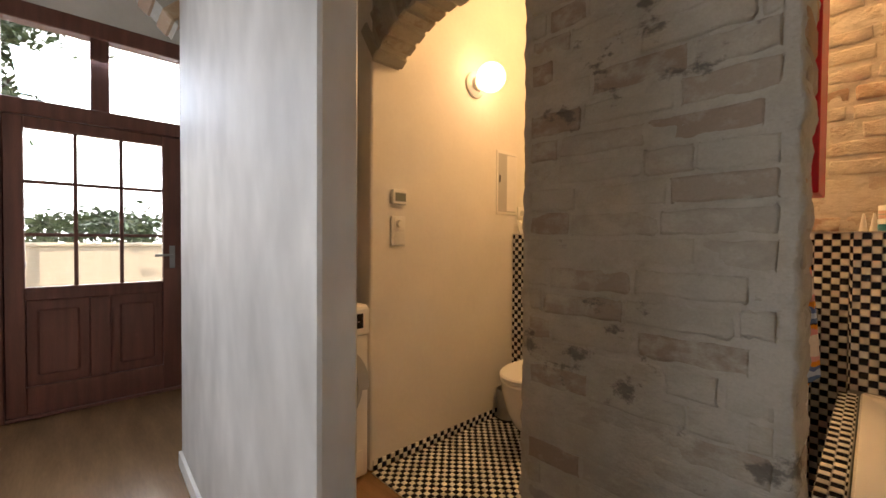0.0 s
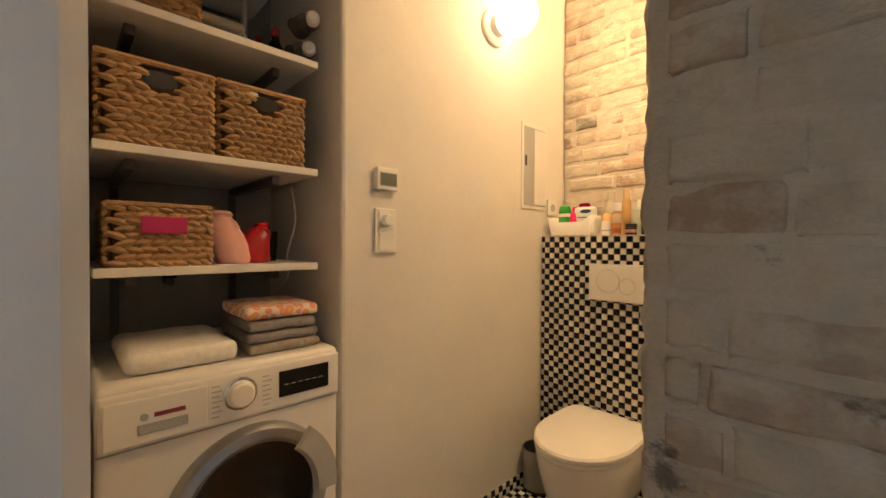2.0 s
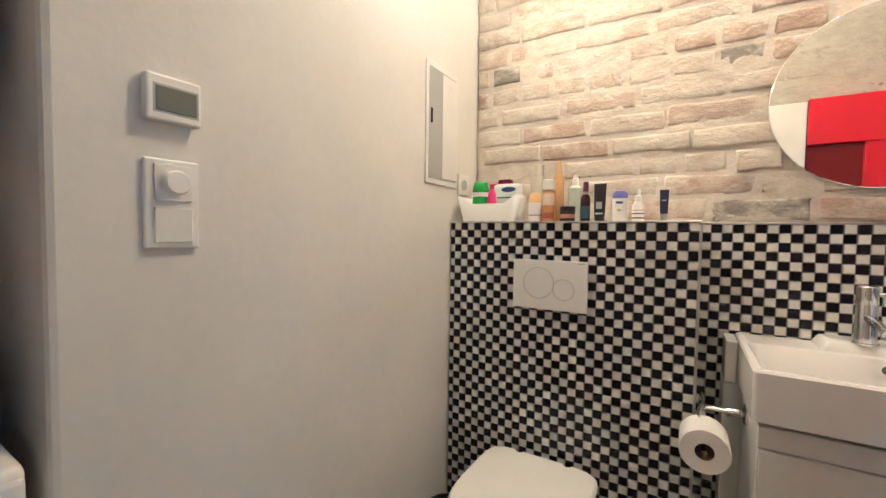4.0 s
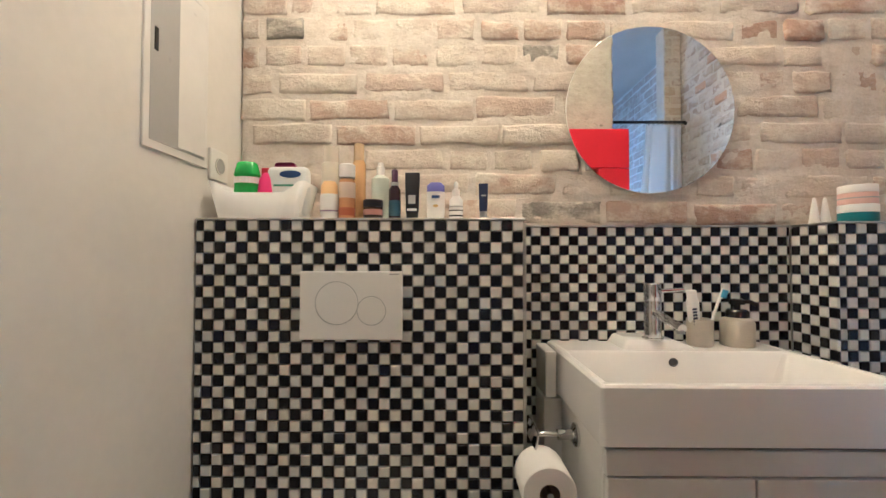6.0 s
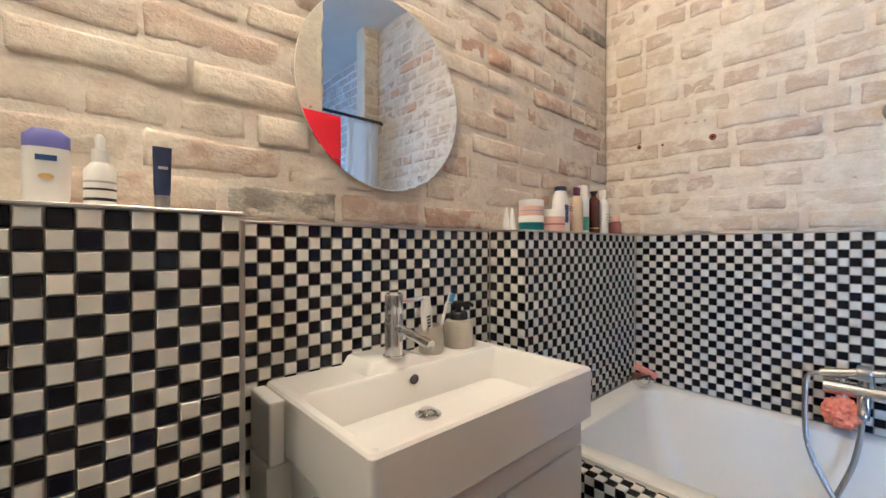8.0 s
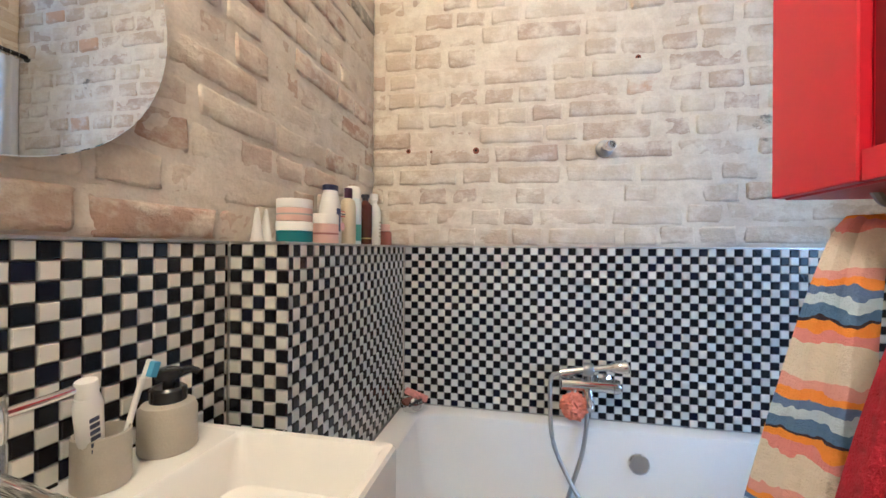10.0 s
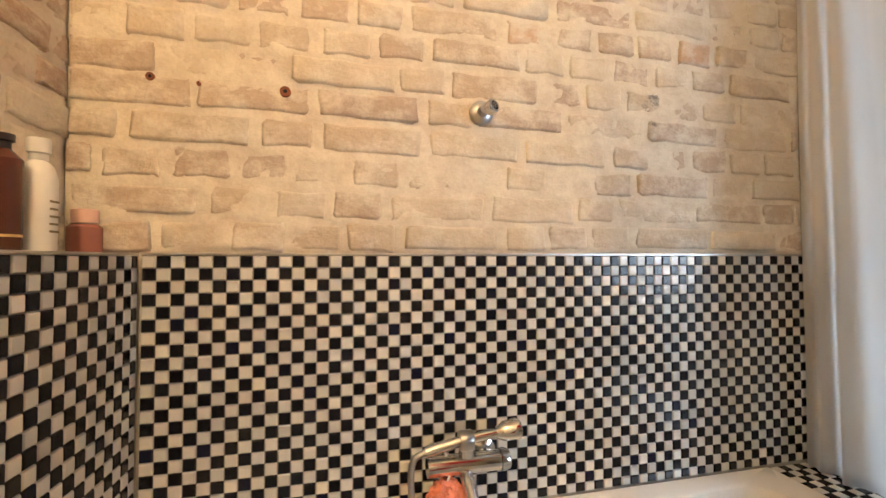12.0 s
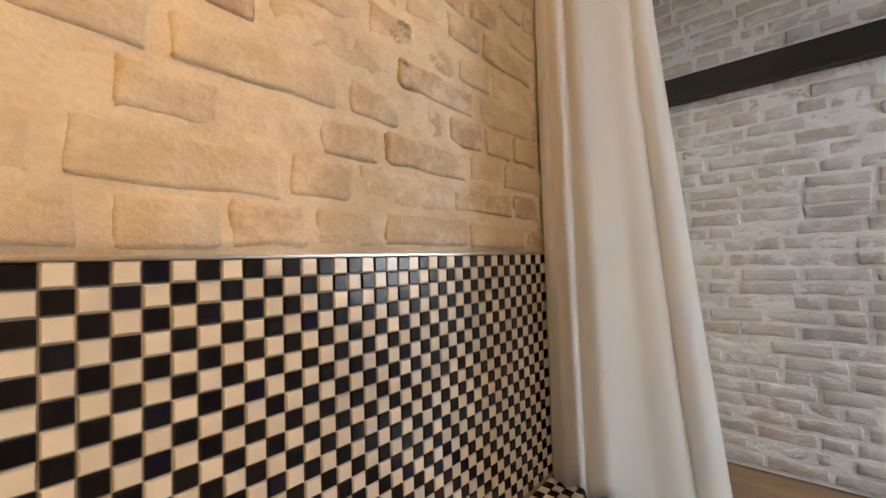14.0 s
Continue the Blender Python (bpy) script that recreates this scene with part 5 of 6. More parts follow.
for x_ in (-0.005, 0.025):
    bottle("cone_bottle", x_, 2.255, Z, [(0.013, 0), (0.0135, 0.002), (0.004, 0.070), (0.002, 0.074)], PW, "slim white cone-shaped tube", "tube", G2)
bottle("cream_jar", 0.075, 2.215, Z, [(0.040, 0), (0.041, 0.002), (0.041, 0.026)], plain("teal", (0.015, 0.16, 0.19)), "teal and white cream jar", "cream jar", G2, [(0.0415, 0.027), (0.0415, 0.046), (0.040, 0.048)], PW, lid="lid")
bottle("cream_jar", 0.075, 2.215, Z + 0.049, [(0.039, 0), (0.040, 0.002), (0.040, 0.030)], plain("blush", (0.80, 0.52, 0.44)), "blush pink cream jar stacked on another", "cream jar", G2, [(0.0405, 0.031), (0.0405, 0.049), (0.039, 0.051)], PW, [(0.014, 0.017, 0.0402, M["grey_plastic"])], lid="lid")
bottle("cream_jar", 0.195, 2.205, Z, [(0.037, 0), (0.038, 0.002), (0.038, 0.050)], plain("blush", (0.80, 0.52, 0.44)), "blush pink body butter jar with a white lid", "cream jar", G2, [(0.0385, 0.051), (0.0385, 0.074), (0.037, 0.076)], PW, [(0.022, 0.027, 0.0382, plain("rose print", (0.42, 0.16, 0.14)))], lid="lid")
b = bottle("body_lotion", 0.288, 2.235, Z, [(0.036, 0), (0.040, 0.006), (0.041, 0.07), (0.036, 0.11), (0.026, 0.145), (0.025, 0.152)], PW, "large white body lotion bottle with a navy cap", "lotion bottle", G2, [(0.0275, 0.152), (0.0275, 0.166), (0.025, 0.168)], plain("navy cap", (0.012, 0.02, 0.07)), [], 1.0, 0.75)
part("label", box(-0.022, -0.0312, 0.035, 0.002, -0.0304, 0.10, 0.0002, 1), plain("navy label", (0.02, 0.04, 0.14)), b, "navy label panel")
for i_, c_ in enumerate(((0.45, 0.02, 0.05), (0.02, 0.03, 0.12), (0.45, 0.02, 0.05))):
    part("stripe", box(0.006, -0.0308, 0.078 + 0.007 * i_, 0.034, -0.0300, 0.081 + 0.007 * i_), plain("stripe %d" % i_, c_), b)
part("flower", lathe([(0.013, 0), (0.013, 0.0008)], 16), plain("pale rose print", (0.72, 0.42, 0.42)), b, "", False, pose(0.016, -0.0305, 0.05, 90, 0, 0))
bottle("shower_gel", 0.385, 2.225, Z, [(0.028, 0), (0.031, 0.005), (0.031, 0.115), (0.026, 0.135), (0.016, 0.142)], plain("cream bottle", (0.66, 0.56, 0.38)), "cream shower gel bottle with a plum cap", "shower gel", G2, [(0.0165, 0.142), (0.0165, 0.172), (0.015, 0.174)], plain("plum cap", (0.06, 0.01, 0.05)), [], 1.0, 0.7)
b = bottle("shaving_foam", 0.455, 2.24, Z, [(0.025, 0), (0.0265, 0.004), (0.0265, 0.140), (0.022, 0.150)], plain("foam can", (0.70, 0.76, 0.76)), "white and green shaving foam can", "spray can", G2, [(0.0235, 0.150), (0.0235, 0.180), (0.018, 0.190), (0.008, 0.192)], PW, [(0.012, 0.065, 0.0268, plain("sea green print", (0.12, 0.42, 0.34)))])
bottle("shampoo", 0.520, 2.225, Z, [(0.022, 0), (0.0235, 0.003), (0.0235, 0.135), (0.010, 0.150)], plain("brown bottle", (0.09, 0.028, 0.018), 0.2), "brown shampoo bottle with a black pump", "shampoo", G2, [(0.010, 0.150), (0.010, 0.160), (0.014, 0.162), (0.014, 0.172)], PD, [(0.02, 0.024, 0.0237, plain("gold print", (0.62, 0.42, 0.14)))], lid="pump")
b = bottle("conditioner", 0.575, 2.215, Z, [(0.022, 0), (0.024, 0.004), (0.024, 0.118), (0.018, 0.138), (0.010, 0.146)], PW, "white conditioner bottle with a pump", "conditioner", G2, [(0.012, 0.146), (0.012, 0.156), (0.015, 0.158), (0.015, 0.180), (0.012, 0.182)], PW, lid="pump")
for z_ in range(5):
    part("print_bar", box(-0.013, -0.0250, 0.03 + 0.012 * z_, 0.008 - 0.003 * (z_ % 2), -0.0243, 0.0335 + 0.012 * z_), plain("olive print", (0.20, 0.16, 0.08)), b)
bottle("perfume", 0.700, 2.22, Z, [(0.026, 0), (0.027, 0.002), (0.027, 0.048), (0.020, 0.054)], plain("smoky rose", (0.36, 0.14, 0.11), 0.15), "small smoky rose jar with a pink cap", "perfume", G2, [(0.021, 0.056), (0.021, 0.080), (0.019, 0.082)], plain("blush", (0.80, 0.52, 0.44)))

# ---- bath ----
bt_ = thing("bathtub", 0.39, 1.366, 0, "white acrylic bathtub set into mosaic", "bathtub")
bx0, by0, bx1, by1 = -0.388, -0.854, 0.386, 0.796
loops = [rrect(bx0, by0, bx1, by1, 0.012, RIM - 0.03), rrect(bx0, by0, bx1, by1, 0.012, RIM - 0.006), rrect(bx0 + 0.006, by0 + 0.006, bx1 - 0.006, by1 - 0.006, 0.012, RIM),
         rrect(bx0 + 0.055, by0 + 0.07, bx1 - 0.05, by1 - 0.075, 0.07, RIM), rrect(bx0 + 0.066, by0 + 0.082, bx1 - 0.060, by1 - 0.088, 0.08, RIM - 0.010),
         rrect(bx0 + 0.085, by0 + 0.12, bx1 - 0.078, by1 - 0.13, 0.11, RIM - 0.22), rrect(bx0 + 0.12, by0 + 0.20, bx1 - 0.11, by1 - 0.24, 0.13, RIM - 0.39), rrect(bx0 + 0.18, by0 + 0.28, bx1 - 0.17, by1 - 0.33, 0.12, RIM - 0.42)]
tub_bm = loft(loops)
bmesh.ops.delete(tub_bm, geom=[max((f_ for f_ in tub_bm.faces if abs(f_.calc_center_median().z - RIM + 0.03) < 0.002), key=lambda f_: f_.calc_area())], context="FACES_ONLY")
part("tub", tub_bm, M["acrylic"], bt_, "", True)
part("overflow_knob", lathe([(0.032, 0), (0.034, 0.004), (0.034, 0.016), (0.030, 0.020), (0.004, 0.021)], 30), M["chrome"], bt_, "chrome overflow knob", True, pose(0.323, -0.066, 0.455, 0, -80, 0))
mx_ = thing("bath_mixer", XE - 0.012, 1.465, 0.718, "chrome bath mixer tap with hand shower on the mosaic wall", "mixer tap")
for y in (-0.06, 0.06):
    part("rose", lathe([(0.033, 0), (0.033, 0.006), (0.018, 0.012), (0.016, 0.045)], 24), M["chrome"], mx_, "", True, pose(0, y, -0.01, 0, -90, 0))
part("body", tube([(-0.055, -0.085, -0.01), (-0.055, -0.08, -0.01), (-0.055, 0.085, -0.01), (-0.055, 0.09, -0.01)], 0.023, 20), M["chrome"], mx_, "", True)
part("end_cap", lathe([(0.025, 0), (0.026, 0.01), (0.022, 0.022)], 22), M["chrome"], mx_, "", True, pose(-0.055, -0.086, -0.01, 90, 0, 0))
part("neck", lathe([(0.02, 0), (0.017, 0.03), (0.017, 0.045)], 20), M["chrome"], mx_, "", True, pose(-0.055, -0.005, 0.008))
part("spout", tube(spline([(-0.055, 0, -0.025), (-0.085, 0, -0.04), (-0.12, 0, -0.06), (-0.125, 0, -0.075)], 5), 0.016, 14, 0.013), M["chrome"], mx_, "", True)
hs = part("hand_shower", tube(spline([(-0.065, 0.095, 0.030), (-0.066, 0.05, 0.040), (-0.068, 0.0, 0.050), (-0.07, -0.075, 0.060)], 6), 0.013, 16, 0.011), M["chrome"], mx_, "chrome hand shower lying in its cradle", True)
part("spray_head", lathe([(0.013, 0), (0.022, 0.02), (0.024, 0.055), (0.020, 0.06)], 22), M["chrome"], hs, "", True, pose(-0.07, -0.072, 0.0595, 83, 0, 0))
part("cradle", lathe([(0.021, -0.016), (0.023, -0.012), (0.023, 0.012), (0.021, 0.016)], 20, cap=True), M["steel"], mx_, "", True, pose(-0.066, 0.0, 0.048, 90, 0, 0))
hose = spline([(-0.065, 0.095, 0.030), (-0.07, 0.125, 0.012), (-0.085, 0.130, -0.06), (-0.11, 0.12, -0.20), (-0.13, 0.06, -0.33), (-0.16, -0.01, -0.43), (-0.20, -0.06, -0.50), (-0.19, 0.02, -0.51), (-0.15, 0.08, -0.42), (-0.10, 0.02, -0.22), (-0.075, 0.0, -0.07)], 8)
part("hose", tube(hose, 0.0075, 10), M["steel"], mx_, "ribbed metal shower hose", True)
sp = thing("bath_puff", XE - 0.085, 1.512, 0.636, "coral mesh bath puff hanging on the mixer", "bath puff")
pf = bmesh.new()
bmesh.ops.create_icosphere(pf, subdivisions=4, radius=0.048)
for v in pf.verts:
    d_ = v.co.normalized()
    v.co = d_ * (0.043 + 0.014 * noise.noise(d_ * 5.5) + 0.010 * abs(noise.noise(d_ * 12)))
part("mesh", pf, M["coral"], sp, "", True)
part("cord", tube(spline([(0, 0, 0.04), (0.01, -0.012, 0.075), (0.02, 0.0, 0.10)], 6), 0.0025, 6), PW, sp, "white cord")
sm = thing("shower_mount", XE - 0.011, 1.404, 1.558, "chrome hand shower wall mount on the brick", "shower mount")
part("disc", lathe([(0.031, -0.010), (0.031, 0.006), (0.026, 0.011), (0.014, 0.014), (0.013, 0.035)], 28), M["steel"], sm, "", True, pose(0, 0, 0, 0, -90, 0))
part("holder", lathe([(0.016, 0), (0.018, 0.006), (0.017, 0.022), (0.012, 0.023), (0.012, 0.004)], 22), M["chrome"], sm, "", True, pose(-0.034, -0.008, -0.002, 0, -78, 25))
sx = thing("soap_dish", 0.690, 2.100, RIM + 0.001, "round chrome soap dish on the bath rim", "soap dish")
part("bowl", lathe([(0.012, 0), (0.036, 0.010), (0.048, 0.030), (0.047, 0.040), (0.044, 0.039), (0.034, 0.016)], 28), M["chrome"], sx, "", True)
part("handle", tube(spline([(-0.047, 0, 0.038), (-0.02, -0.03, 0.052), (0.03, -0.04, 0.042)], 6), 0.005, 8), M["rubber"], sx)
sg = thing("bath_sponge", 0.705, 2.095, RIM + 0.036, "pink wedge of bath sponge in the soap dish", "sponge")
part("sponge", turn(box(-0.030, -0.045, 0, 0.030, 0.045, 0.026, 0.005), pose(0, 0, 0.012, 24, 18, 20)), M["sponge"], sg, "", True)
for y_, z_, r_ in ((1.876, 1.572, 0.008), (2.150, 1.580, 0.006), (1.291, 1.884, 0.006), (2.056, 1.574, 0.003), (1.652, 1.555, 0.003)):
    ho = thing("drill_hole", XE - 0.0105, y_, z_, "old drilled hole with rust-brown plug in the brick", "drill hole", "drill holes")
    part("plug", lathe([(r_ * 1.6, -0.010), (r_ * 1.5, 0.0015), (r_, 0.0016), (r_ * 0.9, 0.0005)], 12), plain("rust plug", (0.22, 0.06, 0.02), 0.8), ho, "", True, pose(0, 0, 0, 0, -90, 0))
    part("bore", lathe([(r_ * 0.6, 0.0017), (r_ * 0.55, 0.0019)], 10), M["dark_plastic"], ho, "", False, pose(0, 0, 0, 0, -90, 0))

# ---- curtain ----
CY = 0.404
rd = thing("curtain_rod", 0.36, CY, 2.139, "dark thin curtain rod across the bath opening", "curtain rod")
part("rod", tube([(-0.425, 0, 0), (0.0, 0, 0), (0.427, 0, 0)], 0.011, 14), M["black_steel"], rd, "", True)
for x_ in (-0.425, 0.425):
    part("flange", lathe([(0.022, -0.004), (0.022, 0.004)], 18), M["black_steel"], rd, "", True, pose(x_, 0, 0, 0, 90, 0))
cu = thing("shower_curtain", 0.60, CY, 0, "white cloth shower curtain drawn aside in soft folds", "curtain")
NU, NV = 170, 40
cm = bmesh.new()
grid = []
for j in range(NV + 1):
    v = j / NV
    z = 2.124 - v * 1.554
    xl = 0.482 - 0.130 * v ** 1.15
    xr = 0.757 - 0.004 * v
    row = []
    for i in range(NU + 1):
        u = i / NU
        amp = (0.010 + 0.013 * v) * (0.55 + 0.45 * math.sin(9 * u + 1.3)) * min(1.0, 6 * (1 - u) + 0.25)
        ph = 2 * math.pi * (5.2 * u + 0.42 * math.sin(4.3 * u + 1.0) + 0.22 * v * math.sin(6 * u + 0.6))
        x = xl + (xr - xl) * u + 0.012 * math.cos(ph) * (0.4 + v) * (1 - u) + 0.004 * noise.noise(Vector((u * 9, v * 2.2, 1)))
        y = CY + amp * math.sin(ph) - 0.010 * u + 0.007 * noise.noise(Vector((u * 5, v * 3, 7)))
        row.append(cm.verts.new((x - 0.60, y - CY, z)))
    grid.append(row)
for j in range(NV):
    for i in range(NU):
        cm.faces.new((grid[j][i], grid[j][i + 1], grid[j + 1][i + 1], grid[j + 1][i]))
co = part("cloth", cm, M["curtain"], cu, "", True)
co.modifiers.new("cloth", "SOLIDIFY").thickness = 0.0015
for k in range(8):
    x_ = -0.09 + 0.23 * k / 7
    part("ring", turn(lathe([(0.015, -0.0015), (0.0175, -0.0015), (0.0175, 0.0015), (0.015, 0.0015), (0.015, -0.0015)], 18, cap=False), Matrix.Rotation(radians(90), 4, "Y")), M["chrome"], cu, "", False, pose(x_, 0.0, 2.134))

# ---- red cabinet and towels on the back of the pier ----
rc = thing("wall_cabinet", -0.06, PIER_B + 0.008, 1.265, "red lacquered wall cabinet with an open compartment", "cabinet")
part("carcass", box(-0.36, 0.0, 0.0, 0.0, 0.154, 0.53, 0.002, 1), M["red_lacquer"], rc)
part("door", box(-0.36, 0.155, 0.235 + 0.085, 0.0, 0.171, 0.53, 0.002, 1), M["red_lacquer"], rc)
part("door", box(-0.165, 0.155, 0.002, 0.0, 0.171, 0.317, 0.002, 1), M["red_lacquer"], rc)
# flat sheet; the compartment's inner shade is put into its dark red
part("compartment_shade", box(-0.36, 0.1552, 0.04, -0.168, 0.156, 0.316), plain("shaded red inside", (0.16, 0.005, 0.01)), rc, "dark red sheet painted as the shaded open compartment")
part("shelf_edge", box(-0.36, 0.1552, 0.002, -0.168, 0.169, 0.038, 0.001), M["red_lacquer"], rc)
part("side_unit", box(-0.62, 0.0, 0.10, -0.364, 0.168, 0.52, 0.002, 1), M["white_lacquer"], rc, "white side unit")


def striped_mat():
    m = mat("striped terry", (0.7, 0.6, 0.5), 0.95, var=0.2, scale=60, fine=450, bump=0.8)
    nt = m.node_tree
    N, L = nt.nodes.new, nt.links.new
    b = nt.nodes["Principled BSDF"]
    tc = N("ShaderNodeTexCoord")
    nz = N("ShaderNodeTexNoise")
    nz.inputs["Scale"].default_value = 34
    L(tc.outputs["Object"], nz.inputs["Vector"])
    sep = N("ShaderNodeSeparateXYZ")
    L(tc.outputs["Object"], sep.inputs[0])
    ad = N("ShaderNodeMath")
    ad.operation = "MULTIPLY_ADD"
    ad.inputs[1].default_value = 0.032
    L(nz.outputs[0], ad.inputs[0])
    L(sep.outputs["Z"], ad.inputs[2])
    md = N("ShaderNodeMath")
    md.operation = "WRAP"
    md.inputs[1].default_value, md.inputs[2].default_value = 0.0, 0.15
    L(ad.outputs[0], md.inputs[0])
    dv = N("ShaderNodeMath")
    dv.operation = "DIVIDE"
    dv.inputs[1].default_value = 0.15
    L(md.outputs[0], dv.inputs[0])
    r = N("ShaderNodeValToRGB")
    r.color_ramp.interpolation = "CONSTANT"
    cols = [(0, (0.80, 0.72, 0.62)), (0.20, (0.78, 0.30, 0.27)), (0.30, (0.90, 0.33, 0.03)), (0.39, (0.03, 0.02, 0.04)), (0.42, (0.10, 0.20, 0.42)), (0.52, (0.55, 0.68, 0.82)),
            (0.62, (0.12, 0.20, 0.45)), (0.70, (0.90, 0.34, 0.04)), (0.78, (0.80, 0.40, 0.36)), (0.88, (0.82, 0.74, 0.64))]
    e = r.color_ramp.elements
    e[0].position, e[0].color = 0, (*cols[0][1], 1)
    e[1].position, e[1].color = cols[1][0], (*cols[1][1], 1)
    for p_, c_ in cols[2:]:
        e.new(p_).color = (*c_, 1)
    L(dv.outputs[0], r.inputs[0])
    L(r.outputs[0], b.inputs["Base Color"])
    return m


M["striped"] = striped_mat()


def hung_towel(name, x, y, ztop, zbot, w_top, w_bot, m, label, seed, lean=0.0, depth=0.05, out=0.0):
    """A towel hung from one hook: narrow folds at the top that widen downwards."""
    t = thing(name, x, y, 0, label, "towel", "hanging towels")
    bm_ = bmesh.new()
    nu, nv = 44, 30
    g_ = []
    for j in range(nv + 1):
        v = j / nv
        w = w_top + (w_bot - w_top) * v ** 0.7
        row_ = []
        for i in range(nu):
            a = 2 * math.pi * i / nu
            k = 1 + 0.20 * math.sin(4 * a + seed + 1.5 * v) + 0.10 * math.sin(9 * a + 2 * seed)
            row_.append(bm_.verts.new((w / 2 * k * math.cos(a) + lean * v, depth * (0.35 + 0.65 * v) * k * math.sin(a) + out * v ** 0.55, ztop + (zbot - ztop) * v + 0.02 * v * math.sin(3 * a + seed))))
        g_.append(row_)
    for j in range(nv):
        for i in range(nu):
            bm_.faces.new((g_[j][i], g_[j][(i + 1) % nu], g_[j + 1][(i + 1) % nu], g_[j + 1][i]))
    bm_.faces.new(g_[0])
    bm_.faces.new(list(reversed(g_[-1])))
    bmesh.ops.recalc_face_normals(bm_, faces=bm_.faces)
    part("cloth", bm_, m, t, "", True)
    part("hook", tube(spline([(0, -depth - 0.01, ztop + 0.02), (0, -0.02, ztop + 0.015), (0, 0.0, ztop + 0.035)], 5), 0.006, 8), M["steel"], t, "steel hook")
    return t


hung_towel("bath_towel", -0.135, PIER_B + 0.10, 1.235, 0.80, 0.05, 0.125, M["striped"], "multicoloured striped bath towel hanging from a hook", 1, 0.0, 0.065, 0.07)
hung_towel("bath_towel", -0.275, PIER_B + 0.092, 1.20, 0.42, 0.05, 0.13, M["terry_red"], "crimson bath towel hanging from a hook", 3, 0.0, 0.062, 0.14)
hung_towel("bath_towel", -0.118, PIER_B + 0.028, 0.93, 0.36, 0.03, 0.075, M["terry_blue"], "slate blue hand towel at the edge of the pier", 5, 0.01, 0.020)

# ---- mosaic, piece by piece ----
P = 0.0267
TS = 0.0245


def tile_mesh(name, m):
    """One glazed mosaic tile lying in x-y, its face towards +z, with rounded edges."""
    a, b = TS / 2, TS / 2 - 0.0016
    v = [(-a, -a, 0), (a, -a, 0), (a, a, 0), (-a, a, 0), (-a, -a, TILE_D - 0.0022), (a, -a, TILE_D - 0.0022), (a, a, TILE_D - 0.0022), (-a, a, TILE_D - 0.0022),
         (-b, -b, TILE_D), (b, -b, TILE_D), (b, b, TILE_D), (-b, b, TILE_D)]
    f = [(8, 9, 10, 11)]
    for i in range(4):
        k = (i + 1) % 4
        f += [(i, k, 4 + k, 4 + i), (4 + i, 4 + k, 8 + k, 8 + i)]
    me = bpy.data.meshes.new(name)
    me.from_pydata(v, [], f)
    me.materials.append(m)
    return me, v, f


TW, TV, TF = tile_mesh("mosaic_tile", M["white_tile"])
TB, _, _ = tile_mesh("mosaic_tile", M["black_tile"])


def mosaic(parent, origin, u, v, n, width, height, phase=0, u0=0.0, near=None, holes=(), limit=300, seed=0, pu=P, pv=P):
    """Tiles a rectangle. origin: corner; u, v: directions in the plane; n: outward. Row 0 lies at origin, rows go along v.
    u0: width of the cut column at the start. near: (u, v) about which the single pieces are picked."""
    rng = random.Random(seed)
    o, u, v, n = Vector(origin), Vector(u), Vector(v), Vector(n)
    cells = []
    c = -1 if u0 > 0 else 0
    cols = []
    x = u0
    if u0 > 0.004:
        cols.append((-1, 0, u0))
    k = 0
    while x < width - 0.003:
        w = min(pu, width - x)
        cols.append((k, x, w))
        x += pu
        k += 1
    rows = []
    y, r = 0.0, 0
    while y < height - 0.003:
        rows.append((r, y, min(pv, height - y)))
        y += pv
        r += 1
    for ci, x0, w in cols:
        for ri, y0, h in rows:
            cu_, cv_ = x0 + w / 2, y0 + h / 2
            if any(a0 < cu_ < a1 and b0 < cv_ < b1 for a0, b0, a1, b1 in holes):
                continue
            cells.append((cu_, cv_, w, h, (ci + ri + phase) % 2))
    if near is not None:
        cells.sort(key=lambda q: (q[0] - near[0]) ** 2 + (q[1] - near[1]) ** 2)
    basis = Matrix((u, v, n)).transposed().to_4x4()
    if u.cross(v).dot(n) < 0:
        basis = Matrix((v, u, n)).transposed().to_4x4()
        swap = True
    else:
        swap = False
    joined = [([], []), ([], [])]
    for i, (cu_, cv_, w, h, dark) in enumerate(cells):
        g = P - TS
        sx, sy = max(0.15, (w - g) / TS), max(0.15, (h - g) / TS)
        if swap:
            sx, sy = sy, sx
        loc = o + u * cu_ + v * cv_ + n * rng.uniform(-0.0004, 0.0003)
        tilt = Matrix.Rotation(rng.gauss(0, 0.006), 4, "X") @ Matrix.Rotation(rng.gauss(0, 0.006), 4, "Y")
        m = Matrix.Translation(loc) @ basis @ tilt @ Matrix.Diagonal((sx, sy, 1, 1))
        if i < limit:
            ob = new("mosaic_tile", TB if dark else TW)
            ob.parent = parent
            ob.matrix_basis = m
        else:
            vs, fs = joined[dark]
            k0 = len(vs)
            vs += [tuple(m @ Vector(p)) for p in TV]
            fs += [tuple(k0 + q for q in f) for f in TF]
    for dark, (vs, fs) in enumerate(joined):
        if vs:
            me = bpy.data.meshes.new("mosaic_field")
            me.from_pydata(vs, [], fs)
            me.materials.append(M["black_tile_j"] if dark else M["white_tile_j"])
            ob = new("mosaic_field", me)
            ob.parent = parent
            tagged(ob, "", "", "", "stuff")


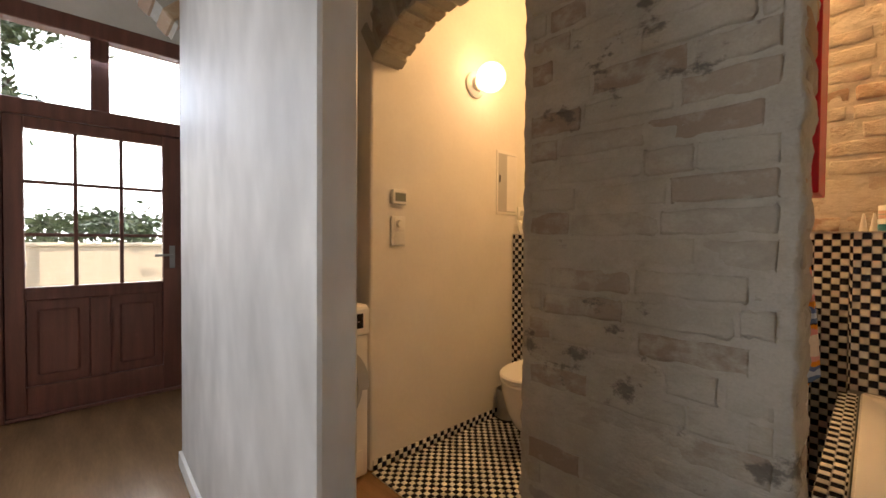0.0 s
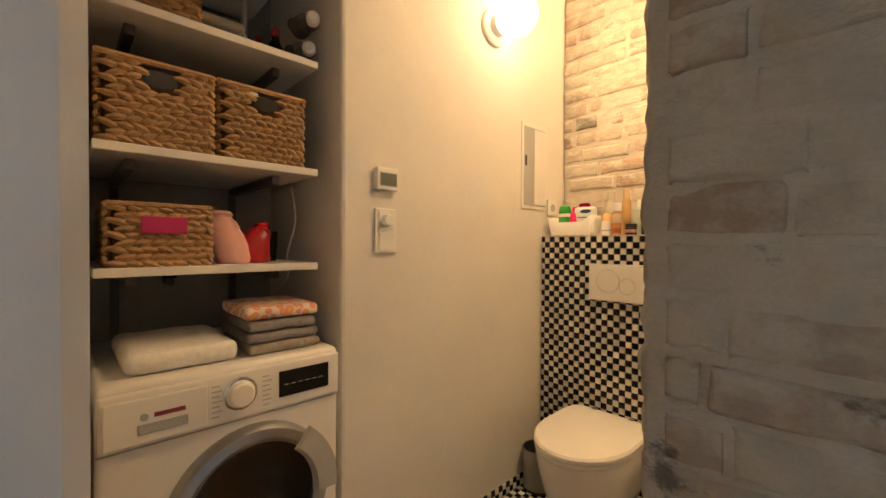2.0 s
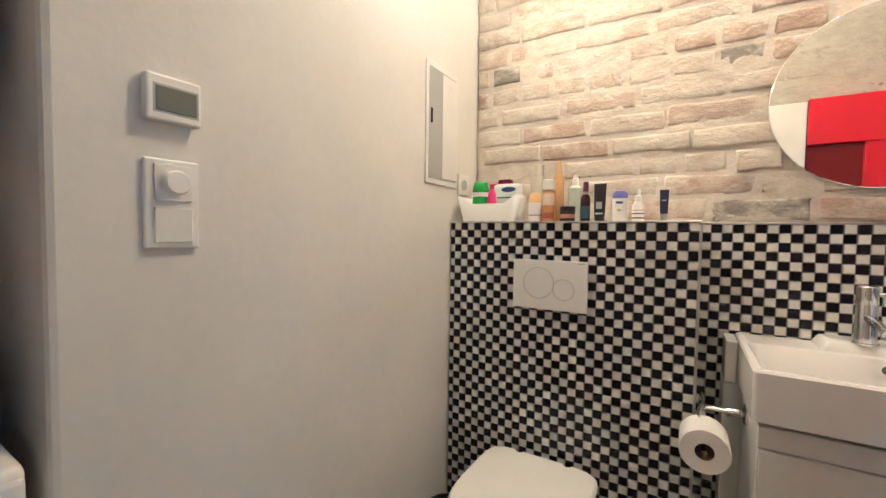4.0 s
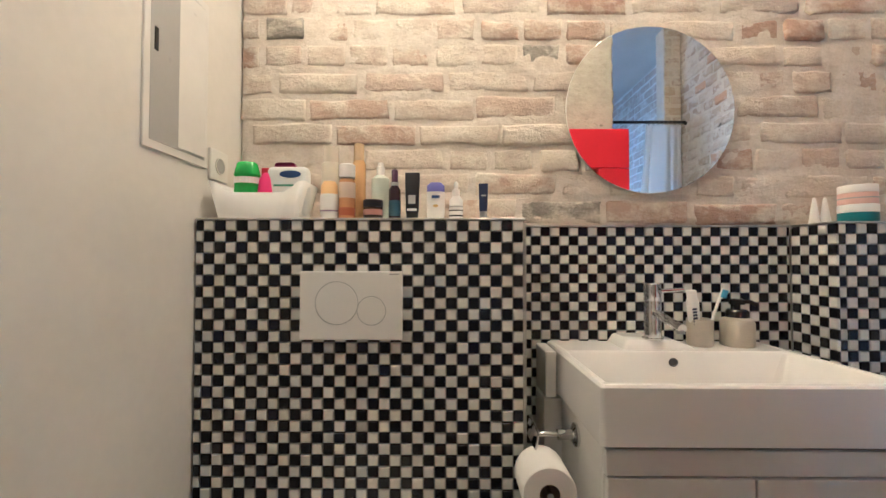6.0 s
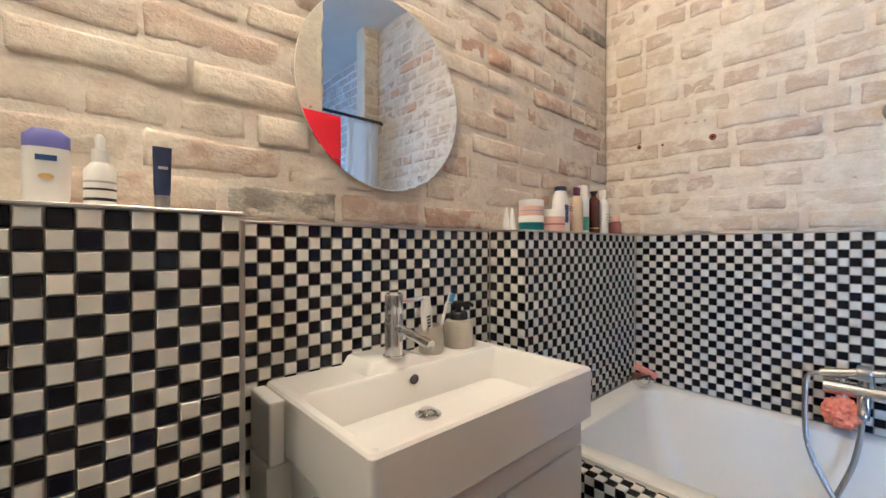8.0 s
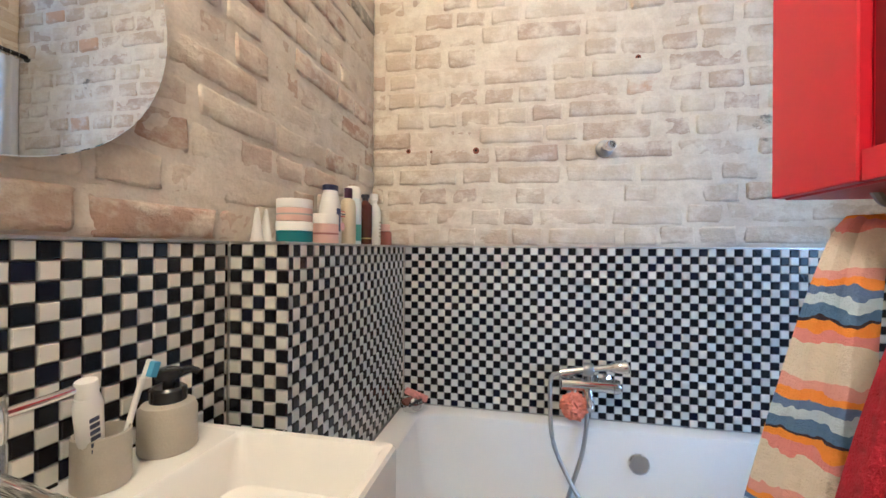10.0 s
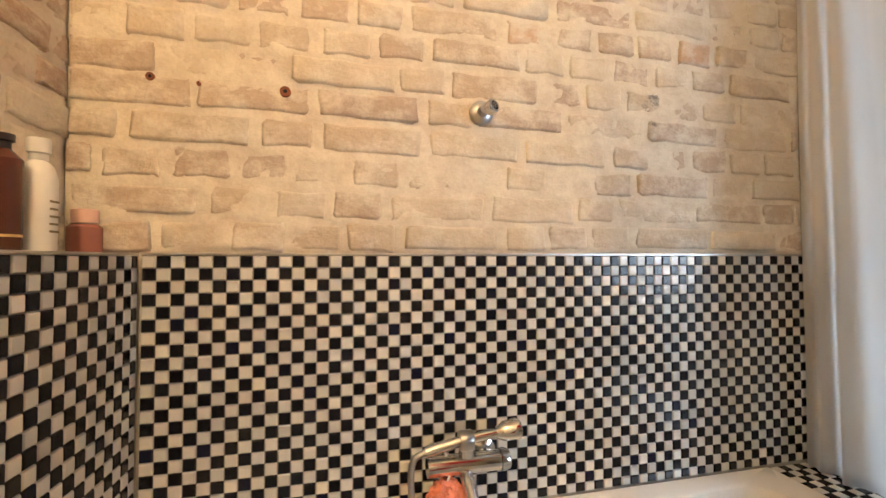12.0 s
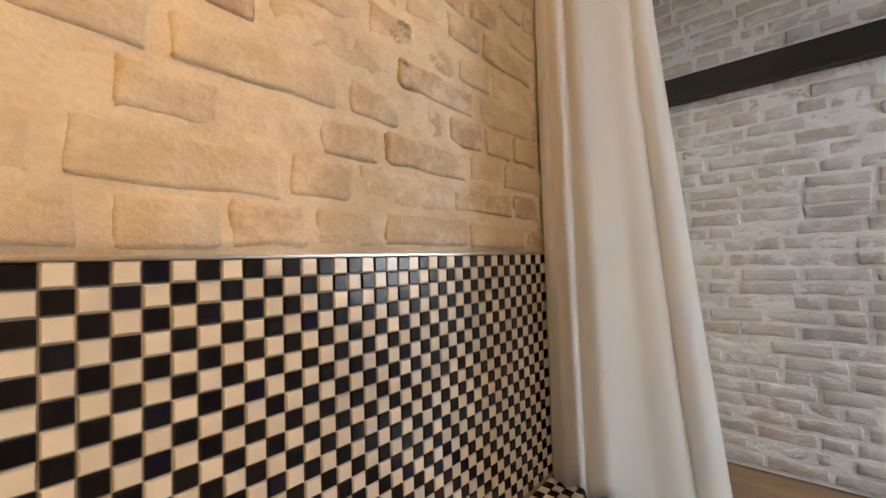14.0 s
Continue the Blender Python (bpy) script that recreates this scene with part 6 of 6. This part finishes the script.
S = bpy.data.objects
DN = (0, 0, -1)
TOP = LEDGE - 0.001
mosaic(S["ledge_cistern"], (XW + 0.003, YT + TILE_D, TOP), (1, 0, 0), DN, (0, -1, 0), 0.799, TOP, 0, 0.018, (0.35, 0.18),
       [(0.268, 0.136, 0.504, 0.282)], seed=1, pu=0.0269, pv=0.0269)
mosaic(S["ledge_cistern"], (-0.848 - TILE_D, YT + 0.009, TOP), (0, 1, 0), DN, (1, 0, 0), 0.19, TOP, 1, 0, (0, 0), limit=0, seed=2)
mosaic(S["panel_basin"], (-0.845, YB - 0.010 + TILE_D, TOP), (1, 0, 0), DN, (0, -1, 0), 0.808, TOP, 0, 0.002, (0.35, 0.12), seed=3, pu=0.0276, pv=0.0274)
mosaic(S["ledge_bath"], (-0.035 + TILE_D, YB - 0.012, TOP), (0, -1, 0), DN, (-1, 0, 0), 0.137, TOP, 1, 0, (0.05, 0.2), limit=130, seed=4, pu=0.0274, pv=0.0274)
mosaic(S["ledge_bath"], (-0.033, 2.165 + TILE_D, TOP), (1, 0, 0), DN, (0, -1, 0), 0.808, TOP - RIM, 0, 0, (0.2, 0.2), seed=5, pu=0.0271, pv=0.0274)
mosaic(S["panel_bath"], (XE - 0.012 + TILE_D, 2.161, TOP), (0, -1, 0), DN, (-1, 0, 0), 1.816, TOP - RIM, 0, 0, (0.85, 0.12), seed=6, pu=0.0275, pv=0.0274)
mosaic(S["panel_return"], (XE - 0.016, 0.348, TOP), (-1, 0, 0), DN, (0, 1, 0), 0.116, TOP - RIM, 1, 0, (0.0, 0.1), limit=60, seed=7, pu=0.0274, pv=0.0274)
mosaic(S["bath_surround"], (-0.062 + TILE_D, 0.376, RIM - 0.013), (0, 1, 0), DN, (-1, 0, 0), 1.789, RIM - 0.02, 0, 0, (1.4, 0.05), limit=120, seed=8)
mosaic(S["bath_surround"], (-0.062, 0.376, RIM - 0.012 - TILE_D), (0, 1, 0), (1, 0, 0), (0, 0, 1), 1.786, 0.058, 1, 0, (1.4, 0.0), limit=130, seed=9)
mosaic(S["bath_end_ledge"], (XE - 0.016, 0.507, RIM - 0.004 - TILE_D), (-1, 0, 0), (0, -1, 0), (0, 0, 1), 0.77, 0.159, 0, 0, (0.1, 0.0), limit=150, seed=10, pu=0.0274, pv=0.0274)
fl = structure("floor_bathroom", box(XW + 0.002, 0.975, -0.0055, -0.066, YT + 0.002, -0.0045), M["grout"], "grout bed of the bathroom mosaic floor", "floor")
mosaic(fl, (XW + 0.008, 0.978, -0.0045), (1, 0, 0), (0, 1, 0), (0, 0, 1), 1.575, YT - 0.978, 0, 0, (0.35, 0.25), seed=11)
sk = structure("skirting", box(XW + 0.0005, 0.985, 0.0, XW + 0.002, YT - 0.002, 2 * P), M["grout"], "two rows of mosaic skirting below the plaster wall", "skirting")
mosaic(sk, (XW + 0.002, 0.985, 2 * P), (0, 1, 0), DN, (1, 0, 0), YT - 0.99, 2 * P, 0, 0, (0.4, 0.0), limit=90, seed=12)


# ---- bricks, piece by piece ----
def brick_mesh(name, L_, H_, m, seed, proud=0.008, rough_=0.0012):
    """One hand-made brick face: worn arrises, a wavering outline, a lumpy face. x along, y up, z out of the wall."""
    rng = random.Random(seed)
    e, w = 0.0035, 0.0105
    mids = (-L_ / 5, 0.02, L_ / 4) if L_ > 0.18 else (-0.005,)
    xs = [-L_ / 2, -L_ / 2 + e, -L_ / 2 + w, *mids, L_ / 2 - w, L_ / 2 - e, L_ / 2]
    ys = [-H_ / 2, -H_ / 2 + e, -H_ / 2 + w, H_ / 2 - w, H_ / 2 - e, H_ / 2]
    nx, ny = len(xs), len(ys)
    low = [rng.uniform(-0.006, 0.003) for _ in xs]
    top = [rng.uniform(-0.003, 0.006) for _ in xs]
    left = [rng.uniform(-0.005, 0.004) for _ in ys]
    right = [rng.uniform(-0.004, 0.005) for _ in ys]
    lean = rng.uniform(-0.0022, 0.0022), rng.uniform(-0.0016, 0.0016)
    v, f = [], []
    for j, y in enumerate(ys):
        for i, x in enumerate(xs):
            edge = min(i, nx - 1 - i, j, ny - 1 - j)
            two = min(i, nx - 1 - i) + min(j, ny - 1 - j)
            z = (-0.003, proud * 0.78, proud)[min(edge, 2)] + (0 if edge == 0 else rng.uniform(-rough_, rough_) + lean[0] * x / L_ * 2 + lean[1] * y / H_ * 2)
            k = 0.93 if two <= 1 else 1.0
            ox = left[j] if i < nx / 2 else right[j]
            oy = low[i] if j < ny / 2 else top[i]
            v.append((x * k - ox * 0.8, y * k - oy * 0.8, z))
    for j in range(ny - 1):
        for i in range(nx - 1):
            f.append((j * nx + i, j * nx + i + 1, (j + 1) * nx + i + 1, (j + 1) * nx + i))
    me = bpy.data.meshes.new(name)
    me.from_pydata(v, [], f)
    for p_ in me.polygons:
        p_.use_smooth = True
    me.materials.append(m)
    return me


def relief(x, z, seed, lo, amp, fine):
    """Height of hand-smeared mortar over the wall at a point of its face."""
    a = noise.noise(Vector((x * 7, z * 11, seed)))
    b = noise.noise(Vector((x * 19, z * 25, seed + 5)))
    c = noise.noise(Vector((x * 62, z * 66, seed + 9)))
    return max(0.0015, lo + amp * (a + 0.6 * b) + fine * c)


def mortar_sheet(parent, origin, u, n, width, z0, z1, m, seed, lo=0.005, amp=0.004, fine=0.0012, step=0.0105):
    """Mortar smeared between and over the bricks, as one uneven skin on the wall."""
    o, u, n = Vector(origin), Vector(u), Vector(n)
    nx, nz = max(2, int(width / step)), max(2, int((z1 - z0) / step))
    vs, fs = [], []
    for j in range(nz + 1):
        for i in range(nx + 1):
            x, z = width * i / nx, z0 + (z1 - z0) * j / nz
            h = 0.0004 if i in (0, nx) or j in (0, nz) else relief(x, z, seed, lo, amp, fine)
            vs.append(tuple(o + u * x + Vector((0, 0, z - o.z)) + n * h))
    flip = u.cross(Vector((0, 0, 1))).dot(n) < 0
    for j in range(nz):
        for i in range(nx):
            a = j * (nx + 1) + i
            q = (a, a + 1, a + nx + 2, a + nx + 1)
            fs.append(q[::-1] if flip else q)
    me = bpy.data.meshes.new("mortar")
    me.from_pydata(vs, [], fs)
    for p_ in me.polygons:
        p_.use_smooth = True
    me.materials.append(m)
    ob = new("mortar", me)
    ob.parent = parent
    return ob


def pier_skin(parent, x0, x1, y0, y1, z1, m, r=0.013, step=0.0105):
    """Mortar smeared round the free-standing pier; the courses show as scallops on its narrow ends."""
    ring = []
    for cx, cy, a0 in ((x1 - r, y1 - r, 0), (x0 + r, y1 - r, 90), (x0 + r, y0 + r, 180), (x1 - r, y0 + r, 270)):
        for i in range(5):
            a = radians(a0 + 90 * i / 4)
            ring.append((Vector((cx + r * math.cos(a), cy + r * math.sin(a), 0)), Vector((math.cos(a), math.sin(a), 0))))
    loop = []
    for (p, a), (q, b) in zip(ring, ring[1:] + ring[:1]):
        k = max(1, int((q - p).length / step))
        loop += [(p + (q - p) * i / k, (a + (b - a) * i / k).normalized()) for i in range(k)]
    nz = int(z1 / step)
    vs, fs = [], []
    for j in range(nz + 1):
        z = z1 * j / nz
        course = z / 0.0775 + 0.25 * noise.noise(Vector((z * 3, 2, 8)))
        c, t = math.floor(course), course % 1
        for p, a in loop:
            h = relief(p.x * 0.9 + p.y, z, 31, 0.0038, 0.0032, 0.0009)
            end = abs(a.x)
            bite = 0.005 + 0.012 * noise.noise(Vector((c * 1.37, 4 if a.x < 0 else 11, 3))) + 0.0075 * noise.noise(Vector((z * 34, a.x * 2 + p.y * 12, 6)))
            h += end * (bite * math.sin(math.pi * t) ** 0.6 - 0.006)
            if a.y > 0.5:
                h = min(h, 0.0065)
            vs.append(tuple(p + a * h + Vector((0, 0, z))))
    n = len(loop)
    for j in range(nz):
        for i in range(n):
            fs.append((j * n + i, j * n + (i + 1) % n, (j + 1) * n + (i + 1) % n, (j + 1) * n + i))
    me = bpy.data.meshes.new("mortar")
    me.from_pydata(vs, [], fs)
    for p_ in me.polygons:
        p_.use_smooth = True
    me.materials.append(m)
    ob = new("mortar", me)
    ob.parent = parent


def brickwork(parent, origin, u, n, width, z0, z1, m, seed, mj=None, limit=300, near=None, headers=0.35, pitch=0.0775, proud=0.0045, wob=0.004, gap=(0.004, 0.014)):
    rng = random.Random(seed)
    o, u, n = Vector(origin), Vector(u), Vector(n)
    up = Vector((0, 0, 1))
    long_ = [brick_mesh("brick", 0.240, 0.070, m, seed * 100 + i, proud) for i in range(9)]
    short = [brick_mesh("brick", 0.116, 0.070, m, seed * 100 + 50 + i, proud) for i in range(7)]
    right = u if u.cross(up).dot(n) > 0 else -u
    basis = Matrix((right, up, n)).transposed().to_4x4()
    items = []
    z, r = z0 + pitch / 2, 0
    while z < z1 + pitch * 0.4:
        x = -rng.uniform(0.02, 0.22)
        head_row = rng.random() < headers * 0.6
        while x < width - 0.02:
            hd = rng.random() < (0.85 if head_row else headers * 0.6)
            L_ = 0.114 if hd else 0.236
            a, b = max(0.0, x), min(width, x + L_)
            if b - a > 0.03:
                items.append(((a + b) / 2, z + wob * math.sin(x * 3 + r) + rng.uniform(-0.003, 0.003), (b - a) / L_, hd))
            x += L_ + rng.uniform(*gap)
        z += pitch * rng.uniform(0.97, 1.03)
        r += 1
    if near is not None:
        items.sort(key=lambda q: (q[0] - near[0]) ** 2 + (q[1] - near[1]) ** 2)
    vs, fs = [], []
    for i, (x, zz, s, hd) in enumerate(items):
        me = rng.choice(short if hd else long_)
        hh = min(1.0, (z1 - zz) / 0.033) if zz + 0.033 > z1 else 1.0
        if hh < 0.25:
            continue
        loc = o + u * x + up * (zz - o.z - (0 if hh == 1.0 else 0.033 * (1 - hh) * 0)) + n * rng.uniform(-0.0028, 0.0015)
        flip = Matrix.Rotation(math.pi if rng.random() < 0.5 else 0, 4, "Z")
        mm = Matrix.Translation(loc) @ basis @ Matrix.Rotation(rng.gauss(0, 0.010), 4, "Z") @ flip @ Matrix.Diagonal((s, rng.uniform(0.90, 1.04), rng.uniform(0.6, 1.35), 1))
        if i < limit:
            ob = new("brick", me)
            ob.parent = parent
            ob.matrix_basis = mm
        else:
            k0 = len(vs)
            vs += [tuple(mm @ p.co) for p in me.vertices]
            fs += [tuple(k0 + q for q in p.vertices) for p in me.polygons]
    if vs:
        me = bpy.data.meshes.new("brick_field")
        me.from_pydata(vs, [], fs)
        for p_ in me.polygons:
            p_.use_smooth = True
        me.materials.append(mj or m)
        ob = new("brick_field", me)
        ob.parent = parent
        tagged(ob, "", "", "", "stuff")


brickwork(S["wall_north"], (XW + 0.004, YB, 0), (1, 0, 0), (0, -1, 0), XE - XW - 0.008, LEDGE + 0.004, H - 0.02, M["brick_warm"], 3, near=(1.2, 1.5), headers=0.35, proud=0.0105, gap=(0.008, 0.022))
mortar_sheet(S["wall_north"], (XW + 0.004, YB, 0), (1, 0, 0), (0, -1, 0), XE - XW - 0.008, LEDGE + 0.005, H - 0.002, M["mortar_warm"], 41, 0.0060, 0.0042, 0.0022)
brickwork(S["wall_east"], (XE, 0.346, 0), (0, 1, 0), (-1, 0, 0), YB - 0.354, LEDGE + 0.005, H - 0.02, M["brick_pale"], 5, near=(0.9, 1.5), headers=1.1, proud=0.0090, gap=(0.010, 0.026))
mortar_sheet(S["wall_east"], (XE, 0.346, 0), (0, 1, 0), (-1, 0, 0), YB - 0.352, LEDGE + 0.006, H - 0.002, M["mortar_pale"], 43, 0.0050, 0.0044, 0.0024)
brickwork(S["wall_return"], (0.658, 0.342, 0), (1, 0, 0), (0, 1, 0), 0.126, LEDGE + 0.005, H - 0.02, M["brick_pale"], 7, headers=1.0, limit=60, proud=0.008)
mortar_sheet(S["wall_return"], (0.658, 0.342, 0), (1, 0, 0), (0, 1, 0), 0.126, LEDGE + 0.005, H - 0.002, M["mortar_pale"], 45, 0.0045, 0.0030)
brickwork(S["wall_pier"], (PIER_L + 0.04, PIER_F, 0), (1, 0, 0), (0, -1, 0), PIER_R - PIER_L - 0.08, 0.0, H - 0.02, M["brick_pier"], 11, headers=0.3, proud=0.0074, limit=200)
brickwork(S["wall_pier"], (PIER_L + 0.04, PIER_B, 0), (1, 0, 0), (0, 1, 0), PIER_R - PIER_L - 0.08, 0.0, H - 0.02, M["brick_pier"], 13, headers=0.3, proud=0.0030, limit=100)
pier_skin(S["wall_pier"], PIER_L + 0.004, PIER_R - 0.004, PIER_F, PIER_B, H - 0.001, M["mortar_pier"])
brickwork(S["wall_south"], (-1.39, YS, 0), (1, 0, 0), (0, 1, 0), 2.29, 0.02, H - 0.02, M["brick_grey"], 17, mj=M["brick_grey_far"], near=(1.9, 1.2), headers=0.3, proud=0.0140, gap=(0.010, 0.026))
mortar_sheet(S["wall_south"], (-1.39, YS, 0), (1, 0, 0), (0, 1, 0), 2.30, 0.012, H - 0.002, M["mortar_grey"], 47, 0.0078, 0.0066, 0.0036)

brickwork(S["wall_hall_east"], (0.92, YS + 0.01, 0), (0, 1, 0), (-1, 0, 0), 1.50, 0.02, H - 0.02, M["brick_grey"], 19, headers=0.3, limit=260)

# worn brick ends on both edges of the pier, half sunk in the mortar
rng = random.Random(23)
for side, x0 in ((-1, PIER_L), (1, PIER_R)):
    z = 0.002
    while z < H - 0.08:
        hgt = 0.0775 * rng.uniform(0.94, 1.06)
        off = rng.uniform(0.0, 0.010) if side < 0 else rng.uniform(-0.002, 0.006)
        xe = x0 - side * off
        inner = x0 - side * 0.06
        lo, hi = min(xe, inner), max(xe, inner)
        v = box(lo, PIER_F + 0.002 + rng.uniform(0, 0.003), z + 0.004, hi, PIER_B - 0.002, z + hgt - 0.003, 0.012, 2)
        part("end_brick", v, M["brick_pier"] if side < 0 or rng.random() < 0.80 else M["raw_brick"], S["wall_pier"], "", True)
        z += hgt
